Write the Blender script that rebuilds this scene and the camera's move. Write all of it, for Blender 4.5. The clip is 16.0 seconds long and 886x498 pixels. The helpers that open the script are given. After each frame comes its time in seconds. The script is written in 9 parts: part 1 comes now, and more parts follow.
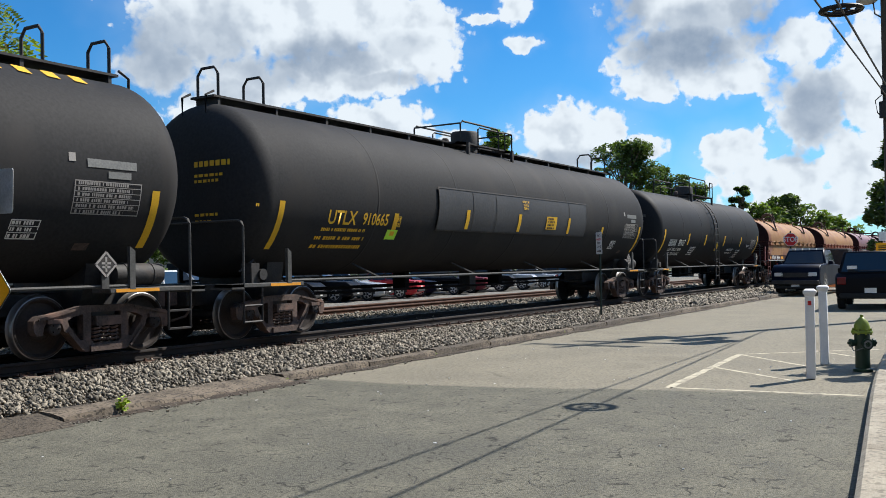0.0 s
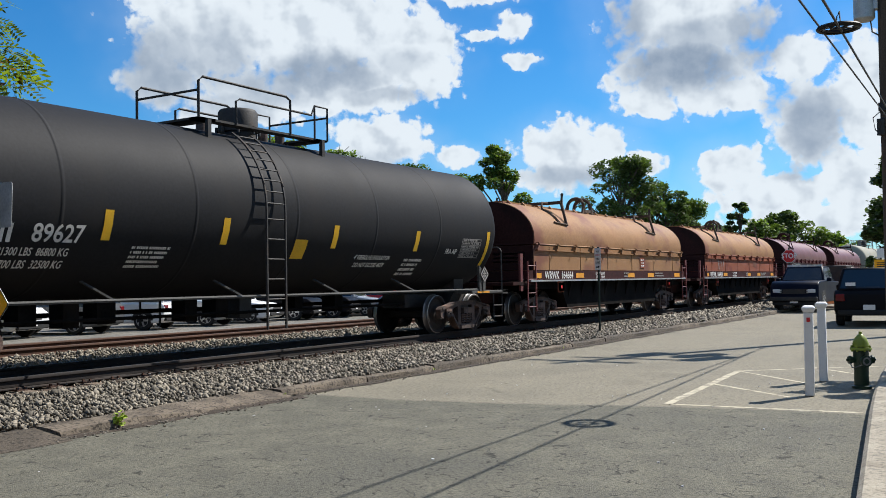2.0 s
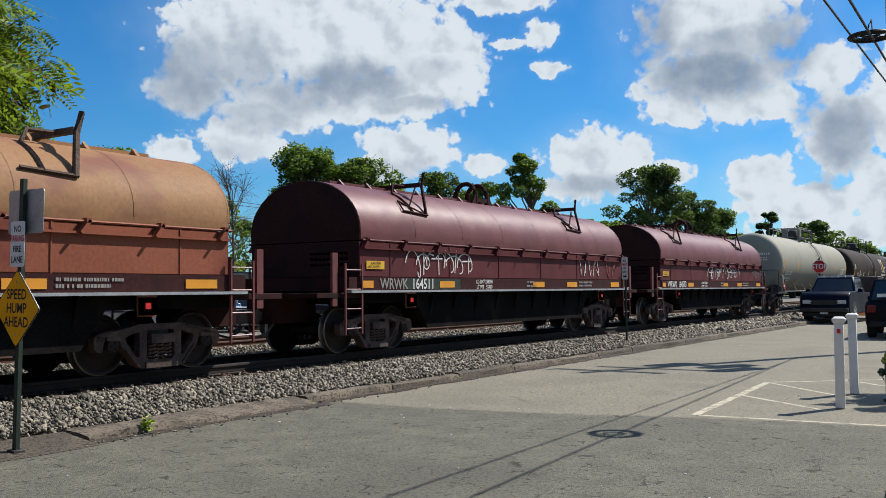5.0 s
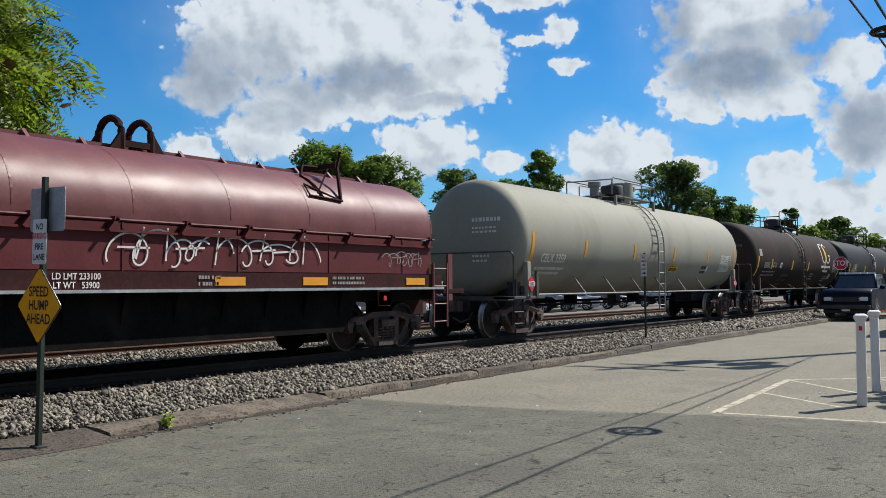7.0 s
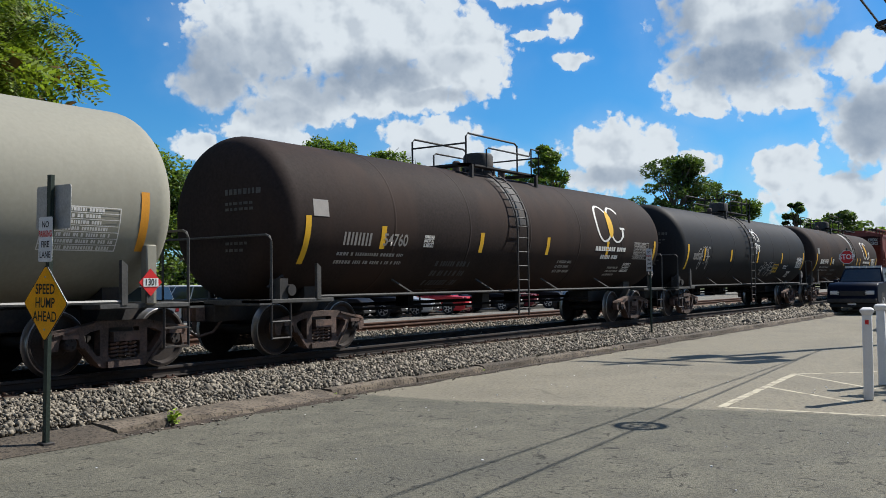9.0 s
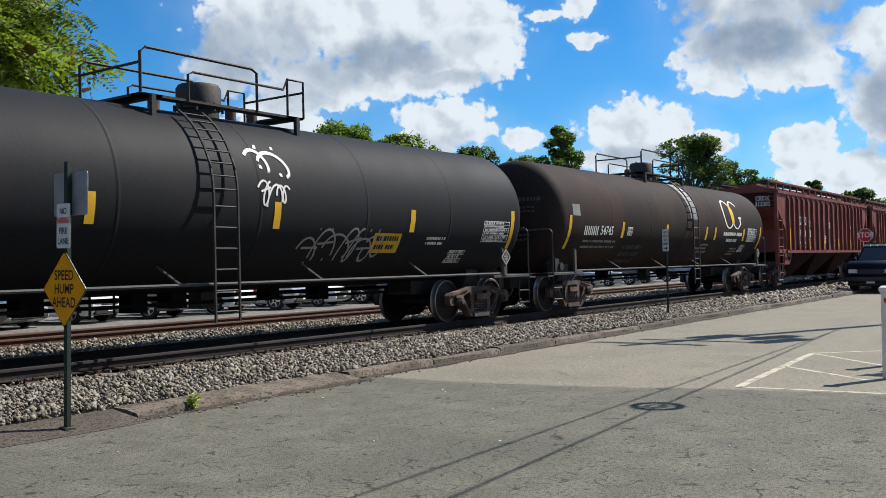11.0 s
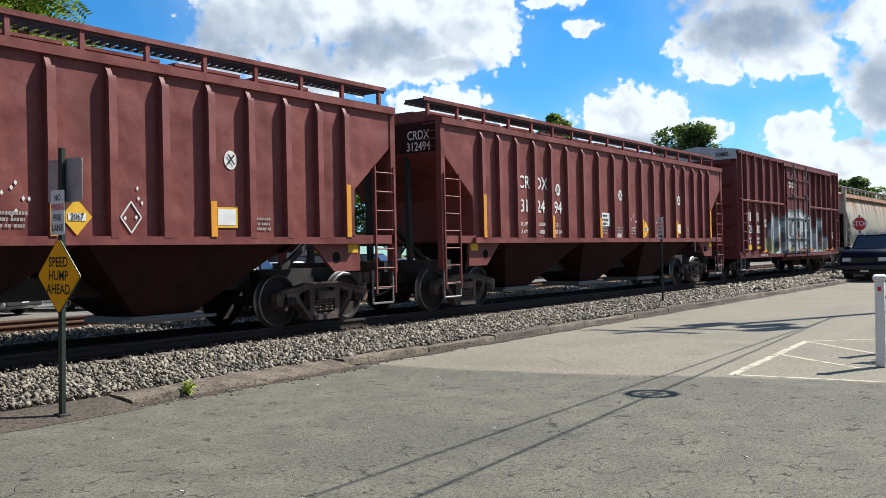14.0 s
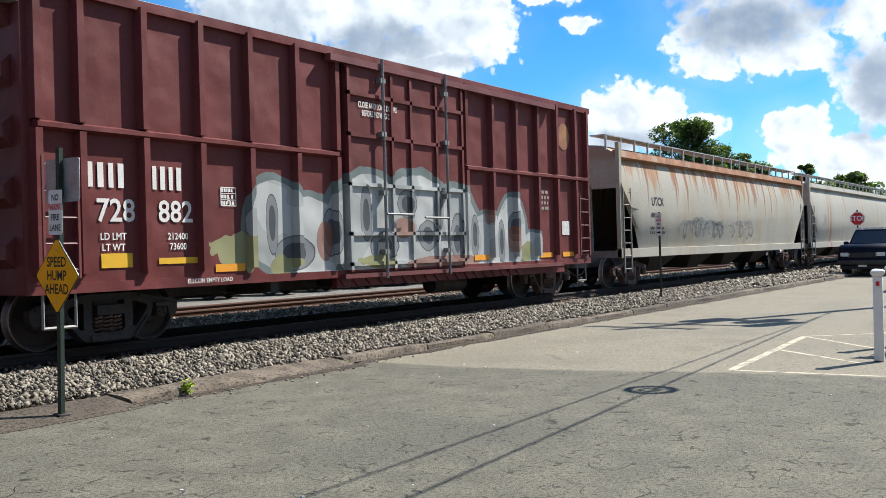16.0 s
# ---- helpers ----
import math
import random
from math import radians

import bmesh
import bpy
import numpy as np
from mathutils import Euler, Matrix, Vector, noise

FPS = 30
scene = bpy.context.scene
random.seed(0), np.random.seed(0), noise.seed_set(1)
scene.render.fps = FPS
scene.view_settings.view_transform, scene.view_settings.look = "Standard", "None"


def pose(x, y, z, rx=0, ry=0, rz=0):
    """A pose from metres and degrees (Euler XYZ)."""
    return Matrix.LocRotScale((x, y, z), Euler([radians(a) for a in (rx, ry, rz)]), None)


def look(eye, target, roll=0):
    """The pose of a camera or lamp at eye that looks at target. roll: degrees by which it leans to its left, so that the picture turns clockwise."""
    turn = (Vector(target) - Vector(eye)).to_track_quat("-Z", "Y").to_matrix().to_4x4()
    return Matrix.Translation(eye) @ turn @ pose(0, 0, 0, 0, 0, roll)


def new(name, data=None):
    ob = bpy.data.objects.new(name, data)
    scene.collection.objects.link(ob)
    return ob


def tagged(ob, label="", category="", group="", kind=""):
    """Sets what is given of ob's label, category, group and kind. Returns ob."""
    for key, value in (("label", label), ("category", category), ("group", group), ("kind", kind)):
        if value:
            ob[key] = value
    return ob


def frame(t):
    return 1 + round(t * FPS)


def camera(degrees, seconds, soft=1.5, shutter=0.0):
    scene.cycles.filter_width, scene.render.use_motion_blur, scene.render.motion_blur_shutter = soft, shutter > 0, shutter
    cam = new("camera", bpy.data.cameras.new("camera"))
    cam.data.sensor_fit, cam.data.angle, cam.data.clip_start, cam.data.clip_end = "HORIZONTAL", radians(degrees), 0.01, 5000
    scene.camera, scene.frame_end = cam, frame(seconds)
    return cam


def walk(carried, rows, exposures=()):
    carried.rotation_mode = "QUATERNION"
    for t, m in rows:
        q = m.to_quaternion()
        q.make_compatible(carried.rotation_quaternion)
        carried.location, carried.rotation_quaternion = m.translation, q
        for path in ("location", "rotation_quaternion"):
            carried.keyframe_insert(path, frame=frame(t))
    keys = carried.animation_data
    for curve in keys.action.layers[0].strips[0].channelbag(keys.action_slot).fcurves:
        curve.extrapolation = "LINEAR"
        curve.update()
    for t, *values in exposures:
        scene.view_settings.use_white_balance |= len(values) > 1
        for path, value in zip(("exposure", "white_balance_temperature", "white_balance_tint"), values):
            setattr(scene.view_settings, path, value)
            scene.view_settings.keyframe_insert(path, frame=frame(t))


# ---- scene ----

HEIGHT = 1.505          # camera above the road
TRACK_Y, RAIL_Z = 12.63, 0.28


def aim(yaw, pitch, roll):
    """The camera's pose from its heading off the track's line, its tilt and its lean."""
    a, b = radians(yaw), radians(pitch)
    eye = Vector((0, 0, HEIGHT))
    return look(eye, eye + 10 * Vector((math.cos(a) * math.cos(b), math.sin(a) * math.cos(b), math.sin(b))), roll)


cam = camera(51.06, 16.0, soft=0.8)
PATH = [
    (0.0, aim(31.78, 1.09, -1.11)),
    (0.5, aim(31.47, 1.15, -1.02)),
    (1.0, aim(31.60, 1.35, -0.93)),
    (1.5, aim(31.68, 1.57, -0.83)),
    (2.0, aim(31.68, 2.04, -0.92)),
    (2.5, aim(31.68, 2.34, -1.07)),
    (3.0, aim(31.91, 2.43, -1.01)),
    (5.5, aim(33.61, 2.53, -0.39)),
    (6.0, aim(33.91, 2.49, -0.35)),
    (6.5, aim(34.25, 2.48, -0.49)),
    (7.0, aim(34.43, 2.39, -0.53)),
    (7.5, aim(34.50, 2.27, -0.64)),
    (8.0, aim(34.59, 2.33, -0.59)),
    (8.5, aim(34.67, 2.24, -0.65)),
    (9.0, aim(34.75, 2.13, -0.80)),
    (11.5, aim(35.87, 0.93, -1.45)),
    (12.0, aim(35.94, 0.95, -1.46)),
    (12.5, aim(35.76, 0.69, -1.36)),
    (13.0, aim(35.78, 0.47, -1.20)),
    (13.5, aim(35.70, 0.30, -1.17)),
    (14.0, aim(35.44, 0.29, -1.24)),
    (14.5, aim(35.03, 0.32, -1.50)),
    (15.0, aim(34.94, 0.13, -1.50)),
    (15.5, aim(35.28, 0.16, -1.70)),
    (16.0, aim(35.34, 0.13, -1.60)),
]
GAIN = 0.64
walk(cam, PATH, exposures=[(t, GAIN + e) for t, e in ((0.0, -0.12), (2.5, -0.2), (5.5, -0.34), (9.0, -0.34), (12.5, -0.02), (15.0, 0.1), (16.0, 0.15))])

# ---- sky and sun ----
SUN_AZ, SUN_EL = -25.3, 46.5
sun = new("sun", bpy.data.lights.new("sun", "SUN"))
sun.data.energy, sun.data.angle, sun.data.color = 5.0, radians(0.5), (1.0, 0.96, 0.9)
sun.matrix_world = look((20 * math.cos(radians(SUN_AZ)), 20 * math.sin(radians(SUN_AZ)), 40), (20 * math.cos(radians(SUN_AZ)) - math.cos(radians(SUN_AZ)), 20 * math.sin(radians(SUN_AZ)) - math.sin(radians(SUN_AZ)), 40 - math.tan(radians(SUN_EL))))

# cumulus: heading, height, half width, half height, in degrees
HEAPS = [(40.6, 15.8, 9.3, 4.6), (33.6, 14.0, 3.9, 3.0), (46.4, 15.0, 4.4, 3.9), (48.6, 12.3, 2.6, 2.0), (43.4, 11.1, 4.1, 1.7), (37.5, 12.0, 5.9, 1.9), (16.5, 15.6, 5.1, 3.5), (16.9, 12.5, 4.6, 2.7), (14.2, 10.7, 2.9, 1.2), (19.0, 10.5, 2.3, 1.1), (10.4, 12.5, 2.4, 1.4), (9.8, 8.7, 2.5, 3.0), (6.5, 10.0, 3.0, 3.9)]
PUFFS = [(49.4, 8.3, 1.7, 1.0), (45.6, 9.2, 3.5, 1.6), (35.4, 8.7, 3.6, 1.8), (37.5, 7.4, 2.1, 1.4), (30.7, 7.6, 1.6, 0.9), (29.8, 17.4, 3.3, 0.8), (27.2, 15.4, 1.1, 0.9), (29.2, 15.0, 1.3, 0.4), (26.6, 13.4, 1.2, 0.5), (23.6, 8.0, 3.6, 2.0), (24.6, 6.4, 2.6, 1.2), (19.4, 7.0, 1.3, 0.9), (14.3, 6.3, 2.3, 1.8), (11.8, 4.9, 4.5, 1.4), (6.6, 5.1, 3.8, 2.8), (10.4, 3.1, 5.0, 1.3)]
# the shaded undersides of the thick heaps, with their depth
BELLIES = [(48.6, 12.8, 3.0, 2.8, 0.75), (45.1, 13.4, 2.4, 2.6, 0.55), (44.7, 10.6, 3.1, 1.2, 0.45), (39.0, 12.7, 3.8, 1.4, 0.9), (42.0, 12.0, 2.8, 1.5, 0.7), (34.1, 13.5, 1.9, 0.9, 0.35), (35.7, 11.5, 3.9, 0.6, 0.5), (16.9, 12.6, 4.0, 1.9, 1.0), (20.3, 15.3, 1.8, 2.9, 0.7), (12.8, 14.0, 2.1, 2.2, 0.75), (16.5, 14.1, 3.5, 1.3, 0.6), (9.8, 8.6, 1.9, 2.4, 0.85), (11.2, 10.1, 1.5, 1.3, 0.5), (36.5, 7.4, 2.8, 0.9, 0.4), (24.1, 6.3, 2.9, 0.9, 0.6), (10.6, 5.8, 1.2, 0.6, 0.5), (45.8, 8.6, 2.0, 0.7, 0.3)]


def build_sky():
    world = bpy.data.worlds.new("sky")
    scene.world = world
    world.use_nodes = True
    nt = world.node_tree
    nt.nodes.clear()
    N, L = nt.nodes.new, nt.links.new

    def math_node(op, a, b=None, clamp=False):
        n = N("ShaderNodeMath")
        n.operation, n.use_clamp = op, clamp
        for i, v in enumerate((a, b)):
            if v is None:
                continue
            if isinstance(v, (int, float)):
                n.inputs[i].default_value = v
            else:
                L(v, n.inputs[i])
        return n.outputs[0]

    def vec_node(op, a, b):
        n = N("ShaderNodeVectorMath")
        n.operation = op
        L(a, n.inputs[0])
        if isinstance(b, tuple):
            n.inputs[1].default_value = b
        else:
            L(b, n.inputs[1])
        return n.outputs["Value"] if op in ("LENGTH", "DOT_PRODUCT") else n.outputs[0]

    def smooth(v, lo, hi, a=0.0, b=1.0):
        n = N("ShaderNodeMapRange")
        n.interpolation_type = "SMOOTHSTEP"
        L(v, n.inputs["Value"])
        n.inputs["From Min"].default_value, n.inputs["From Max"].default_value = lo, hi
        n.inputs["To Min"].default_value, n.inputs["To Max"].default_value = a, b
        return n.outputs["Result"]

    way = N("ShaderNodeTexCoord").outputs["Generated"]
    sep = N("ShaderNodeSeparateXYZ")
    L(way, sep.inputs[0])
    az = math_node("MULTIPLY", math_node("ARCTAN2", sep.outputs[1], sep.outputs[0]), 57.2958)
    el = math_node("MULTIPLY", math_node("ARCSINE", sep.outputs[2]), 57.2958)
    comb = N("ShaderNodeCombineXYZ")
    L(az, comb.inputs[0]), L(el, comb.inputs[1])

    def noise_at(vec, scale, detail, rough, colour=False):
        n = N("ShaderNodeTexNoise")
        n.inputs["Scale"].default_value, n.inputs["Detail"].default_value, n.inputs["Roughness"].default_value = scale, detail, rough
        L(vec, n.inputs["Vector"])
        return n.outputs["Color" if colour else "Fac"]

    def billow(vec, scale):
        n = N("ShaderNodeTexVoronoi")
        n.feature = "SMOOTH_F1"
        n.inputs["Scale"].default_value, n.inputs["Smoothness"].default_value = scale, 0.35
        L(vec, n.inputs["Vector"])
        return math_node("SUBTRACT", 0.42, n.outputs["Distance"])

    def bent(amount, scale, detail):
        jig = vec_node("SUBTRACT", noise_at(comb.outputs[0], scale, detail, 0.55, True), (0.5, 0.5, 0.5))
        return vec_node("ADD", comb.outputs[0], vec_node("MULTIPLY", jig, (amount, amount, 0)))

    def cover(vec, blobs):
        best = None
        for a, e, ra, re, *deep in blobs:
            d = vec_node("MULTIPLY", vec_node("SUBTRACT", vec, (a, e, 0)), (1 / ra, 1 / re, 0))
            m = math_node("SUBTRACT", 1.0, vec_node("LENGTH", d, (0, 0, 0)))
            if deep:
                m = math_node("MULTIPLY", smooth(m, -0.25, 0.6), deep[0])
            best = m if best is None else math_node("MAXIMUM", best, m)
        return best

    ragged = bent(1.1, 0.8, 5.0)
    heaps = math_node("MAXIMUM", math_node("ADD", cover(ragged, HEAPS), 0.02), cover(ragged, PUFFS))
    # broken cumulus added to the unseen rest of the sky, toning the fill light
    aside = math_node("MAXIMUM", smooth(math_node("ABSOLUTE", math_node("SUBTRACT", az, 28.0)), 31.0, 40.0), smooth(el, 20.0, 27.0))
    rest = math_node("SUBTRACT", math_node("MULTIPLY", math_node("SUBTRACT", noise_at(way, 3.0, 6.0, 0.55), 0.5), 5.0), math_node("MULTIPLY", math_node("SUBTRACT", 1.0, aside), 4.0))
    cov = math_node("MAXIMUM", heaps, rest)
    grain = noise_at(comb.outputs[0], 0.55, 9.0, 0.6)
    here = math_node("ADD", math_node("ADD", cov, math_node("MULTIPLY", math_node("SUBTRACT", grain, 0.5), 1.15)), math_node("ADD", math_node("MULTIPLY", billow(ragged, 1.1), 0.5), math_node("MULTIPLY", billow(ragged, 2.7), 0.2)))
    belly = cover(bent(1.6, 0.6, 3.0), BELLIES)
    here = math_node("ADD", math_node("ADD", here, 0.06), math_node("MULTIPLY", belly, 0.35))
    edge = math_node("ADD", 0.24, math_node("MULTIPLY", belly, 0.6))
    mask = smooth(math_node("DIVIDE", here, edge), 0.0, 1.0)
    haze = math_node("ADD", cov, math_node("MULTIPLY", math_node("SUBTRACT", noise_at(way, 7.0, 4.0, 0.55), 0.5), 2.2))
    mask = math_node("MAXIMUM", mask, smooth(haze, -0.7, 0.9, 0.0, 0.2))
    # sunward slopes bright, the others a little shaded
    sunward = vec_node("ADD", comb.outputs[0], (-0.55, 0.4, 0))
    slope = math_node("SUBTRACT", noise_at(sunward, 0.5, 3.0, 0.5), noise_at(comb.outputs[0], 0.5, 3.0, 0.5))
    grey = math_node("MULTIPLY", belly, smooth(noise_at(comb.outputs[0], 0.7, 5.0, 0.55), 0.25, 0.75, 0.78, 1.05))
    grey = math_node("ADD", grey, math_node("MULTIPLY", smooth(slope, -0.08, 0.2, 0.0, 0.4), math_node("MULTIPLY", smooth(here, 0.1, 0.7), math_node("SUBTRACT", 1.0, grey))))
    # unseen clouds overhead and behind kept grey, so that shadows turn less blue
    grey = math_node("MAXIMUM", grey, math_node("MULTIPLY", aside, smooth(here, 0.0, 0.8, 0.45, 0.9)), True)
    tone = N("ShaderNodeMix")
    tone.data_type = "RGBA"
    L(grey, tone.inputs["Factor"])
    tone.inputs["A"].default_value, tone.inputs["B"].default_value = (10.5, 11.5, 12.4, 1), (3.5, 4.55, 6.1, 1)
    sky = N("ShaderNodeTexSky")
    sky.sky_type, sky.sun_disc = "NISHITA", False
    sky.sun_elevation, sky.sun_rotation = radians(SUN_EL), radians(90 - SUN_AZ)
    sky.air_density, sky.dust_density, sky.ozone_density = 1.0, 0.2, 1.0
    rich = N("ShaderNodeHueSaturation")
    rich.inputs["Saturation"].default_value, rich.inputs["Value"].default_value = 1.13, 1.3
    L(vec_node("MULTIPLY", sky.outputs[0], (0.56, 0.95, 1.32)), rich.inputs["Color"])
    mix = N("ShaderNodeMix")
    mix.data_type = "RGBA"
    L(mask, mix.inputs["Factor"]), L(rich.outputs[0], mix.inputs["A"]), L(tone.outputs["Result"], mix.inputs["B"])
    back, out = N("ShaderNodeBackground"), N("ShaderNodeOutputWorld")
    back.inputs["Strength"].default_value = 0.055
    L(mix.outputs["Result"], back.inputs["Color"]), L(back.outputs[0], out.inputs["Surface"])


build_sky()


# ---- materials ----
def surface(name, col, rough=0.7, metal=0.0, var=0.25, scale=2.0, fine=30.0, bump=0.15, stain=None, amount=0.4, stain_scale=1.5, stretch=(1, 1, 1), random="", spec=0.4, pits=None, dent=0.0):
    """A weathered surface: colour that drifts at two scales, a stain of another colour, fine relief."""
    m = bpy.data.materials.new(name)
    m.use_nodes = True
    nt = m.node_tree
    N, L = nt.nodes.new, nt.links.new
    bsdf = nt.nodes["Principled BSDF"]
    co = N("ShaderNodeTexCoord").outputs["Object"]
    mp = N("ShaderNodeMapping")
    mp.inputs["Scale"].default_value = stretch
    L(co, mp.inputs["Vector"])

    def noise_tex(s, detail, vec):
        n = N("ShaderNodeTexNoise")
        n.inputs["Scale"].default_value, n.inputs["Detail"].default_value = s, detail
        L(vec, n.inputs["Vector"])
        return n.outputs["Fac"]

    big, small = noise_tex(scale, 5, mp.outputs[0]), noise_tex(fine, 4, co)
    add = N("ShaderNodeMath")
    add.operation = "ADD"
    L(big, add.inputs[0]), L(small, add.inputs[1])
    value = add.outputs[0]
    if random:
        src = N("ShaderNodeObjectInfo").outputs["Random"] if random == "object" else N("ShaderNodeNewGeometry").outputs["Random Per Island"]
        more = N("ShaderNodeMath")
        more.operation = "MULTIPLY_ADD"
        L(src, more.inputs[0])
        more.inputs[1].default_value = 0.9
        more2 = N("ShaderNodeMath")
        more2.operation = "SUBTRACT"
        L(value, more2.inputs[0])
        more2.inputs[1].default_value = 0.45
        L(more2.outputs[0], more.inputs[2])
        value = more.outputs[0]
    rng = N("ShaderNodeMapRange")
    L(value, rng.inputs["Value"])
    rng.inputs["From Min"].default_value, rng.inputs["From Max"].default_value = 0.72, 1.28
    rng.inputs["To Min"].default_value, rng.inputs["To Max"].default_value = 1 - var, 1 + var
    tint = N("ShaderNodeVectorMath")
    tint.operation = "SCALE"
    tint.inputs[0].default_value = col
    L(rng.outputs[0], tint.inputs["Scale"])
    colour = tint.outputs[0]
    if stain:
        s = noise_tex(stain_scale, 6, mp.outputs[0])
        ramp = N("ShaderNodeMapRange")
        ramp.interpolation_type = "SMOOTHSTEP"
        L(s, ramp.inputs["Value"])
        ramp.inputs["From Min"].default_value, ramp.inputs["From Max"].default_value = 0.62 - 0.3 * amount, 0.8 - 0.2 * amount
        mix = N("ShaderNodeMix")
        mix.data_type = "RGBA"
        L(ramp.outputs[0], mix.inputs["Factor"]), L(colour, mix.inputs["A"])
        mix.inputs["B"].default_value = (*stain, 1)
        colour = mix.outputs["Result"]
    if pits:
        # small hollows between the grains, their dark put into the colour
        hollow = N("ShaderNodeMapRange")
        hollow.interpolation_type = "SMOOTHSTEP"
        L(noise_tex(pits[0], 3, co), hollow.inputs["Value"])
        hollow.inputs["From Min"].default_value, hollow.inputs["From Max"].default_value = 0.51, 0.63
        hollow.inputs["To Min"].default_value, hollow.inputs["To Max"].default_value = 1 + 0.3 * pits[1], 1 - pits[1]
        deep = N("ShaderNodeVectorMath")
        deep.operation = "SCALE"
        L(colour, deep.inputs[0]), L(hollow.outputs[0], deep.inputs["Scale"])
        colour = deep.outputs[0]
    L(colour, bsdf.inputs["Base Color"])
    rr = N("ShaderNodeMapRange")
    L(big, rr.inputs["Value"])
    rr.inputs["To Min"].default_value, rr.inputs["To Max"].default_value = max(0.05, rough - 0.12), min(1, rough + 0.12)
    L(rr.outputs[0], bsdf.inputs["Roughness"])
    bsdf.inputs["Metallic"].default_value = metal
    bsdf.inputs["Specular IOR Level"].default_value = spec
    if bump:
        b = N("ShaderNodeBump")
        b.inputs["Strength"].default_value, b.inputs["Distance"].default_value = bump, 0.02
        L(small, b.inputs["Height"]), L(b.outputs[0], bsdf.inputs["Normal"])
        if dent:
            # thin sheet buckled between its ribs
            d = N("ShaderNodeBump")
            d.inputs["Strength"].default_value, d.inputs["Distance"].default_value = 1.0, dent
            L(noise_tex(1.3, 1.5, co), d.inputs["Height"]), L(d.outputs[0], b.inputs["Normal"])
    return m


def plain(name, col, rough=0.6, metal=0.0, glow=0.0):
    m = surface(name, col, rough, metal, var=0.12, scale=4, fine=60, bump=0.03)
    if glow:
        b = m.node_tree.nodes["Principled BSDF"]
        b.inputs["Emission Color"].default_value, b.inputs["Emission Strength"].default_value = (*col, 1), glow
    return m


def glass(name, col=(0.02, 0.025, 0.03)):
    m = bpy.data.materials.new(name)
    m.use_nodes = True
    b = m.node_tree.nodes["Principled BSDF"]
    b.inputs["Base Color"].default_value, b.inputs["Roughness"].default_value = (*col, 1), 0.06
    b.inputs["Specular IOR Level"].default_value = 0.8
    return m


def cracked(m, scale, amount, grit):
    """Short broken cracks and pale grit over a road surface."""
    nt = m.node_tree
    N, L = nt.nodes.new, nt.links.new
    bsdf = nt.nodes["Principled BSDF"]
    base = bsdf.inputs["Base Color"].links[0].from_socket
    co = N("ShaderNodeTexCoord").outputs["Object"]
    jig = N("ShaderNodeTexNoise")
    jig.inputs["Scale"].default_value, jig.inputs["Detail"].default_value = 7.0, 4
    bend = N("ShaderNodeVectorMath")
    bend.operation = "MULTIPLY_ADD"
    L(co, jig.inputs["Vector"]), L(jig.outputs["Color"], bend.inputs[0]), L(co, bend.inputs[2])
    bend.inputs[1].default_value = (0.22, 0.22, 0)

    def ramp(value, lo, hi, a, b):
        n = N("ShaderNodeMapRange")
        n.interpolation_type = "SMOOTHSTEP"
        L(value, n.inputs["Value"])
        for key, v in zip(("From Min", "From Max", "To Min", "To Max"), (lo, hi, a, b)):
            n.inputs[key].default_value = v
        return n.outputs["Result"]

    def times(a, b):
        n = N("ShaderNodeMath")
        n.operation = "MULTIPLY"
        L(a, n.inputs[0]), L(b, n.inputs[1])
        return n.outputs[0]

    def blotch(s, detail):
        n = N("ShaderNodeTexNoise")
        n.inputs["Scale"].default_value, n.inputs["Detail"].default_value = s, detail
        L(co, n.inputs["Vector"])
        return n.outputs["Fac"]

    lines = None
    for k, lo in ((scale, 0.56), (scale * 2.3, 0.54)):
        v = N("ShaderNodeTexVoronoi")
        v.feature = "DISTANCE_TO_EDGE"
        v.inputs["Scale"].default_value = k
        L(bend.outputs[0], v.inputs["Vector"])
        one = times(ramp(v.outputs["Distance"], 0.0, 0.012 * k, 1.0, 0.0), ramp(blotch(k * 0.9 + 0.4, 3), lo, lo + 0.07, 0.0, 1.0))
        if lines is None:
            lines = one
        else:
            n = N("ShaderNodeMath")
            n.operation = "MAXIMUM"
            L(lines, n.inputs[0]), L(one, n.inputs[1])
            lines = n.outputs[0]
    dim = N("ShaderNodeVectorMath")
    dim.operation = "SCALE"
    L(base, dim.inputs[0]), L(ramp(lines, 0.0, 1.0, 1.0, 1.0 - amount), dim.inputs["Scale"])
    v = N("ShaderNodeTexVoronoi")
    v.inputs["Scale"].default_value = 85.0
    L(co, v.inputs["Vector"])
    tone = N("ShaderNodeSeparateColor")
    L(v.outputs["Color"], tone.inputs[0])
    speck = N("ShaderNodeVectorMath")
    speck.operation = "SCALE"
    L(dim.outputs[0], speck.inputs[0]), L(ramp(tone.outputs[0], 0.0, 1.0, 1.0 - grit, 1.0 + grit), speck.inputs["Scale"])
    L(speck.outputs[0], bsdf.inputs["Base Color"])
    return m


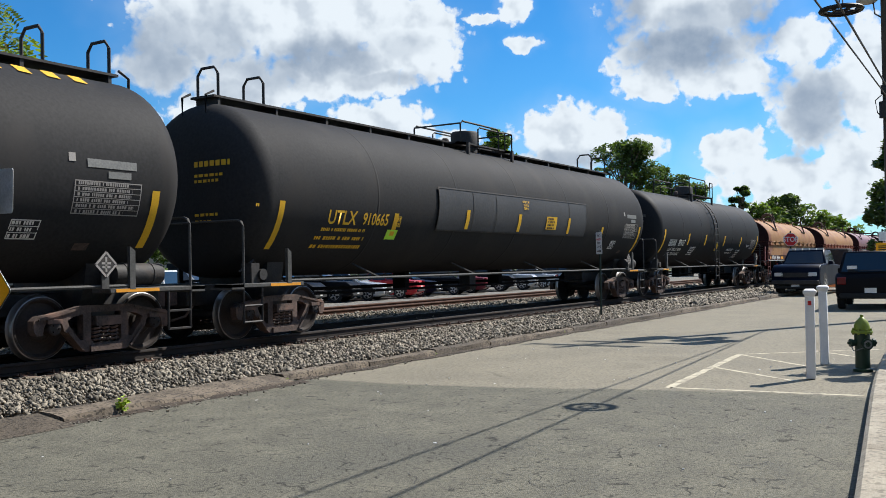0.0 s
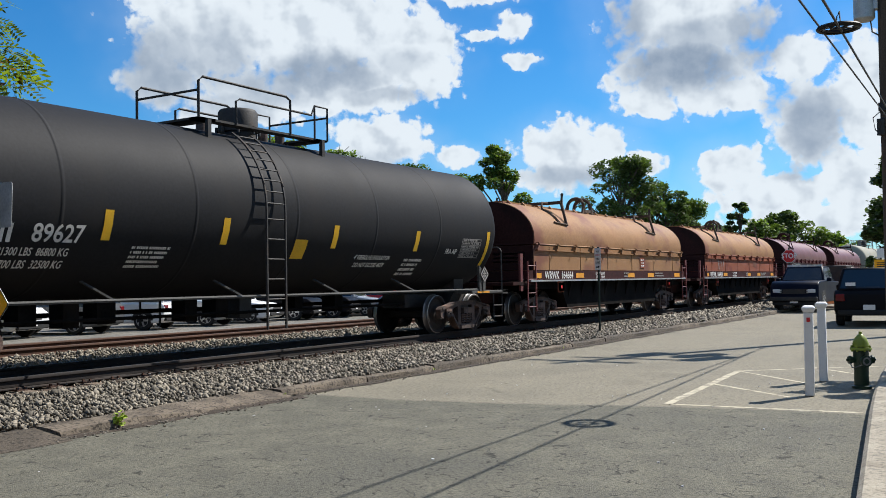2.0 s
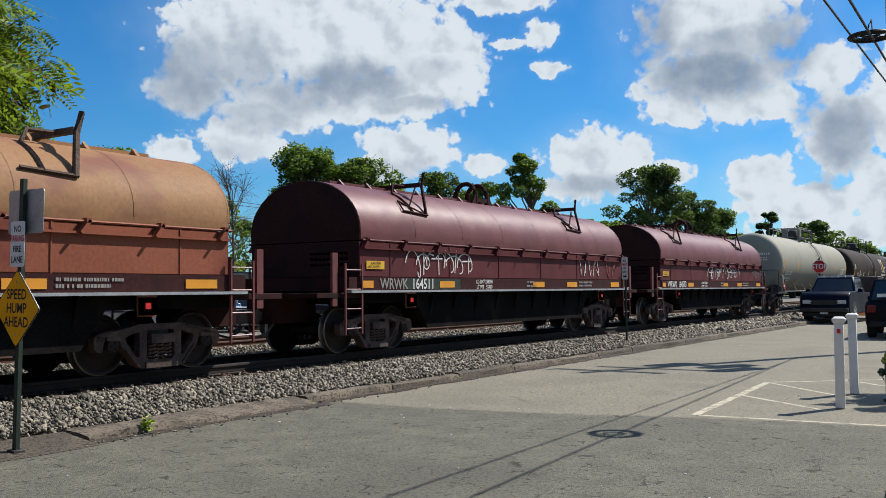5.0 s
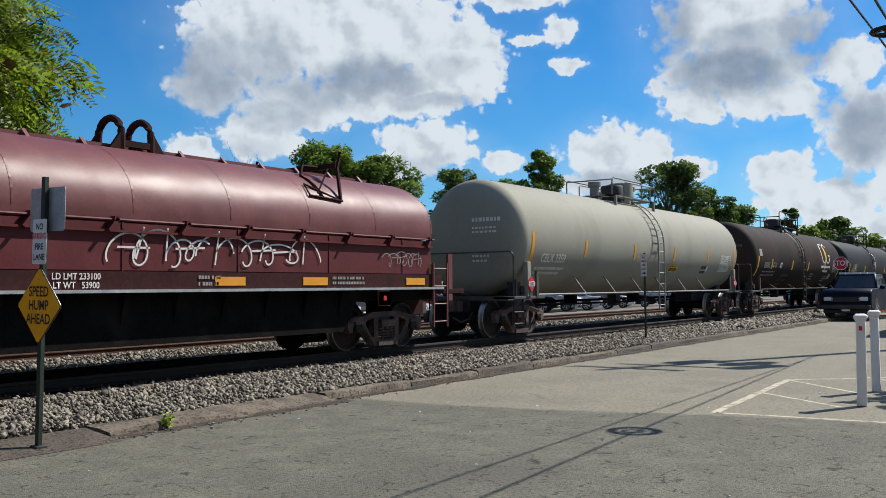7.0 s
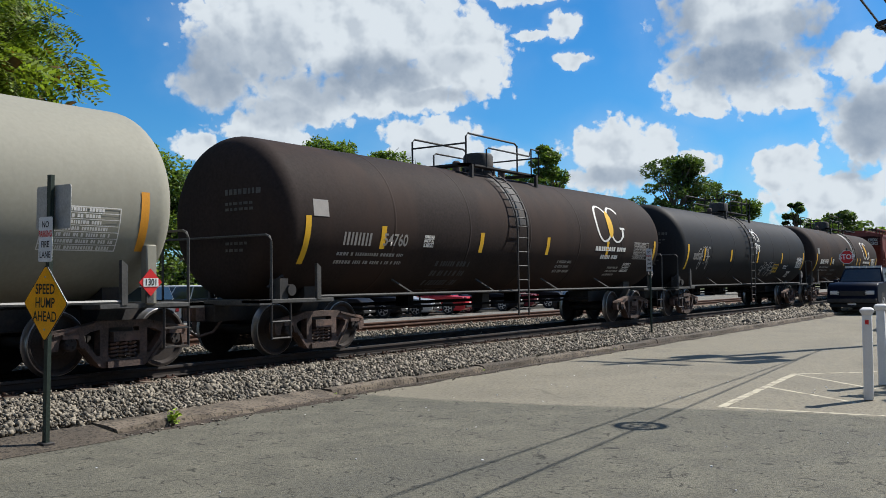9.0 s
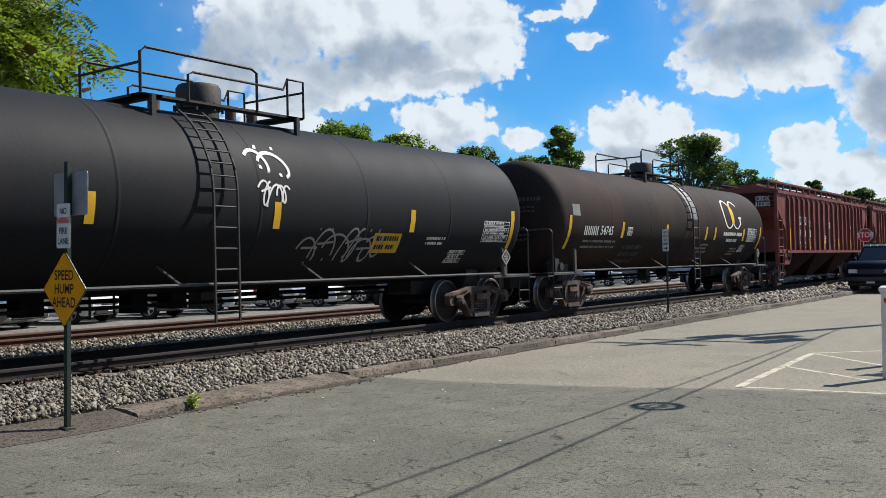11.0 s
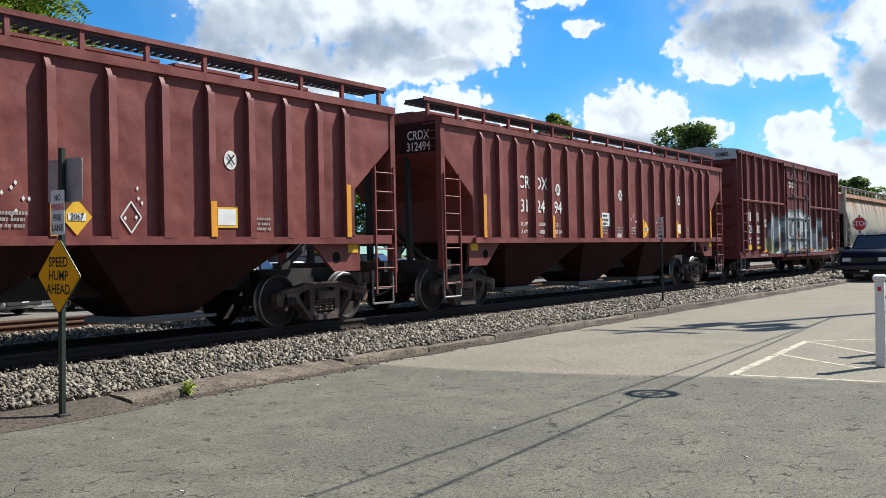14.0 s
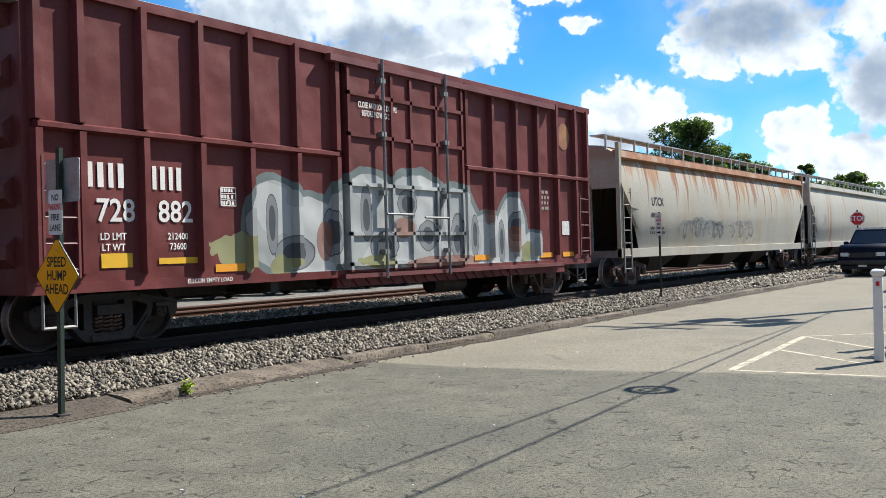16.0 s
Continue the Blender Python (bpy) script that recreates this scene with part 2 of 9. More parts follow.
M = dict(
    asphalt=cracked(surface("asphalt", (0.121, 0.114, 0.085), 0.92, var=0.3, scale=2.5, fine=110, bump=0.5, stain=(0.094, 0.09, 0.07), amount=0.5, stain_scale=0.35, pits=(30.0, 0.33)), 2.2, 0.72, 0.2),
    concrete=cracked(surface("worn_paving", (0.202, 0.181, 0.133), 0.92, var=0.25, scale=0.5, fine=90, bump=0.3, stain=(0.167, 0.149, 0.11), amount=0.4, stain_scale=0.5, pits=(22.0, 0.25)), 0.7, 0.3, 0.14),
    dirt=surface("dirt", (0.14, 0.112, 0.085), 0.95, var=0.3, scale=1.2, fine=30, bump=0.6, stain=(0.12, 0.1, 0.075), amount=0.5),
    soil=surface("dark_soil", (0.05, 0.037, 0.026), 0.95, var=0.5, scale=5, fine=40, bump=0.8),
    lot=surface("car_park", (0.16, 0.148, 0.126), 0.9, var=0.25, scale=0.6, fine=20, bump=0.3, stain=(0.12, 0.112, 0.095), amount=0.5, stain_scale=0.5, pits=(6.0, 0.4)),
    grass=surface("grass_ground", (0.09, 0.11, 0.035), 0.95, var=0.4, scale=0.3, fine=8, bump=0.5, stain=(0.15, 0.12, 0.06), amount=0.4, stain_scale=0.1),
    kerb=surface("kerb_stone", (0.112, 0.09, 0.066), 0.92, var=0.4, scale=2, fine=50, bump=0.8, stain=(0.085, 0.068, 0.05), amount=0.6, stain_scale=3, random="object", pits=(28.0, 0.6)),
    # far darker than the stones: the shade of their gaps is in this colour
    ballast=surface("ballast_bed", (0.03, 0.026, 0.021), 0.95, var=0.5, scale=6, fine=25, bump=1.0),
    stone=surface("crushed_stone", (0.192, 0.168, 0.131), 0.9, var=0.55, scale=8, fine=60, bump=0.2, random="island"),
    rail=surface("rusty_rail", (0.1, 0.05, 0.032), 0.75, 0.2, var=0.3, scale=3, fine=40, stain=(0.08, 0.05, 0.04), amount=0.4),
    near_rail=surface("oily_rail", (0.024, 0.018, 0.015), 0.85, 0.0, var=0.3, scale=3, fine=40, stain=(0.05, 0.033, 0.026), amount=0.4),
    # oil stain, deepened by the train's shadow put into the colour
    oil_shade=surface("oil_and_shade_trackbed", (0.018, 0.0155, 0.0135), 0.95, var=0.45, scale=5, fine=25, bump=1.0, spec=0.05),
    rustbed=surface("rust_stained_trackbed", (0.075, 0.05, 0.036), 0.95, var=0.5, scale=5, fine=25, bump=1.0),
    railtop=surface("dulled_rail_head", (0.06, 0.055, 0.052), 0.6, 0.4, var=0.1, bump=0.02),
    sleeper=surface("weathered_sleeper", (0.13, 0.1, 0.075), 0.95, var=0.35, scale=3, fine=25, bump=0.6, random="object", stretch=(1, 0.2, 1)),
    black=surface("black_tank_paint", (0.029, 0.0288, 0.0295), 0.7, var=0.22, scale=0.6, fine=20, bump=0.05, stain=(0.039, 0.0365, 0.035), amount=0.4, stain_scale=1.0, stretch=(1, 1, 0.4), spec=0.1),
    black2=surface("satin_black_paint", (0.0165, 0.017, 0.019), 0.65, var=0.2, scale=0.5, fine=20, bump=0.04, stain=(0.021, 0.02, 0.02), amount=0.35, stain_scale=0.9, stretch=(1, 1, 0.4), spec=0.12),
    brown=surface("sooty_brown_paint", (0.029, 0.021, 0.0185), 0.75, var=0.28, scale=0.7, fine=18, bump=0.05, stain=(0.045, 0.029, 0.023), amount=0.5, stain_scale=0.8, stretch=(1, 1, 0.3), spec=0.1),
    patch=surface("grey_jacket_panel", (0.055, 0.056, 0.059), 0.6, var=0.2, scale=1, fine=20, bump=0.05, spec=0.22),
    cream=surface("pale_grey_tank_paint", (0.285, 0.275, 0.222), 0.72, var=0.07, scale=0.6, fine=15, bump=0.03, stain=(0.235, 0.224, 0.18), amount=0.25, stain_scale=0.9, stretch=(1, 1, 0.25), spec=0.22),
    tan=surface("faded_tan_paint", (0.315, 0.168, 0.078), 0.7, var=0.16, scale=0.8, fine=18, bump=0.05, stain=(0.21, 0.088, 0.058), amount=0.5, stain_scale=1.2, stretch=(0.6, 1, 1), spec=0.2, dent=0.03),
    tanred=surface("faded_red_paint", (0.28, 0.085, 0.045), 0.65, var=0.2, scale=0.8, fine=18, bump=0.05, stain=(0.16, 0.035, 0.028), amount=0.5, stain_scale=0.7, spec=0.22),
    maroon=surface("maroon_paint", (0.155, 0.047, 0.044), 0.48, var=0.16, scale=0.7, fine=18, bump=0.04, stain=(0.12, 0.035, 0.033), amount=0.4, stain_scale=0.8, stretch=(1, 1, 0.4), spec=0.4, dent=0.03),
    sill=surface("grimed_maroon_sill", (0.05, 0.017, 0.017), 0.8, var=0.3, scale=1.5, fine=20, bump=0.05, stain=(0.03, 0.015, 0.014), amount=0.4, spec=0.1),
    deep=surface("deep_maroon_paint", (0.115, 0.024, 0.026), 0.6, var=0.14, scale=0.7, fine=18, bump=0.04, stain=(0.09, 0.02, 0.021), amount=0.4, stain_scale=0.8, stretch=(1, 1, 0.4), spec=0.2, dent=0.03),
    # oxide red darkened: shade of wagon ends, slopes and bays is in the colour
    bay=surface("shade_dark_oxide_paint", (0.04, 0.016, 0.0145), 0.85, var=0.3, scale=0.8, fine=18, bump=0.05, stain=(0.025, 0.014, 0.013), amount=0.45, spec=0.1),
    oxide=surface("oxide_red_paint", (0.19, 0.055, 0.047), 0.6, var=0.2, scale=0.8, fine=18, bump=0.05, stain=(0.125, 0.036, 0.031), amount=0.4, stain_scale=0.9, stretch=(1, 1, 0.5), spec=0.22, dent=0.09),
    white_car=surface("rust_streaked_white_paint", (0.38, 0.365, 0.32), 0.6, var=0.1, scale=0.8, fine=15, bump=0.03, stain=(0.3024, 0.1584, 0.0648), amount=0.2, stain_scale=0.9, stretch=(1.6, 1, 0.12), spec=0.22),
    rust=surface("rust", (0.288, 0.1368, 0.072), 0.85, var=0.35, scale=3, fine=25, bump=0.3, stain=(0.36, 0.252, 0.18), amount=0.45),
    frame=surface("grimy_black_steel", (0.03, 0.028, 0.027), 0.7, var=0.35, scale=3, fine=25, bump=0.2, stain=(0.06, 0.045, 0.035), amount=0.4, stain_scale=3),
    # steel coloured black for the shade below sills and tanks and in holes
    shade_black=surface("shade_black_steel", (0.011, 0.01, 0.0095), 0.95, var=0.4, scale=2, fine=25, bump=0.2, stain=(0.022, 0.019, 0.017), amount=0.35, stain_scale=1.5, spec=0.05),
    cast=surface("dusty_cast_steel", (0.085, 0.06, 0.05), 0.85, var=0.45, scale=4, fine=30, bump=0.3, stain=(0.2, 0.12, 0.09), amount=0.4, stain_scale=3),
    wheel=surface("dark_wheel_steel", (0.034, 0.027, 0.024), 0.85, 0.0, var=0.3, scale=4, fine=30, bump=0.1),
    tread=surface("bright_wheel_rim", (0.3, 0.29, 0.28), 0.4, 0.8, var=0.1, bump=0.02),
    steel=surface("grey_steel", (0.2, 0.2, 0.19), 0.6, 0.2, var=0.25, scale=3, fine=30, bump=0.1),
    dull=surface("dull_grimed_steel", (0.085, 0.084, 0.08), 0.75, 0.1, var=0.3, scale=3, fine=30, bump=0.1, spec=0.2),
    galv=surface("galvanised_steel", (0.42, 0.43, 0.43), 0.5, 0.6, var=0.2, scale=6, fine=40, bump=0.05),
    yellow=plain("yellow_reflective_sheet", (0.75, 0.42, 0.015)),
    amber=plain("amber_reflective_sheet", (0.72, 0.3, 0.02)),
    letter_white=plain("white_stencil_paint", (0.7, 0.68, 0.64), 0.7),
    letter_grey=plain("faded_white_paint", (0.3, 0.28, 0.26), 0.7),
    letter_yellow=plain("yellow_stencil_paint", (0.7, 0.4, 0.02), 0.7),
    letter_black=plain("black_lettering", (0.02, 0.02, 0.02), 0.7),
    sign_yellow=plain("yellow_sign_sheet", (0.95, 0.42, 0.005), 0.45),
    sign_white=plain("white_sign_sheet", (0.75, 0.75, 0.73), 0.45),
    sign_red=plain("red_sign_sheet", (0.6, 0.02, 0.02), 0.45),
    green_tag=plain("lime_tag", (0.45, 0.8, 0.05)),
    post=surface("dark_green_post", (0.025, 0.04, 0.03), 0.6, 0.2, var=0.3, scale=6, fine=40),
    bollard=surface("white_plastic", (0.78, 0.77, 0.75), 0.5, var=0.05, scale=3, fine=40, bump=0.03, stain=(0.6, 0.58, 0.54), amount=0.2, stain_scale=4),
    hydrant=surface("dark_green_enamel", (0.012, 0.035, 0.018), 0.35, var=0.2, scale=8, fine=40, bump=0.08),
    lime=surface("lime_enamel", (0.2, 0.25, 0.025), 0.4, var=0.15, scale=8, fine=40, bump=0.06),
    paint=surface("worn_road_paint", (0.5, 0.45, 0.33), 0.85, var=0.15, scale=4, fine=40, bump=0.2, stain=(0.24, 0.21, 0.16), amount=0.6, stain_scale=7),
    pale=surface("pale_kerb_concrete", (0.3, 0.265, 0.205), 0.9, var=0.25, scale=2, fine=50, bump=0.4, stain=(0.22, 0.19, 0.145), amount=0.4, stain_scale=3, pits=(25.0, 0.35)),
    pole=surface("creosoted_pole", (0.075, 0.055, 0.04), 0.9, var=0.35, scale=4, fine=30, bump=0.4, stretch=(4, 4, 0.3)),
    cable=plain("black_cable", (0.012, 0.012, 0.013), 0.6),
    bark=surface("bark", (0.11, 0.085, 0.065), 0.95, var=0.4, scale=4, fine=20, bump=0.8, stretch=(3, 3, 0.5)),
    glass=glass("tinted_glass"),
    screen=glass("sunlit_windscreen", (0.16, 0.18, 0.19)),
    rubber=plain("tyre_rubber", (0.018, 0.018, 0.018), 0.85),
    rim=plain("alloy_rim", (0.5, 0.5, 0.5), 0.35, 0.8),
    lamp_red=plain("red_lens", (0.13, 0.006, 0.008), 0.2),
    lamp_clear=plain("clear_lens", (0.6, 0.6, 0.6), 0.15),
    orange=surface("orange_machine_paint", (0.75, 0.2, 0.03), 0.5, var=0.15),
    wall=surface("pale_rendered_wall", (0.5, 0.44, 0.38), 0.9, var=0.12, scale=1, fine=20),
    roof=surface("brown_shingle_roof", (0.17, 0.13, 0.11), 0.9, var=0.3, scale=2, fine=12, bump=0.4),
    brick=surface("dark_brick_wall", (0.085, 0.05, 0.04), 0.9, var=0.4, scale=1, fine=12, bump=0.3),
    weed=surface("weed_leaf", (0.3, 0.4, 0.04), 0.6, var=0.3, random="island"),
)
CAR_PAINT = {n: surface(n + "_car_paint", c, 0.3 if max(c) > 0.1 else 0.42, me, var=0.06, scale=1, fine=80, bump=0.0, spec=0.45 if max(c) > 0.1 else 0.1) for n, c, me in (
    ("black", (0.006, 0.006, 0.008), 0), ("silver", (0.45, 0.46, 0.47), 0.5), ("red", (0.42, 0.015, 0.02), 0), ("navy", (0.002, 0.0045, 0.015), 0),
    ("white", (0.72, 0.72, 0.72), 0), ("grey", (0.13, 0.135, 0.14), 0.4), ("maroon", (0.13, 0.012, 0.02), 0), ("blue", (0.02, 0.08, 0.3), 0))}


def leaf_material(name, col):
    m = surface(name, col, 0.55, var=0.45, scale=0.35, fine=3, bump=0.0, random="island", spec=0.3)
    b = m.node_tree.nodes["Principled BSDF"]
    nt = m.node_tree
    through_leaf, mix = nt.nodes.new("ShaderNodeBsdfTranslucent"), nt.nodes.new("ShaderNodeMixShader")
    lit = nt.nodes.new("ShaderNodeVectorMath")
    lit.operation = "MULTIPLY"
    nt.links.new(b.inputs["Base Color"].links[0].from_socket, lit.inputs[0])
    lit.inputs[1].default_value = (1.6, 1.7, 0.6)
    nt.links.new(lit.outputs[0], through_leaf.inputs["Color"])
    mix.inputs[0].default_value = 0.33
    nt.links.new(b.outputs[0], mix.inputs[1]), nt.links.new(through_leaf.outputs[0], mix.inputs[2])
    nt.links.new(mix.outputs[0], nt.nodes["Material Output"].inputs["Surface"])
    return m


LEAF = dict(light=leaf_material("sunlit_green_leaves", (0.15, 0.2, 0.036)), mid=leaf_material("green_leaves", (0.115, 0.17, 0.042)),
            dark=leaf_material("dark_green_leaves", (0.075, 0.115, 0.036)), brown=leaf_material("browning_leaves", (0.17, 0.09, 0.04)))


# ---- mesh helpers ----
def add_box(bm, x0, x1, y0, y1, z0, z1, mat=0):
    v = [bm.verts.new(p) for p in ((x0, y0, z0), (x1, y0, z0), (x1, y1, z0), (x0, y1, z0), (x0, y0, z1), (x1, y0, z1), (x1, y1, z1), (x0, y1, z1))]
    for f in ((0, 3, 2, 1), (4, 5, 6, 7), (0, 1, 5, 4), (1, 2, 6, 5), (2, 3, 7, 6), (3, 0, 4, 7)):
        bm.faces.new([v[i] for i in f]).material_index = mat


def add_prism(bm, poly, a0, a1, axis="x", mat=0):
    """A flat outline drawn out along an axis."""
    put = {"x": lambda p, a: (a, p[0], p[1]), "y": lambda p, a: (p[0], a, p[1]), "z": lambda p, a: (p[0], p[1], a)}[axis]
    lo, hi = [[bm.verts.new(put(p, a)) for p in poly] for a in (a0, a1)]
    n = len(poly)
    for i in range(n):
        bm.faces.new((lo[i], lo[(i + 1) % n], hi[(i + 1) % n], hi[i])).material_index = mat
    bm.faces.new(lo[::-1]).material_index = mat
    bm.faces.new(hi).material_index = mat


def add_tube(bm, pts, r, seg=6, closed=False):
    pts = [Vector(p) for p in pts]
    rings, n = [], len(pts)
    for i, p in enumerate(pts):
        a = pts[i - 1] if i or closed else p
        b = pts[(i + 1) % n] if i < n - 1 or closed else p
        d = (b - a).normalized()
        u = d.cross(Vector((0, 0, 1)) if abs(d.z) < 0.95 else Vector((1, 0, 0))).normalized()
        w = d.cross(u)
        rings.append([bm.verts.new(p + r * (math.cos(k * 2 * math.pi / seg) * u + math.sin(k * 2 * math.pi / seg) * w)) for k in range(seg)])
    for i in range(n if closed else n - 1):
        a, b = rings[i], rings[(i + 1) % n]
        for k in range(seg):
            bm.faces.new((a[k], a[(k + 1) % seg], b[(k + 1) % seg], b[k]))
    if not closed:
        bm.faces.new(rings[0][::-1]), bm.faces.new(rings[-1])


def add_lathe(bm, profile, axis="x", centre=(0, 0, 0), seg=24, mats=None):
    """A profile of (along, radius) turned about an axis through centre."""
    rings = []
    for a, r in profile:
        ring = []
        for k in range(seg):
            c, s = r * math.cos(k * 2 * math.pi / seg), r * math.sin(k * 2 * math.pi / seg)
            p = {"x": (a, c, s), "y": (c, a, s), "z": (c, s, a)}[axis]
            ring.append(bm.verts.new(Vector(p) + Vector(centre)))
        rings.append(ring)
    for i in range(len(rings) - 1):
        for k in range(seg):
            f = bm.faces.new((rings[i][k], rings[i][(k + 1) % seg], rings[i + 1][(k + 1) % seg], rings[i + 1][k]))
            if mats:
                f.material_index = mats[i]
    bm.faces.new(rings[0][::-1]), bm.faces.new(rings[-1])


def add_strut(bm, p, q, wide, y0, y1):
    """A flat bar in the xz plane from p to q."""
    d = Vector((q[0] - p[0], q[1] - p[1])).normalized() * wide / 2
    n = (-d.y, d.x)
    add_prism(bm, [(p[0] + n[0], p[1] + n[1]), (p[0] - n[0], p[1] - n[1]), (q[0] - n[0], q[1] - n[1]), (q[0] + n[0], q[1] + n[1])], y0, y1, "y")


def to_mesh(name, bm, angle=40):
    bmesh.ops.recalc_face_normals(bm, faces=bm.faces)
    me = bpy.data.meshes.new(name)
    bm.to_mesh(me)
    bm.free()
    me.polygons.foreach_set("use_smooth", [True] * len(me.polygons))
    me.set_sharp_from_angle(angle=radians(angle))
    return me


def part(name, shape, material, parent=None, label="", at=None, bevel=0.0):
    """One mesh object from a bmesh or a shared mesh, under its thing."""
    me = shape if isinstance(shape, bpy.types.Mesh) else to_mesh(name, shape)
    if not me.materials:
        for m in (material if isinstance(material, (list, tuple)) else [material]):
            me.materials.append(m)
    ob = new(name, me)
    if parent:
        ob.parent = parent
    if at is not None:
        ob.matrix_basis = at if isinstance(at, Matrix) else Matrix.Translation(at)
    if bevel:
        b = ob.modifiers.new("bevel", "BEVEL")
        b.width, b.segments, b.limit_method, b.angle_limit = bevel, 1, "ANGLE", radians(50)
    return tagged(ob, label)


def split(name, bm, material, parent, label=""):
    """Each separate piece of a bmesh as a part of its own."""
    bm.verts.ensure_lookup_table()
    seen = set()
    for v in bm.verts[:]:
        if v in seen:
            continue
        stack, piece = [v], []
        seen.add(v)
        while stack:
            u = stack.pop()
            piece.append(u)
            for e in u.link_edges:
                o = e.other_vert(u)
                if o not in seen:
                    seen.add(o)
                    stack.append(o)
        one = bmesh.new()
        new_v = {u: one.verts.new(u.co) for u in piece}
        for f in {f for u in piece for f in u.link_faces}:
            one.faces.new([new_v[u] for u in f.verts])
        part(name, one, material, parent, label)
    bm.free()


def thing(name, label, category, at=(0, 0, 0), group=""):
    ob = new(name)
    ob.empty_display_size = 0.2
    ob.matrix_basis = at if isinstance(at, Matrix) else Matrix.Translation(at)
    return tagged(ob, label, category, group)


def text_mesh(text, size, align="CENTER"):
    cu = bpy.data.curves.new("text", "FONT")
    cu.body, cu.size, cu.align_x, cu.align_y, cu.resolution_u = text, size * 1.38, align, "CENTER", 3
    cu.offset = 0.022 * size
    ob = new("text", cu)
    me = bpy.data.meshes.new_from_object(ob.evaluated_get(bpy.context.evaluated_depsgraph_get()))
    bpy.data.objects.remove(ob)
    bpy.data.curves.remove(cu)
    me.materials.clear()
    return me


def lettering(parent, text, x, z, size, material, skin, align="CENTER", squeeze=1.0, name="lettering"):
    """Words on the camera's side of a wagon; skin(z) is the side's y there."""
    me = text_mesh(text, size, align)
    for v in me.vertices:
        px, pz = x + v.co.x * squeeze, z + v.co.y
        v.co = (px, skin(pz) - 0.008, pz)
    return part(name, me, material, parent)


def bars(parent, x, z, wide, rows, pitch, material, skin, seed=0, name="stencil", tall=0.55):
    """Rows of dashes for writing too small to read."""
    rnd, bm = random.Random(seed), bmesh.new()
    for k in range(rows):
        u, zz = x - wide / 2, z - k * pitch
        end = x + wide / 2 * rnd.uniform(0.5, 1.0)
        while u < end:
            w = rnd.uniform(0.22, 0.5) * pitch
            quad(bm, u, min(u + w, end), zz - pitch * tall / 2, zz + pitch * tall / 2, skin)
            u += w + pitch * (0.14 if rnd.random() < 0.8 else 0.5)
    return tagged(part(name, bm, material, parent), kind="stuff")


def quad(bm, x0, x1, z0, z1, skin, off=0.008, steps=None):
    steps = steps or max(1, int((z1 - z0) / 0.15))
    for k in range(steps):
        a, b = z0 + (z1 - z0) * k / steps, z0 + (z1 - z0) * (k + 1) / steps
        bm.faces.new([bm.verts.new(p) for p in ((x0, skin(a) - off, a), (x1, skin(a) - off, a), (x1, skin(b) - off, b), (x0, skin(b) - off, b))])


def mark(parent, name, x0, x1, z0, z1, material, skin, label="", off=0.008):
    bm = bmesh.new()
    quad(bm, x0, x1, z0, z1, skin, off)
    bmesh.ops.remove_doubles(bm, verts=bm.verts, dist=0.0005)
    return part(name, bm, material, parent, label)


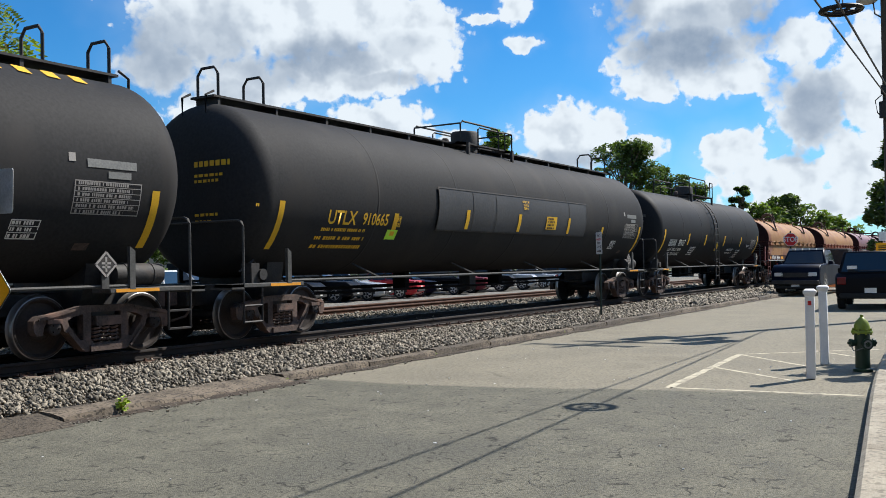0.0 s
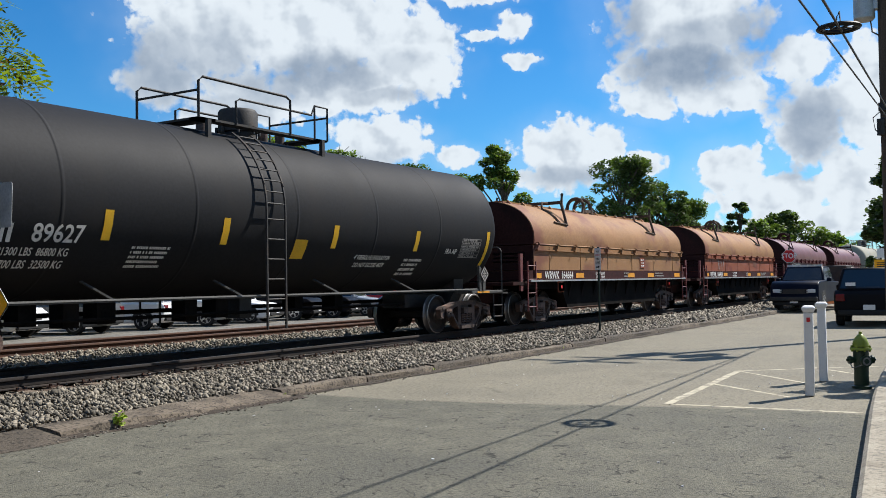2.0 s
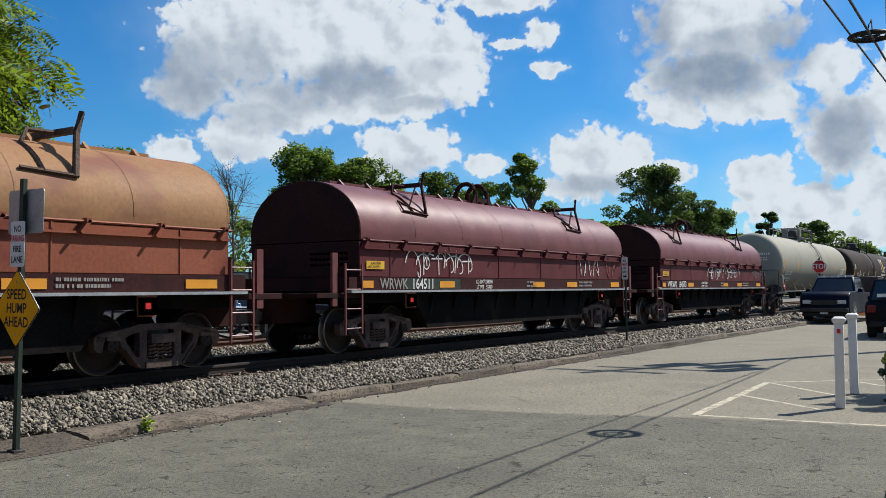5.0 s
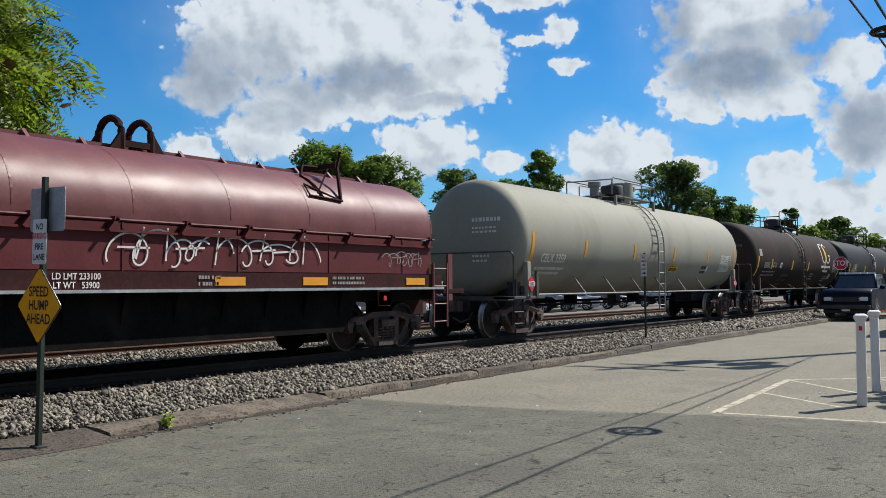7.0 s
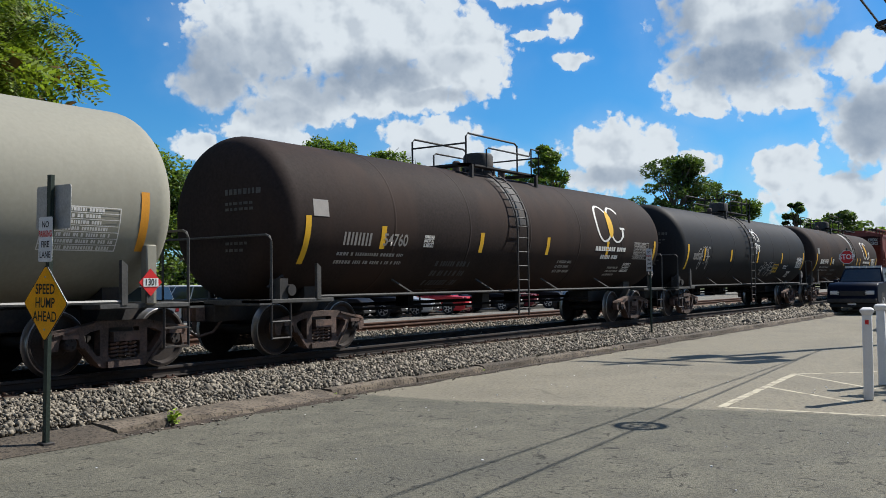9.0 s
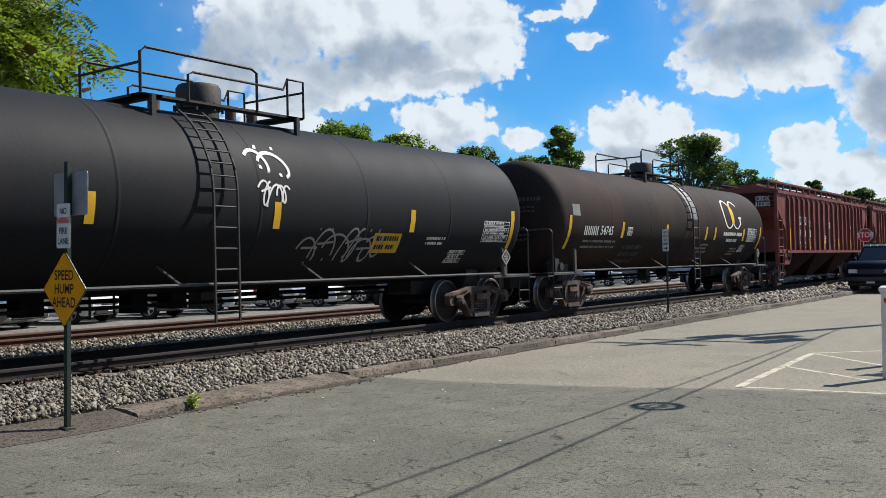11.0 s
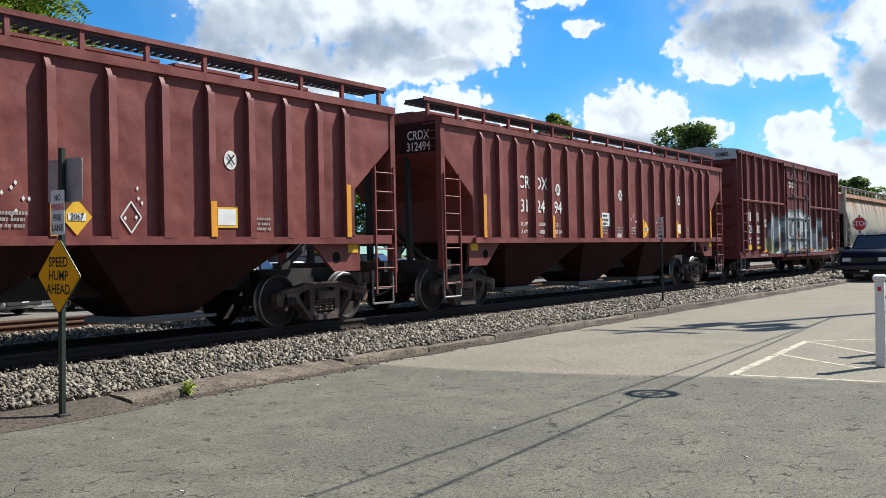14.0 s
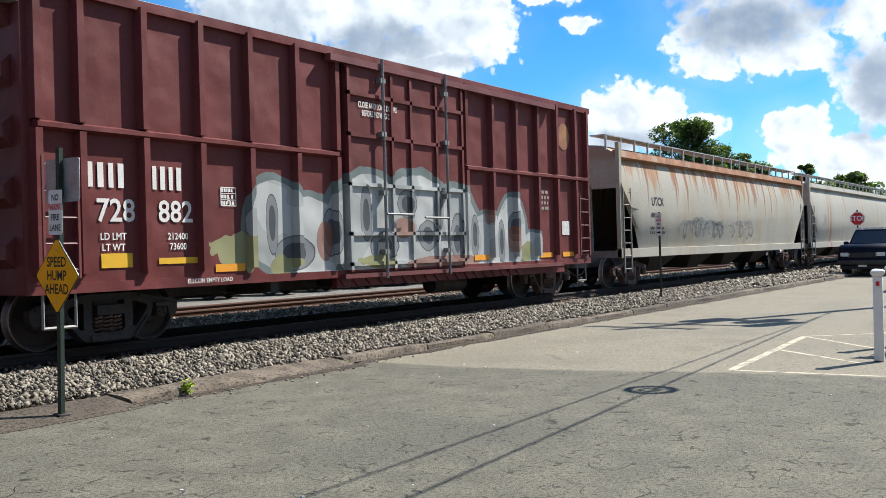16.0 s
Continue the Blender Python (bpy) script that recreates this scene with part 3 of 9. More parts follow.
# ---- ground ----
def build_ground():
    def sheet(name, x0, x1, y0, y1, z, mat, label, nx=1, ny=1, wave=0.0):
        bm = bmesh.new()
        grid = [[bm.verts.new((x0 + (x1 - x0) * i / nx, y0 + (y1 - y0) * j / ny, z + wave * noise.noise((x0 + (x1 - x0) * i / nx * 0.35, y0 + (y1 - y0) * j / ny * 0.35, 0)))) for i in range(nx + 1)] for j in range(ny + 1)]
        for j in range(ny):
            for i in range(nx):
                bm.faces.new((grid[j][i], grid[j][i + 1], grid[j + 1][i + 1], grid[j + 1][i]))
        return tagged(part(name, bm, M[mat]), label, "ground", kind="structure")

    sheet("ground", -1500, 2500, -1500, 2500, -0.13, "grass", "grass and bare earth reaching the horizon")
    # the near asphalt and the paler paving past the joint
    def joint(y):
        return 10.45 + 0.28 * math.sin(y * 0.7) - 0.1 * (y - 4)
    for name, mat, label, z, far in (("road", "asphalt", "grey patched asphalt road with cracks", 0.0, False), ("road_paving", "concrete", "pale worn paving of the street", -0.006, True)):
        bm = bmesh.new()
        ys = [-7 + 15.6 * k / 40 for k in range(41)]
        if far:
            a, b = [bm.verts.new((joint(y) - 0.02, y, z)) for y in ys], [bm.verts.new((160, y, z)) for y in ys]
        else:
            a, b = [bm.verts.new((-40, y, z)) for y in ys], [bm.verts.new((joint(y) + 0.03 * noise.noise((y * 5, 0, 0)), y, z)) for y in ys]
        for k in range(40):
            bm.faces.new((a[k], b[k], b[k + 1], a[k + 1]))
        tagged(part(name, bm, M[mat]), label, "road", kind="structure")
    bm = bmesh.new()
    ys = [-0.2 + 8.3 * k / 60 for k in range(61)]
    a = [bm.verts.new((joint(y) + 0.03 * noise.noise((y * 5, 0, 0)) + 0.012 * noise.noise((y * 9, 3, 0)) + 0.01, y, 0.004)) for y in ys]
    b = [bm.verts.new((v.co.x + 0.012 + 0.014 * abs(noise.noise((v.co.y * 6, 5, 1))), v.co.y, 0.004)) for v in a]
    for k in range(60):
        bm.faces.new((a[k], b[k], b[k + 1], a[k + 1]))
    tagged(part("road_joint", bm, M["letter_black"]), "dark open joint between the two road surfaces", "road joint", kind="structure")
    # walls added out of view; they close off the low sky behind
    for name, x0, x1, y0, y1, z1, label in (("wall_south", -60, 11, -9, -5.5, 8.5, "added dark brick wall, out of view behind the pavement"), ("wall_west", -46, -44, -5.5, 40, 9.0, "added dark brick wall, out of view behind the camera")):
        bm = bmesh.new()
        add_box(bm, x0, x1, y0, y1, -0.05, z1)
        tagged(part(name, bm, M["brick"]), label, "wall", kind="structure")
    sheet("car_park_ground", -30, 170, 20.5, 46, -0.12, "lot", "pale gravelly car park beyond the tracks", 4, 2)
    sheet("far_verge", -60, 300, 18.6, 20.5, -0.1, "dirt", "dusty verge beside the far track", 10, 2)


def ballast_z(y):
    """The stones' height across the two tracks."""
    pts = ((8.6, 0.09), (9.6, 0.11), (10.55, 0.15), (10.9, 0.12), (11.15, 0.09), (11.88, 0.09), (12.2, 0.17), (13.9, 0.17), (14.8, 0.1), (16.0, 0.19), (18.9, 0.19), (19.6, -0.08))
    for (a, za), (b, zb) in zip(pts, pts[1:]):
        if a <= y <= b:
            return za + (zb - za) * (y - a) / (b - a)
    return pts[0][1] if y < pts[0][0] else pts[-1][1]


def build_ballast():
    bm = bmesh.new()
    xs = [-260 + 10 * i for i in range(22)] + [-40 + 0.8 * i for i in range(101)] + [44 + 6 * i for i in range(46)]
    ys = [8.55 + 0.25 * j for j in range(43)]
    grid = [[bm.verts.new((x, y, ballast_z(y) - 0.05 + 0.02 * noise.noise((x * 1.3, y * 1.3, 3)))) for y in ys] for x in xs]
    for i in range(len(xs) - 1):
        for j in range(len(ys) - 1):
            bm.faces.new((grid[i][j], grid[i + 1][j], grid[i + 1][j + 1], grid[i][j + 1]))
    tagged(part("ballast_bed", bm, M["ballast"]), "bed of crushed stone under the tracks, coloured dark for shaded gaps", "ground", kind="structure")
    # the first strip holds the train's shadow in its colour, besides the oil
    for name, mat, y0, y1, z, label in (("trackbed_oily", "oil_shade", 11.84, 13.42, 0.168, "oil-dark stones between the rails with train shade in their colour"), ("trackbed_edge", "rustbed", 10.85, 11.86, 0.078, "rust-stained strip along the near rail"), ("trackbed_rusty", "rustbed", 16.6, 18.4, 0.17, "rust-stained stones between the far rails")):
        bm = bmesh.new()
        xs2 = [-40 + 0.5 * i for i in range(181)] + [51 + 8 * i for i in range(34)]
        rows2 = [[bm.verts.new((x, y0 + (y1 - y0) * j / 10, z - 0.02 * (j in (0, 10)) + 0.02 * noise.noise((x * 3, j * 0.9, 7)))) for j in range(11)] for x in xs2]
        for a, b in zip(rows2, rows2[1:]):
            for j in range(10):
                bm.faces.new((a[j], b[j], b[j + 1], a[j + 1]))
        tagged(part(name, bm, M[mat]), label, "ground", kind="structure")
    # loose stones, crowded where they lie nearest
    rng = np.random.default_rng(5)
    base = 0.72 * np.array([(-1, -1, -1), (1, -1, -1), (1, 1, -1), (-1, 1, -1), (-1, -1, 1), (1, -1, 1), (1, 1, 1), (-1, 1, 1)], float)
    hull = [(0, 3, 2), (0, 2, 1), (4, 5, 6), (4, 6, 7), (0, 1, 5), (0, 5, 4), (1, 2, 6), (1, 6, 5), (2, 3, 7), (2, 7, 6), (3, 0, 4), (3, 4, 7)]
    zones = [(2.5, 18, 8.62, 11.0, 500, 0.0215), (2.5, 18, 11.0, 11.15, 260, 0.022), (2.5, 18, 11.15, 11.8, 90, 0.018), (18, 30, 8.62, 11.05, 280, 0.027), (30, 44, 8.62, 11.05, 105, 0.045), (44, 110, 8.62, 11.1, 24, 0.075), (4, 34, 13.4, 16.4, 190, 0.027), (34, 45, 13.4, 16.2, 50, 0.05), (6, 40, 18.6, 19.4, 70, 0.04), (44, 110, 13.4, 16.0, 10, 0.08)]
    verts, faces, count = [], [], 0
    for x0, x1, y0, y1, dens, size in zones:
        n = int((x1 - x0) * (y1 - y0) * dens)
        px, py = rng.uniform(x0, x1, n), rng.uniform(y0, y1, n)
        keep = rng.random(n) < np.clip((py - 8.45) * 3.0, 0.25, 1)
        px, py = px[keep], py[keep]
        n = len(px)
        pz = np.array([ballast_z(y) for y in py]) + rng.uniform(-0.02, 0.03, n)
        scale = size * rng.lognormal(0, 0.33, (n, 1)) * rng.uniform(0.65, 1.3, (n, 3))
        q = rng.normal(size=(n, 4))
        q /= np.linalg.norm(q, axis=1)[:, None]
        w, a, b, c = q.T
        rot = np.stack([1 - 2 * (b * b + c * c), 2 * (a * b - c * w), 2 * (a * c + b * w), 2 * (a * b + c * w), 1 - 2 * (a * a + c * c), 2 * (b * c - a * w), 2 * (a * c - b * w), 2 * (b * c + a * w), 1 - 2 * (a * a + b * b)], 1).reshape(n, 3, 3)
        shape = base[None] * rng.uniform(0.45, 1.25, (n, 8, 3)) * scale[:, None, :]
        v = np.einsum("nij,nkj->nki", rot, shape) + np.stack([px, py, pz], 1)[:, None, :]
        verts.append(v.reshape(-1, 3))
        faces.append((np.array(hull)[None] + (count + np.arange(n) * 8)[:, None, None]).reshape(-1, 3))
        count += n * 8
    verts, faces = np.concatenate(verts), np.concatenate(faces)
    me = bpy.data.meshes.new("ballast_stones")
    me.vertices.add(len(verts)), me.loops.add(faces.size), me.polygons.add(len(faces))
    me.vertices.foreach_set("co", verts.ravel())
    me.loops.foreach_set("vertex_index", faces.ravel().astype(np.int32))
    me.polygons.foreach_set("loop_start", np.arange(0, faces.size, 3, dtype=np.int32))
    me.update(calc_edges=True)
    me.materials.append(M["stone"])
    tagged(new("ballast_stones", me), "loose angular grey ballast stones beside the rails", "gravel", kind="stuff")


def build_tracks():
    prof = [(-0.07, 0), (0.07, 0), (0.07, 0.012), (0.012, 0.035), (0.012, 0.115), (0.036, 0.125), (0.036, 0.155), (0.03, 0.165), (-0.03, 0.165), (-0.036, 0.155), (-0.036, 0.125), (-0.012, 0.115), (-0.012, 0.035), (-0.07, 0.012)]
    tie = bmesh.new()
    add_box(tie, -0.11, 0.11, -1.5, 1.35, -0.16, 0.0)
    bmesh.ops.bevel(tie, geom=tie.edges[:], offset=0.012, segments=1, affect="EDGES")
    tie_mesh = to_mesh("sleeper", tie)
    plate = bmesh.new()
    add_box(plate, -0.1, 0.1, -0.17, 0.17, 0, 0.018)
    for dx in (-0.06, 0.06):
        for dy in (-0.11, 0.11):
            add_box(plate, dx - 0.015, dx + 0.015, dy - 0.015, dy + 0.015, 0.018, 0.05)
    plate_mesh = to_mesh("tie_plate", plate)
    for no, yc, top in ((1, TRACK_Y, RAIL_Z), (2, 17.5, 0.33)):
        track = thing("railway_track", "rusty steel rails spiked to weathered wooden sleepers", "railway track", (0, yc, top - 0.165), "railway tracks")
        for s in (-1, 1):
            bm = bmesh.new()
            add_prism(bm, [(s * 0.753 + a, b) for a, b in prof], -260, 330, "x")
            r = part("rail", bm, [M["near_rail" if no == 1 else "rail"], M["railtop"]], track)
            for f in r.data.polygons:
                if f.normal.z > 0.9 and f.center.z > 0.15 and no == 1:
                    f.material_index = 1
        n = 110 if no == 1 else 70
        for k in range(n):
            x = -4 + k * 0.54 + random.uniform(-0.03, 0.03)
            t = part("sleeper", tie_mesh, M["sleeper"], track, at=pose(x, random.uniform(-0.04, 0.04), -0.018, 0, 0, random.uniform(-1.2, 1.2)))
            for s in (-1, 1):
                part("tie_plate", plate_mesh, M["rail"], t, at=(0, s * 0.753, 0.0))
        rest = bmesh.new()
        for k in range(n, 520 if no == 1 else 400):
            add_box(rest, -4 + k * 0.54 - 0.11, -4 + k * 0.54 + 0.11, -1.3, 1.3, -0.17, -0.018)
        tagged(part("far_sleepers", rest, M["sleeper"], track), kind="stuff")


def build_kerbs():
    """The stone kerb along the ballast, broken at one place, and the kerb and pavement on the other side."""
    kerb = new("kerb")
    tagged(kerb, "worn stone kerb along the ballast, broken and stained", "kerb", kind="structure")
    stones = []
    for k in range(3):
        rnd = random.Random(k)
        bm = bmesh.new()
        n = 8
        for i in range(n + 1):
            x = -0.94 + 1.88 * i / n
            jig = lambda: rnd.uniform(-0.012, 0.012)
            ring = [(-0.11 + jig(), -0.1), (-0.1 + jig(), 0.1 + jig()), (-0.07, 0.125 + jig()), (0.08, 0.13 + jig()), (0.12, 0.11), (0.12, -0.1)]
            vs = [bm.verts.new((x, a, b)) for a, b in ring]
            if i:
                for j in range(6):
                    bm.faces.new((old[j], old[(j + 1) % 6], vs[(j + 1) % 6], vs[j]))
            else:
                bm.faces.new(vs[::-1])
            old = vs
        bm.faces.new(old)
        stones.append(to_mesh("kerb_stone", bm, 50))
    x = 10.4
    k = 0
    while x < 105:
        part("kerb_stone", stones[k % 3], M["kerb"], kerb, at=pose(x, 8.5 + random.uniform(-0.015, 0.015), random.uniform(-0.035, -0.005), random.uniform(-1.5, 1.5), 0, random.uniform(-0.4, 0.4)))
        x += 1.92
        k += 1
    # crumbled, low length between the break and the sound kerb, then the flat apron at the sign
    rnd = random.Random(8)
    bm = bmesh.new()
    n = 40
    for i in range(n + 1):
        x = 5.95 + 3.5 * i / n
        lift = 0.06 * math.exp(-((x - 6.6) / 0.7) ** 2)
        jig = lambda a: a * noise.noise((x * 4, a * 50, 1.5))
        vs = [bm.verts.new((x + jig(0.03) * (i == 0), yy + jig(0.06), zz)) for yy, zz in ((8.17, -0.03), (8.22, 0.035 + lift + jig(0.02)), (8.42, 0.07 + lift * 0.8 + jig(0.03)), (8.66, 0.1 + jig(0.02)), (8.75, 0.05))]
        if i:
            for j in range(4):
                bm.faces.new((old[j], old[j + 1], vs[j + 1], vs[j]))
        else:
            bm.faces.new(vs)
        old = vs
    part("broken_kerb", bm, M["kerb"], kerb, "crumbled low kerb stained with earth")
    bm = bmesh.new()
    n = 60
    for i in range(n + 1):
        x = -30 + 35.9 * i / n
        vs = [bm.verts.new((x, yy + 0.03 * noise.noise((x * 2, yy, 0)), zz)) for yy, zz in ((7.95, 0.004), (8.2, 0.03), (8.6, 0.085), (8.75, 0.03))]
        if i:
            for j in range(3):
                bm.faces.new((old[j], old[j + 1], vs[j + 1], vs[j]))
        old = vs
    part("kerb_apron", bm, M["kerb"], kerb)
    # opposite kerb, which swings away to the far end, and the pavement behind it
    def edge(x):
        return 0.92 + 0.105 * (x - 6.4) - 0.004 * max(0, x - 10) ** 2
    for name, mat, a, b, z, label in (("kerb_pavement", "pale", 0.0, 0.24, 0.14, "rounded concrete kerb of the pavement"), ("pavement", "dirt", 0.24, 7, 0.135, "brown earthy pavement behind the kerb")):
        bm = bmesh.new()
        for i in range(121):
            x = -12 + 0.4 * i
            e = edge(x)
            ring = [(e, -0.05), (e - 0.015, z - 0.03), (e - 0.05, z), (e - b, z)] if a == 0 else [(e - a, z), (e - b, z)]
            vs = [bm.verts.new((x, yy, zz)) for yy, zz in ring]
            if i:
                for j in range(len(vs) - 1):
                    bm.faces.new((old[j], old[j + 1], vs[j + 1], vs[j]))
            old = vs
        tagged(part(name, bm, M[mat]), label, "kerb" if a == 0 else "pavement", kind="structure")


def build_gutter():
    """Earth and grit gathered in the angle below the kerb."""
    bm = bmesh.new()
    n = 260
    for i in range(n + 1):
        x = 5.6 + 44 * (i / n) ** 1.6
        wide = 0.1 + 0.12 * max(0.0, noise.noise((x * 1.1, 2, 0)) + 0.3) + 0.05 * noise.noise((x * 5, 7, 0))
        near = 8.2 if x < 9.6 else 8.41
        lift = 0.02 + 0.02 * noise.noise((x * 3, 4, 0))
        vs = [bm.verts.new(q) for q in ((x, near - max(0.03, wide), 0.003), (x, near - 0.4 * max(0.03, wide), 0.5 * lift), (x, near + 0.03, lift))]
        if i:
            for j in range(2):
                bm.faces.new((old[j], old[j + 1], vs[j + 1], vs[j]))
        old = vs
    tagged(part("gutter_earth", bm, M["soil"]), "dark earth and grit gathered below the kerb", "earth", kind="stuff")
    rng = random.Random(21)
    bm = bmesh.new()
    for k in range(420):
        x = 5.7 + 20 * rng.random() ** 1.7
        y = (8.2 if x < 9.6 else 8.4) - abs(rng.gauss(0, 0.12))
        r = rng.uniform(0.006, 0.02)
        add_prism(bm, [(x + r * math.cos(a) * rng.uniform(0.6, 1.3), y + r * math.sin(a)) for a in (0, 1.3, 2.5, 3.8, 5.1)], 0.0, rng.uniform(0.006, 0.02), "z")
    tagged(part("gutter_grit", bm, M["stone"]), "loose grit along the gutter", "gravel", kind="stuff")


def build_marks():
    """Painted lines of the bay by the bollards, and fine cracks in the asphalt."""
    lay = thing("road_marking", "worn white painted lines of a no-parking bay", "road marking", (0, 0, 0))
    tagged(lay, kind="structure")
    for p, q, w in (((10.9, 3.62), (15.28, 3.86), 0.11), ((10.95, 3.6), (11.12, 1.48), 0.09), ((15.28, 3.86), (17.1, 1.75), 0.08), ((13.29, 3.72), (12.1, 2.35), 0.07), ((15.2, 3.8), (13.7, 2.4), 0.07), ((16.3, 2.9), (15.2, 1.9), 0.07)):
        bm = bmesh.new()
        d = (Vector(q) - Vector(p))
        nrm = Vector((-d.y, d.x)).normalized() * w / 2
        n = max(2, int(d.length / 0.15))
        rnd = random.Random(int(p[0] * 10))
        a = [bm.verts.new((*(Vector(p) + d * i / n + nrm * rnd.uniform(0.8, 1.1)), -0.0035)) for i in range(n + 1)]
        b = [bm.verts.new((*(Vector(p) + d * i / n - nrm * rnd.uniform(0.8, 1.1)), -0.0035)) for i in range(n + 1)]
        for i in range(n):
            bm.faces.new((a[i], a[i + 1], b[i + 1], b[i]))
        part("painted_line", bm, M["paint"], lay)
    rnd = random.Random(4)
    bm = bmesh.new()
    for k in range(120):
        x, y, a = rnd.uniform(3, 11), rnd.uniform(1.2, 7.8), rnd.choice((0.1, 1.6, 2.9)) + rnd.uniform(-0.5, 0.5)
        w = rnd.uniform(0.001, 0.003)
        for i in range(rnd.randint(2, 7)):
            x2, y2 = x + 0.07 * math.cos(a), y + 0.07 * math.sin(a)
            n = Vector((-(y2 - y), x2 - x)).normalized() * w
            if x2 < 9.6 and y2 < 8:
                bm.faces.new([bm.verts.new((px, py, 0.003)) for px, py in ((x + n.x, y + n.y), (x - n.x, y - n.y), (x2 - n.x, y2 - n.y), (x2 + n.x, y2 + n.y))])
            x, y, a = x2, y2, a + rnd.uniform(-0.7, 0.7)
    tagged(part("road_cracks", bm, M["letter_black"]), "thin dark cracks in the asphalt", "crack", kind="stuff")


build_ground()
build_ballast()
build_tracks()
build_kerbs()
build_gutter()
build_marks()


# ---- the train ----
TRAIN, AXLES, SHARED = [], [], {}
WHEEL_R = 0.457
HEAD = 0.31             # depth of a domed end, of its radius


def shared(name, build):
    if name not in SHARED:
        bm = bmesh.new()
        build(bm)
        SHARED[name] = to_mesh(name, bm)
    return SHARED[name]


def shape_wheelset(bm):
    r = WHEEL_R
    for s in (-1, 1):
        y = s * 0.79
        prof = [(y, 0.1), (y - s * 0.01, 0.17), (y - s * 0.055, 0.21), (y - s * 0.06, r - 0.09), (y - s * 0.012, r - 0.06), (y, r - 0.05), (y, r - 0.016), (y - s * 0.01, r - 0.003), (y - s * 0.09, r), (y - s * 0.12, r + 0.026), (y - s * 0.135, r + 0.02), (y - s * 0.14, r - 0.06), (y - s * 0.09, r - 0.1), (y - s * 0.1, 0.18), (y - s * 0.15, 0.1)]
        add_lathe(bm, prof, "y", (0, 0, 0), 36, [0, 0, 0, 0, 0, 0, 1, 1, 1, 0, 0, 0, 0, 0])
        add_lathe(bm, [(s * 0.94, 0.1), (s * 1.1, 0.1), (s * 1.115, 0.085)], "y", (0, 0, 0), 16)
        for k in range(3):
            a = k * 2.094
            c = (0.055 * math.cos(a), 0, 0.055 * math.sin(a))
            add_lathe(bm, [(s * 1.11, 0.018), (s * 1.14, 0.018)], "y", c, 6)
    add_lathe(bm, [(-0.98, 0.08), (0.98, 0.08)], "y", (0, 0, 0), 12)


def shape_side_frame(bm):
    """One cast side frame with its windows, axle boxes at x = 0.89 either way, z from the axle's height."""
    half = [(0.0, 0.3), (0.42, 0.3), (0.62, 0.25), (0.95, 0.2), (1.12, 0.18), (1.2, 0.12), (1.2, -0.02), (1.15, -0.09), (1.06, -0.09), (1.03, 0.05), (0.98, 0.09), (0.8, 0.09), (0.75, 0.05), (0.72, -0.05), (0.62, -0.11), (0.47, -0.3), (0.36, -0.37), (0.0, -0.37)]
    outline = half + [(-x, z) for x, z in half[-2:0:-1]]
    holes = [[(-0.26, 0.2), (0.26, 0.2), (0.27, -0.2), (0.22, -0.25), (-0.22, -0.25), (-0.27, -0.2)]]
    for s in (-1, 1):
        holes.append([(s * 0.4, 0.18), (s * 0.56, 0.15), (s * 0.66, 0.1), (s * 0.64, 0.03), (s * 0.46, -0.19), (s * 0.4, -0.2)])
    edges = []
    for loop in [outline] + holes:
        vs = [bm.verts.new((x, -0.07, z)) for x, z in loop]
        edges += [bm.edges.new((vs[i - 1], vs[i])) for i in range(len(vs))]
    flat = bmesh.ops.triangle_fill(bm, use_beauty=True, use_dissolve=False, edges=edges)
    faces = [f for f in flat["geom"] if isinstance(f, bmesh.types.BMFace)]
    grown = bmesh.ops.extrude_face_region(bm, geom=faces)
    for v in grown["geom"]:
        if isinstance(v, bmesh.types.BMVert):
            v.co.y = 0.07
    for y0 in (-0.11, 0.07):
        add_box(bm, -0.3, 0.3, y0, y0 + 0.04, -0.37, -0.28)
        for s in (-1, 1):
            add_strut(bm, (s * 1.14, 0.13), (s * 0.5, 0.26), 0.035, y0 + 0.01, y0 + 0.03)
            add_strut(bm, (s * 0.66, -0.06), (s * 0.42, -0.33), 0.035, y0 + 0.01, y0 + 0.03)
    for s in (-1, 1):
        add_box(bm, s * 0.89 - 0.12, s * 0.89 + 0.12, -0.12, 0.12, 0.07, 0.13)
    add_box(bm, -0.22, 0.22, -0.13, 0.13, 0.0, 0.14)


def shape_spring(bm):
    add_tube(bm, [(0.065 * math.cos(k * 0.9), 0.065 * math.sin(k * 0.9), -0.24 + 0.27 * k / 34) for k in range(35)], 0.017, 5)


def shape_bolster(bm):
    add_box(bm, -0.2, 0.2, -1.0, 1.0, 0.0, 0.2)
    add_lathe(bm, [(0.15, 0.3), (0.33, 0.28)], "z", (0, 0, 0), 16)
    for s in (-1, 1):
        add_box(bm, s * 0.42 - 0.05, s * 0.42 + 0.05, -0.85, 0.85, -0.13, -0.03)
        add_box(bm, s * 0.36 - 0.03, s * 0.36 + 0.03, -0.75, -0.6, -0.2, 0.08)


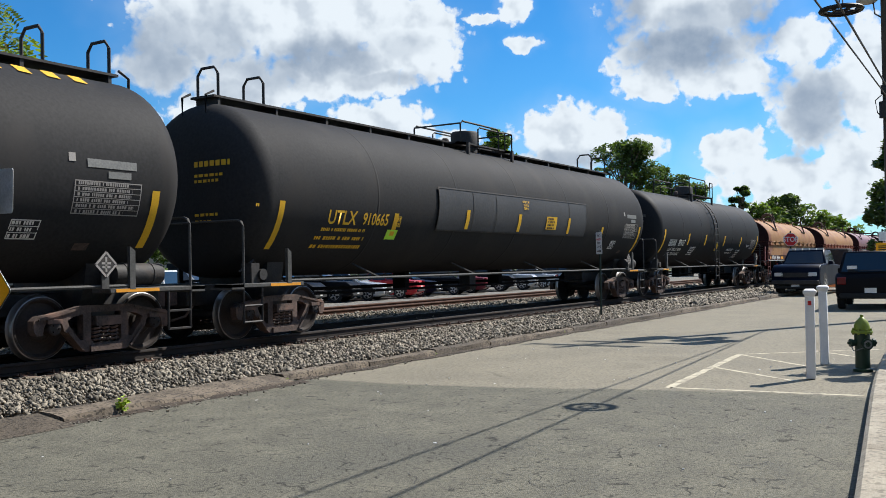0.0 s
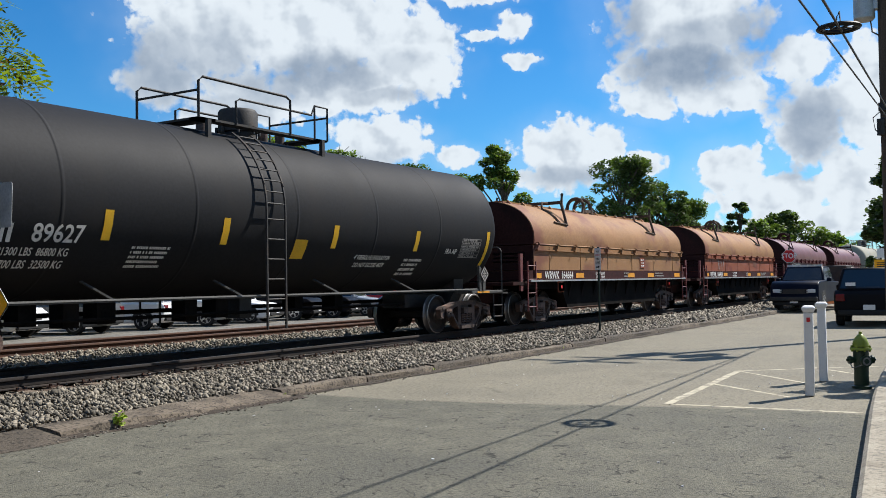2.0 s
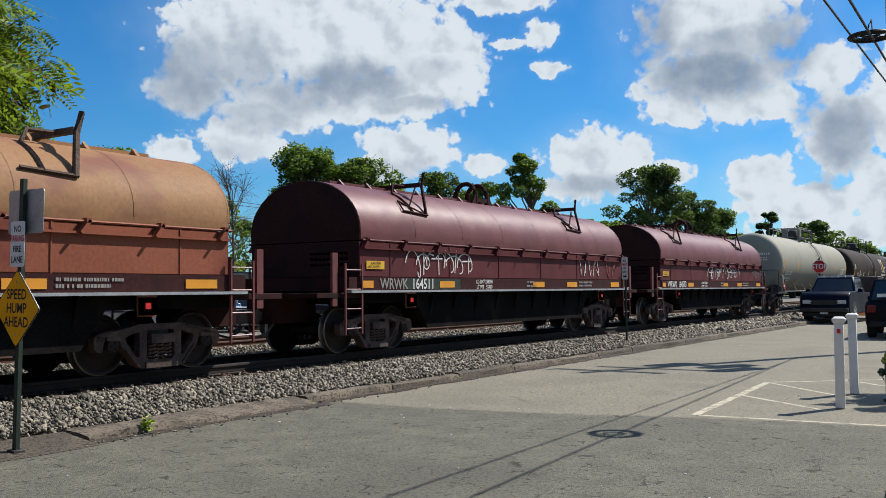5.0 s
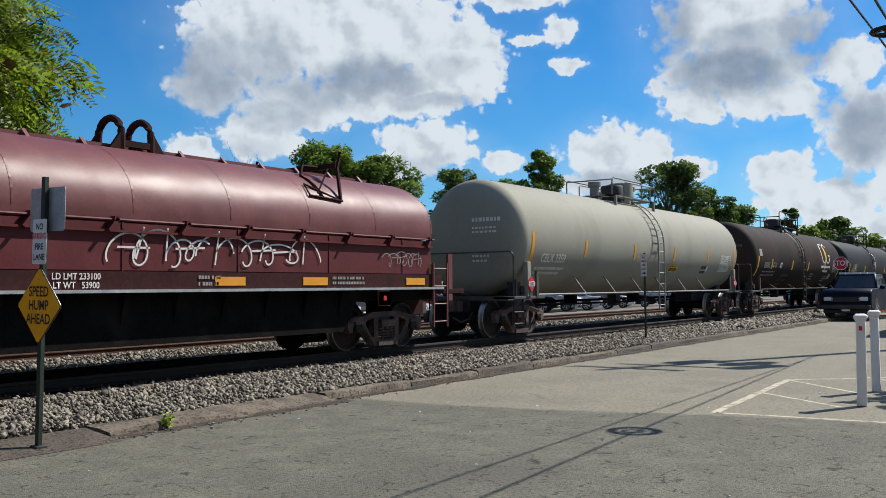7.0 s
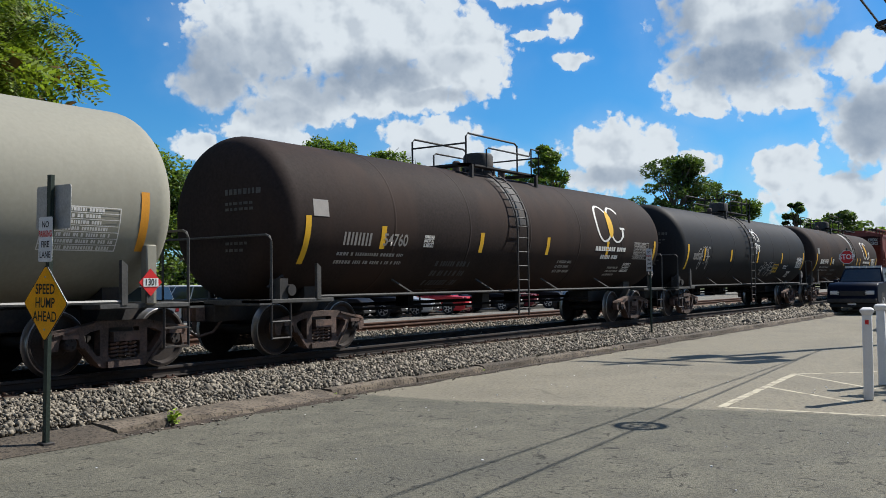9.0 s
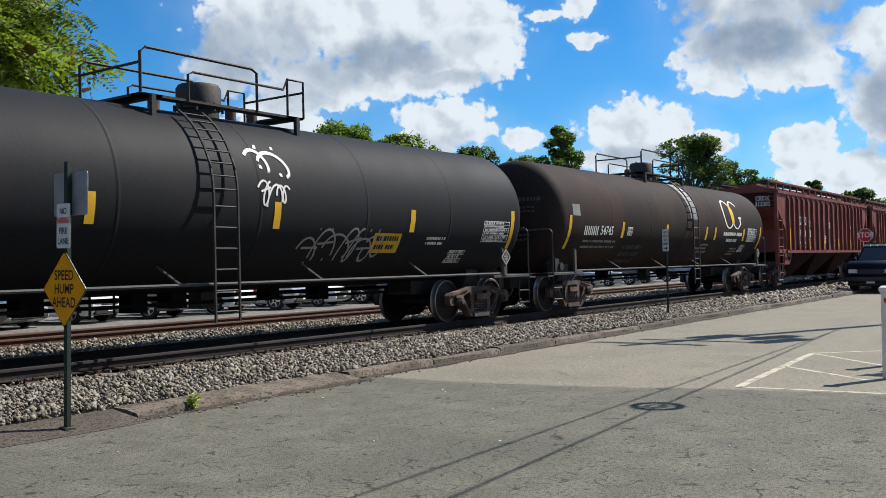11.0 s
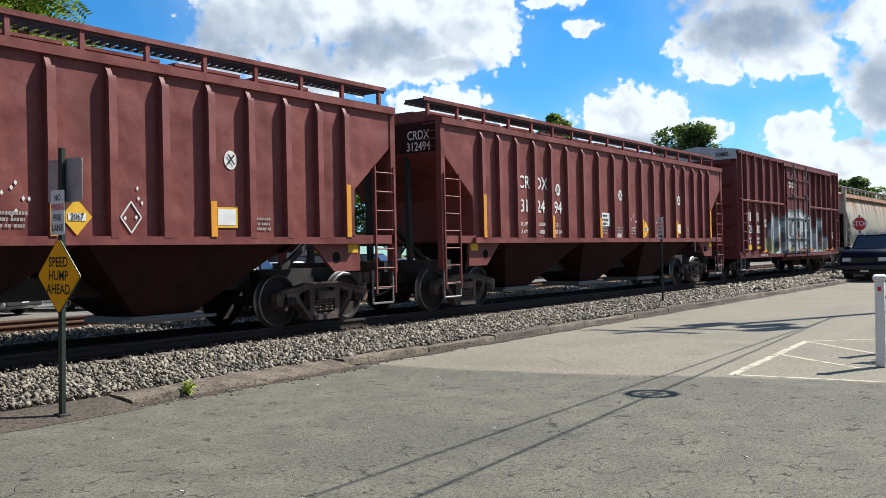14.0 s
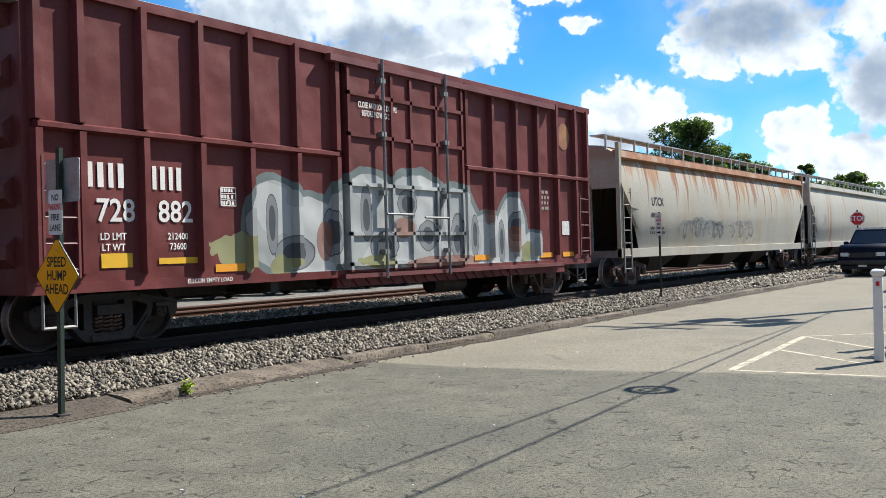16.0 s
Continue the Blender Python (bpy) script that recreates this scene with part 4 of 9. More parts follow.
def bogie(car, x, tone="cast"):
    """A two-axle freight bogie under a wagon."""
    b = part("bogie", shared("bolster", shape_bolster), M["frame"], car, at=(x, 0, WHEEL_R))
    for s in (-1, 1):
        key = "side_frame_" + tone
        f = part("side_frame", shared(key, shape_side_frame), M[tone], b, "cast steel side frame caked in brown dust", at=(0, s * 1.0, 0))
        for dx in (-0.15, 0.0, 0.15):
            part("spring", shared("spring", shape_spring), M["cast"], b, at=(dx, s * 1.03, 0))
    for s in (-1, 1):
        w = part("wheelset", shared("wheelset", shape_wheelset), [M["wheel"], M["tread"]], b, "dark steel wheels with bright rims", at=(s * 0.89, 0, 0))
        AXLES.append((w, s * 0.89, 0, WHEEL_R))
    return b


def shape_coupler(bm):
    add_box(bm, -0.45, 0.05, -0.09, 0.09, 0.68, 0.86)
    add_prism(bm, [(0.0, -0.13), (0.28, -0.15), (0.34, -0.02), (0.2, 0.0), (0.22, 0.13), (0.05, 0.16)], 0.64, 0.9, "z")
    add_tube(bm, [(-0.25, 0.3, 0.7), (0.0, 0.3, 0.45), (0.25, 0.22, 0.38), (0.45, 0.15, 0.5)], 0.025, 6)


def couplers(car, half):
    for s in (-1, 1):
        part("coupler", shared("coupler", shape_coupler), M["cast"], car, at=pose(s * (half - 0.3), 0, 0, 0, 0, 0 if s > 0 else 180))


def ladder(car, x, y, z0, z1, wide=0.42, mat="frame", axis="x", name="ladder", rungs=None):
    bm = bmesh.new()
    n = rungs or max(2, int((z1 - z0) / 0.33))
    for s in (-0.5, 0.5):
        p = (x + s * wide, y) if axis == "x" else (x, y + s * wide)
        add_box(bm, p[0] - 0.017, p[0] + 0.017, p[1] - 0.017, p[1] + 0.017, z0, z1)
    split("ladder_rail", bm, M[mat], car)
    bm = bmesh.new()
    for k in range(n):
        z = z0 + 0.12 + (z1 - z0 - 0.24) * k / max(1, n - 1)
        a, b = ((x - wide / 2, y, z), (x + wide / 2, y, z)) if axis == "x" else ((x, y - wide / 2, z), (x, y + wide / 2, z))
        add_tube(bm, [a, b], 0.013, 5)
    split("ladder_rung", bm, M[mat], car)


def wagon(name, label, category, x):
    car = thing(name, label, category, (x, TRACK_Y, RAIL_Z), "wagons of the freight train")
    TRAIN.append((car, x))
    return car


def tank_skin(r, zc):
    return lambda z: -math.sqrt(max(0.02, r * r - (z - zc) ** 2))


def tank_wagon(label, x, half, r, zc, truck, paint, stripes, stripe_tall=0.45, ladder_x=None, top="short", rail=True, seams=True, dome=False, end_stripe=True, mat_top="frame"):
    """A tank wagon with domed ends, stub sills, walkways and safety appliances. half: half the straight shell."""
    car = wagon("tank_wagon", label, "tank wagon", x)
    skin = tank_skin(r, zc)
    bm = bmesh.new()
    head = [(half + HEAD * r * math.sqrt(1 - q ** 5.6), r * q) for q in (0.998, 0.992, 0.98, 0.965, 0.945, 0.92, 0.88, 0.82, 0.74, 0.62, 0.45, 0.25, 0.02)]
    prof = [(-a, b) for a, b in head[::-1]]
    n = 6
    for k in range(n + 1):
        a = -half + 2 * half * k / n
        prof += [(a - 0.05, r), (a - 0.025, r), (a - 0.018, r + (0.004 if seams else 0)), (a + 0.018, r + (0.004 if seams else 0)), (a + 0.025, r), (a + 0.05, r)] if 0 < k < n else [(a, r)]
    prof += head
    add_lathe(bm, prof, "x", (0, 0, zc), 64)
    part("tank_shell", bm, M[paint], car)
    # stub sills and saddles
    end = half + 0.95
    for s in (-1, 1):
        bm = bmesh.new()
        xs = sorted((s * (truck - 1.6), s * (end - 0.05)))
        add_box(bm, xs[0], xs[1], -0.33, 0.33, 0.62, 0.95)
        part("stub_sill", bm, M["frame"], car, bevel=0.015)
        bm = bmesh.new()
        arc = [(-0.7, 0.72), (-0.85, 0.98)] + [(r * math.sin(a) * 1.005, zc - r * math.cos(a) * 1.005) for a in [(-0.6 + 1.2 * k / 10) for k in range(11)]] + [(0.85, 0.98), (0.7, 0.72)]
        add_prism(bm, arc, s * truck - 0.22, s * truck + 0.22, "x")
        part("saddle", bm, M["frame"], car)
        # end platform with its handrails, steps and brake gear
        bm = bmesh.new()
        px = sorted((s * (half - 0.95), s * (end - 0.05)))
        for yy in (-1, 1):
            add_box(bm, px[0], px[1], *sorted((yy * 1.0, yy * 1.42)), 0.93, 1.0)
        bx = sorted((s * (end - 0.35), s * (end - 0.05)))
        add_box(bm, bx[0], bx[1], -1.42, 1.42, 0.9, 1.0)
        part("end_platform", bm, M["dull"], car, bevel=0.01)
        ex = s * (half + 0.6)
        bm = bmesh.new()
        add_tube(bm, [(ex, -1.4, 0.95), (ex, -1.4, 1.98), (ex, -1.36, 2.06), (ex, -1.28, 2.09), (ex, 1.28, 2.09), (ex, 1.36, 2.06), (ex, 1.4, 1.98), (ex, 1.4, 0.95)], 0.022, 6)
        part("handrail", bm, M["dull"], car, "thin bent steel handrail hoop")
        for yy in (-1, 1):
            y = yy * 1.4
            bm = bmesh.new()
            for xx in (ex, ex - s * 0.45):
                add_tube(bm, [(xx, y, 0.95), (xx, y, 0.32)], 0.02, 5)
            for zz in (0.34, 0.62):
                add_tube(bm, [(ex, y, zz), (ex - s * 0.45, y, zz)], 0.02, 5)
            part("sill_step", bm, M["frame"], car)
            bm = bmesh.new()
            gx = s * (half - 0.55)
            add_prism(bm, [(gx - 0.05, 0.98), (gx + 0.05, 0.98), (gx + 0.05, 1.55), (gx - 0.05, 1.62)], y - 0.03, y + 0.03, "y")
            part("bracket", bm, M["dull"], car)
    # brake gear on one end, with its wheel
    bm = bmesh.new()
    bx = -(half + 0.4)
    add_lathe(bm, [(-1.35, 0.1), (-1.0, 0.1)], "y", (bx + 0.35, 0, 1.15), 14)
    add_box(bm, bx + 0.1, bx + 0.3, -1.3, -1.05, 1.0, 1.35)
    add_tube(bm, [(bx, -1.1, 1.2), (bx + 0.3, -1.15, 1.4), (bx + 0.6, -1.1, 1.1)], 0.025, 5)
    part("brake_valve", bm, M["frame"], car)
    bm = bmesh.new()
    ring = [(end - 0.28, 0.55 + 0.27 * math.cos(a), 1.75 + 0.27 * math.sin(a)) for a in [k * 6.2832 / 20 for k in range(20)]]
    add_tube(bm, ring, 0.018, 5, True)
    for k in range(0, 20, 5):
        add_tube(bm, [ring[k], (end - 0.33, 0.55, 1.75)], 0.012, 4)
    part("brake_wheel", bm, M["frame"], car)
    if rail:
        for yy in (-1, 1):
            bm = bmesh.new()
            add_tube(bm, [(-half + 0.6, yy * 1.38, 1.03), (half - 0.6, yy * 1.38, 1.03)], 0.03, 6)
            m, zz = (6, 1.52) if dome else (4, 1.32)
            for k in range(m):
                xx = (-half + 3.4) + (2 * half - 6.8) * k / (m - 1)
                add_tube(bm, [(xx - 0.65 * (zz - 1.03), yy * math.sqrt(r * r - (zc - zz) ** 2) * 0.99, zz), (xx, yy * 1.38, 1.03)], 0.024, 4)
            part("side_rail", bm, M["dull" if paint != "cream" else "steel"], car)
        bm = bmesh.new()
        add_lathe(bm, [(-0.2, 0.16), (0.2, 0.16)], "z", (0, 0, zc - r - 0.05), 16)
        add_box(bm, -0.16, 0.16, -0.16, 0.16, 0.6, zc - r + 0.05)
        part("outlet_valve", bm, M["frame"], car)
        bm = bmesh.new()
        for xx, w, d in ((-3.2, 0.1, 0.3), (1.5, 0.1, 0.3)) if r > 1.55 or dome or paint == "brown" else ((-4.6, 0.15, 0.34), (-3.85, 0.14, 0.4), (-3.2, 0.18, 0.36), (-1.4, 0.14, 0.4), (-0.65, 0.16, 0.36), (1.5, 0.12, 0.3), (2.8, 0.14, 0.36)):
            add_box(bm, xx - w, xx + w, -0.2, 0.15, 1.0 - d, zc - r + 0.12)
        add_tube(bm, [(-half + 1.5, -0.3, 0.72), (half - 1.5, -0.3, 0.72)], 0.03, 5)
        add_tube(bm, [(-half + 1.5, 0.35, 0.8), (half - 1.5, 0.35, 0.8)], 0.04, 5)
        part("brake_rigging", bm, M["shade_black"], car)
    zt = zc + r
    # manway, valves and platform on the crown
    bm = bmesh.new()
    add_lathe(bm, [(zt - 0.1, 0.34), (zt + 0.1, 0.34), (zt + 0.11, 0.38), (zt + 0.48, 0.38), (zt + 0.54, 0.34), (zt + 0.57, 0.15)], "z", (0, 0, 0), 20)
    for k in range(8):
        a = k * math.pi / 4
        add_lathe(bm, [(zt + 0.06, 0.03), (zt + 0.2, 0.03)], "z", (0.4 * math.cos(a), 0.4 * math.sin(a), 0), 6)
    part("manway", bm, M["frame"], car)
    bm = bmesh.new()
    for xx in (-0.85, 0.8, 1.3):
        add_lathe(bm, [(zt - 0.05, 0.1), (zt + 0.26, 0.1), (zt + 0.3, 0.06)], "z", (xx, 0.1, 0), 12)
    split("valve", bm, M["cast"], car)
    pw, py = (1.75, 0.78) if top != "long" else (1.4, 0.7)
    bm = bmesh.new()
    for yy in (-1, 1):
        add_box(bm, -pw, pw, *sorted((yy * 0.55, yy * py)), zt + 0.06, zt + 0.1)
    for xx in (-pw + 0.2, pw - 0.2):
        add_box(bm, xx - 0.2, xx + 0.2, -py, py, zt + 0.06, zt + 0.1)
        for yy in (-0.8, 0.8):
            add_box(bm, xx - 0.04, xx + 0.04, yy - 0.04, yy + 0.04, zt - 0.45, zt + 0.08)
    part("platform", bm, M[mat_top], car)
    for yy in (-1, 1):
        y = yy * py
        bm = bmesh.new()
        zh = zt + (0.62 if dome or top == "long" else 0.8)
        add_tube(bm, [(-pw, y, zt + 0.08), (-pw, y, zh - 0.08), (-pw + 0.1, y, zh), (0.5, y, zh), (0.62, y, zh - 0.06), (0.62, y, zt + 0.08)], 0.025, 6)
        add_tube(bm, [(-pw + 0.9, y, zt + 0.08), (-pw + 0.9, y, zt + 0.5), (-pw + 1.0, y, zt + 0.55), (pw - 0.5, y, zt + 0.55), (pw - 0.4, y, zh - 0.05), (pw, y, zh - 0.05), (pw, y, zt + 0.08)], 0.022, 6)
        add_tube(bm, [(pw - 0.4, y, zt + 0.08), (pw - 0.4, y, zh - 0.05)], 0.022, 6)
        part("guard_rail", bm, M[mat_top], car)
    for xx in (-pw, pw):
        bm = bmesh.new()
        add_tube(bm, [(xx, -py, zt + 0.56), (xx, py, zt + 0.56)], 0.022, 6)
        part("guard_rail", bm, M[mat_top], car)
    if dome:
        bm = bmesh.new()
        add_lathe(bm, [(zt, 0.33), (zt + 0.2, 0.33), (zt + 0.21, 0.4), (zt + 0.66, 0.4), (zt + 0.68, 0.37), (zt + 0.7, 0.1)], "z", (0.72, 0, 0), 24)
        part("valve_housing", bm, M["cream"], car, "pale cylindrical valve housing")
        for xx, rr, up in ((-1.35, 0.15, 0.55), (1.45, 0.13, 0.62)):
            bm = bmesh.new()
            add_lathe(bm, [(zt - 0.05, rr), (zt + up - 0.15, rr), (zt + up - 0.14, rr + 0.05), (zt + up, rr + 0.05), (zt + up + 0.02, 0.05)], "z", (xx, 0, 0), 16)
            part("relief_valve", bm, M["steel"], car)
    if top == "long":
        bm = bmesh.new()
        add_box(bm, -half - 0.15, half + 0.15, -0.3, 0.3, zt + 0.1, zt + 0.14)
        for k in range(13):
            xx = -half + 2 * half * k / 12
            add_box(bm, xx - 0.03, xx + 0.03, -0.28, 0.28, zt - 0.05, zt + 0.11)
        part("running_board", bm, M["frame"], car)
        for s in (-1, 1):
            for k, xx in enumerate((half + 0.0, half - 1.2)):
                bm = bmesh.new()
                w = 0.26
                add_tube(bm, [(s * xx, -w, zt + 0.1), (s * xx, -w, zt + 0.55), (s * xx, -w + 0.1, zt + 0.68), (s * xx, w - 0.1, zt + 0.68), (s * xx, w, zt + 0.55), (s * xx, w, zt + 0.1)], 0.028, 6)
                part("grab_hoop", bm, M["frame"], car)
            bm = bmesh.new()
            add_tube(bm, [(s * (half + 0.15), -0.3, zt + 0.2), (s * (half + 0.35), -0.3, zt + 0.1), (s * (half + 0.35), -0.3, zt - 0.4)], 0.025, 5)
            add_tube(bm, [(s * (half + 0.15), 0.3, zt + 0.2), (s * (half + 0.35), 0.3, zt + 0.1), (s * (half + 0.35), 0.3, zt - 0.4)], 0.025, 5)
            split("end_grab", bm, M["frame"], car)
    if ladder_x is not None:
        for yy in (-1, 1):
            bm = bmesh.new()
            path = [(yy * (r + 0.12), 0.45), (yy * (r + 0.12), zc)] + [(yy * (r + 0.12) * math.cos(a), zc + (r + 0.12) * math.sin(a)) for a in [k * 0.13 for k in range(1, 9)]]
            for s in (-0.24, 0.24):
                add_tube(bm, [(ladder_x + s, a, b) for a, b in path], 0.024, 5)
            split("ladder_rail", bm, M[mat_top], car)
            bm = bmesh.new()
            for (a0, b0), (a1, b1) in zip(path, path[1:]):
                seg = max(1, int(math.hypot(a1 - a0, b1 - b0) / 0.3))
                for k in range(seg):
                    f = (k + 0.5) / seg
                    add_tube(bm, [(ladder_x - 0.24, a0 + (a1 - a0) * f, b0 + (b1 - b0) * f), (ladder_x + 0.24, a0 + (a1 - a0) * f, b0 + (b1 - b0) * f)], 0.014, 4)
            split("ladder_rung", bm, M[mat_top], car)
    for sx in stripes:
        mark(car, "reflector", sx - 0.075, sx + 0.075, 2.13 - stripe_tall / 2, 2.13 + stripe_tall / 2, M["yellow"], skin, "yellow reflective stripe")
    if end_stripe:
        for s in (-1, 1):
            mark(car, "reflector", s * (half - 0.22) - 0.07, s * (half - 0.22) + 0.07, 1.6, 2.45, M["yellow"], skin, "yellow reflective stripe")
    bogie(car, -truck), bogie(car, truck)
    couplers(car, half + 1.2)
    return car, skin


def placard(car, x, z, y, mat="letter_grey", size=0.2):
    """A diamond hazard placard on its holder by the end."""
    bm = bmesh.new()
    add_prism(bm, [(x - size, z), (x, z - size), (x + size, z), (x, z + size)], y - 0.012, y, "y")
    p = part("placard", bm, M["frame"] if mat == "letter_grey" else M[mat], car)
    if mat == "letter_grey":
        bm = bmesh.new()
        for (a, b), (c, d) in (((-1, 0), (0, -1)), ((0, -1), (1, 0)), ((1, 0), (0, 1)), ((0, 1), (-1, 0)), ((-0.45, 0.1), (0.45, 0.1)), ((-0.4, -0.22), (0.4, -0.22)), ((0, 0.6), (0, -0.6))):
            n = Vector((-(d - b), c - a)).normalized() * 0.016
            k = size * 0.88
            bm.faces.new([bm.verts.new((x + px, y - 0.016, z + pz)) for px, pz in ((a * k + n.x, b * k + n.y), (a * k - n.x, b * k - n.y), (c * k - n.x, d * k - n.y), (c * k + n.x, d * k + n.y))])
        tagged(part("placard_print", bm, M[mat], car), kind="stuff")
    bm = bmesh.new()
    add_box(bm, x - 0.06, x + 0.06, y, y + 0.03, 1.0, z)
    part("placard_holder", bm, M["dull"], car)
    return p


def panel_of_data(car, x0, x1, z0, z1, skin, seed=1, mat="letter_grey", ground=None):
    """A stencilled data panel: an outline with rows of small writing."""
    if ground:
        mark(car, "data_panel", x0, x1, z0, z1, M[ground], skin, off=0.005)
    bm = bmesh.new()
    t = 0.015
    quad(bm, x0, x1, z0, z0 + t, skin), quad(bm, x0, x1, z1 - t, z1, skin), quad(bm, x0, x0 + t, z0, z1, skin), quad(bm, x1 - t, x1, z0, z1, skin)
    n = max(2, int((z1 - z0) / 0.075))
    for k in range(1, n):
        z = z0 + (z1 - z0) * k / n
        quad(bm, x0, x1, z - 0.005, z + 0.005, skin)
    part("data_frame", bm, M[mat], car)
    bars(car, (x0 + x1) / 2, z1 - (z1 - z0) / n / 2, (x1 - x0) * 0.9, n, (z1 - z0) / n, M[mat], skin, seed)


def mark_block(car, x, z, letters, size, mat, skin, pitch=0.88):
    """A maker's mark as plain upright blocks."""
    bm = bmesh.new()
    for k in range(letters):
        u, w = x + k * size * pitch, size * pitch * 0.76
        quad(bm, u, u + w * 0.32, z - size / 2, z + size / 2, skin), quad(bm, u + w * 0.62, u + w, z - size / 2, z + size / 2, skin)
    split("owner_mark", bm, mat, car)


def utlx_wagon(x, readable):
    car, skin = tank_wagon("long black tank wagon with a walkway along its crown", x, 9.35, 1.6, 2.7, 8.6, "black", (-5.55, 5.82), 0.46, top="long", rail=True)
    fixed = set(car.children)
    bm = bmesh.new()
    quad(bm, -4.2, 4.15, 2.05, 3.02, lambda z: skin(z), 0.03)
    bmesh.ops.remove_doubles(bm, verts=bm.verts, dist=0.0005)
    part("jacket_panel", bm, M["patch"], car, "lighter grey sheet panel")
    bm = bmesh.new()
    for xx in (-4.2, -2.65, -1.5, 2.9, 4.15):
        quad(bm, xx - 0.015, xx + 0.015, 2.05, 3.02, skin, 0.04)
    quad(bm, -4.2, 4.15, 2.04, 2.07, skin, 0.04), quad(bm, -4.2, 4.15, 3.0, 3.03, skin, 0.04)
    part("panel_trim", bm, M["frame"], car)
    for sx in (-2.9, -0.22, 2.9):
        mark(car, "reflector", sx - 0.075, sx + 0.075, 2.1, 2.55, M["yellow"], skin, "yellow reflective stripe", 0.045)
    mark(car, "sticker", 1.38, 2.05, 2.2, 2.55, M["yellow"], skin, "yellow warning sticker", 0.045)
    bars(car, 1.71, 2.49, 0.52, 4, 0.085, M["letter_black"], lambda z: skin(z) - 0.045, 31)
    for k, words in enumerate(("WATER CAPY", "262404 LB", "120090 KG")):
        lettering(car, words, 0.09, 2.88 - 0.085 * k, 0.062, M["letter_yellow"], lambda z: skin(z) - 0.04, squeeze=0.75)
    if readable:
        lettering(car, "UTLX", -7.6, 2.2, 0.27, M["letter_yellow"], skin, squeeze=0.95)
        lettering(car, "910665", -6.5, 2.2, 0.24, M["letter_yellow"], skin, squeeze=0.9)
    bars(car, -7.3, 1.98, 1.7, 1, 0.11, M["letter_yellow"], skin, 3)
    bars(car, -7.3, 1.82, 1.9, 2, 0.16, M["letter_yellow"], skin, 4, tall=0.4)
    mark(car, "tag", -6.0, -5.62, 1.82, 2.02, M["green_tag"], skin, "lime green tag")
    panel_of_data(car, -5.86, -5.6, 2.08, 2.3, skin, 6, "letter_yellow")
    panel_of_data(car, 7.45, 8.6, 2.06, 2.53, skin, 7)
    mark(car, "sticker", 7.65, 8.5, 2.72, 2.84, M["steel"], skin)
    mark(car, "sticker", 8.0, 8.4, 2.58, 2.68, M["steel"], skin)
    panel_of_data(car, 6.6, 7.04, 1.7, 1.96, skin, 8, "letter_white")
    mark(car, "sticker", 7.7, 7.95, 1.56, 1.66, M["cast"], skin)
    mark(car, "sticker", 7.35, 7.46, 2.78, 2.9, M["letter_grey"], skin)
    for piece in car.children:
        if piece not in fixed:
            piece.matrix_basis = Matrix.Translation((0.25, 0, 0))
    placard(car, 8.3, 1.35, -1.45)
    if not readable:
        bm = bmesh.new()
        top = lambda a: (-(1.615) * math.cos(a), 2.7 + 1.615 * math.sin(a))
        for k in range(9):
            xx = 4.6 + k * 0.46
            bm.faces.new([bm.verts.new((a, *top(b))) for a, b in ((xx, 1.02), (xx + 0.2, 1.0), (xx + 0.26, 1.2), (xx + 0.06, 1.22))])
        split("crown_mark", bm, M["letter_yellow"], car, "yellow painted block")
    bm = bmesh.new()
    add_lathe(bm, [(8.62, 0.05), (8.66, 0.17), (9.55, 0.17), (9.6, 0.05)], "x", (0, -1.1, 1.2), 20)
    for xx in (8.85, 9.35):
        add_lathe(bm, [(xx, 0.18), (xx + 0.04, 0.18)], "x", (0, -1.1, 1.2), 20)
    part("air_reservoir", bm, M["frame"], car, "dark cylindrical air tank")
    bars(car, -9.75, 2.35, 0.1, 1, 0.1, M["letter_yellow"], skin, 3)
    for s in (-1, 1):
        mark(car, "sill_stencil", s * 8.9 - 0.4, s * 8.9 + 0.4, 0.94, 0.99, M["amber"], lambda z: -1.42)
    end_text(car, 9.35, 1.6, 2.7, "letter_yellow", 5)
    return car


def end_text(car, half, r, zc, mat, seed, number=""):
    """Small writing on the domed end that faces the camera."""
    def bulge(y, z):
        q = min(1.0, ((y * y) + (z - zc) ** 2) / (r * r))
        return -(half + HEAD * r * math.sqrt(1 - q ** 2.8)) - 0.012
    bm = bmesh.new()
    rnd = random.Random(seed)
    for k, (z, tall) in enumerate(((zc + 0.38, 0.1), (zc + 0.2, 0.05), (zc + 0.1, 0.05), (zc - 0.5, 0.05), (zc - 0.62, 0.05))):
        y = -0.15
        while y > -0.95 + 0.1 * k:
            w = rnd.uniform(0.05, 0.11)
            bm.faces.new([bm.verts.new((bulge(a, b), a, b)) for a, b in ((y, z), (y - w, z), (y - w, z + tall), (y, z + tall))])
            y -= w + 0.035
    tagged(part("end_stencil", bm, M["dull" if mat == "letter_grey" else mat], car), kind="stuff")


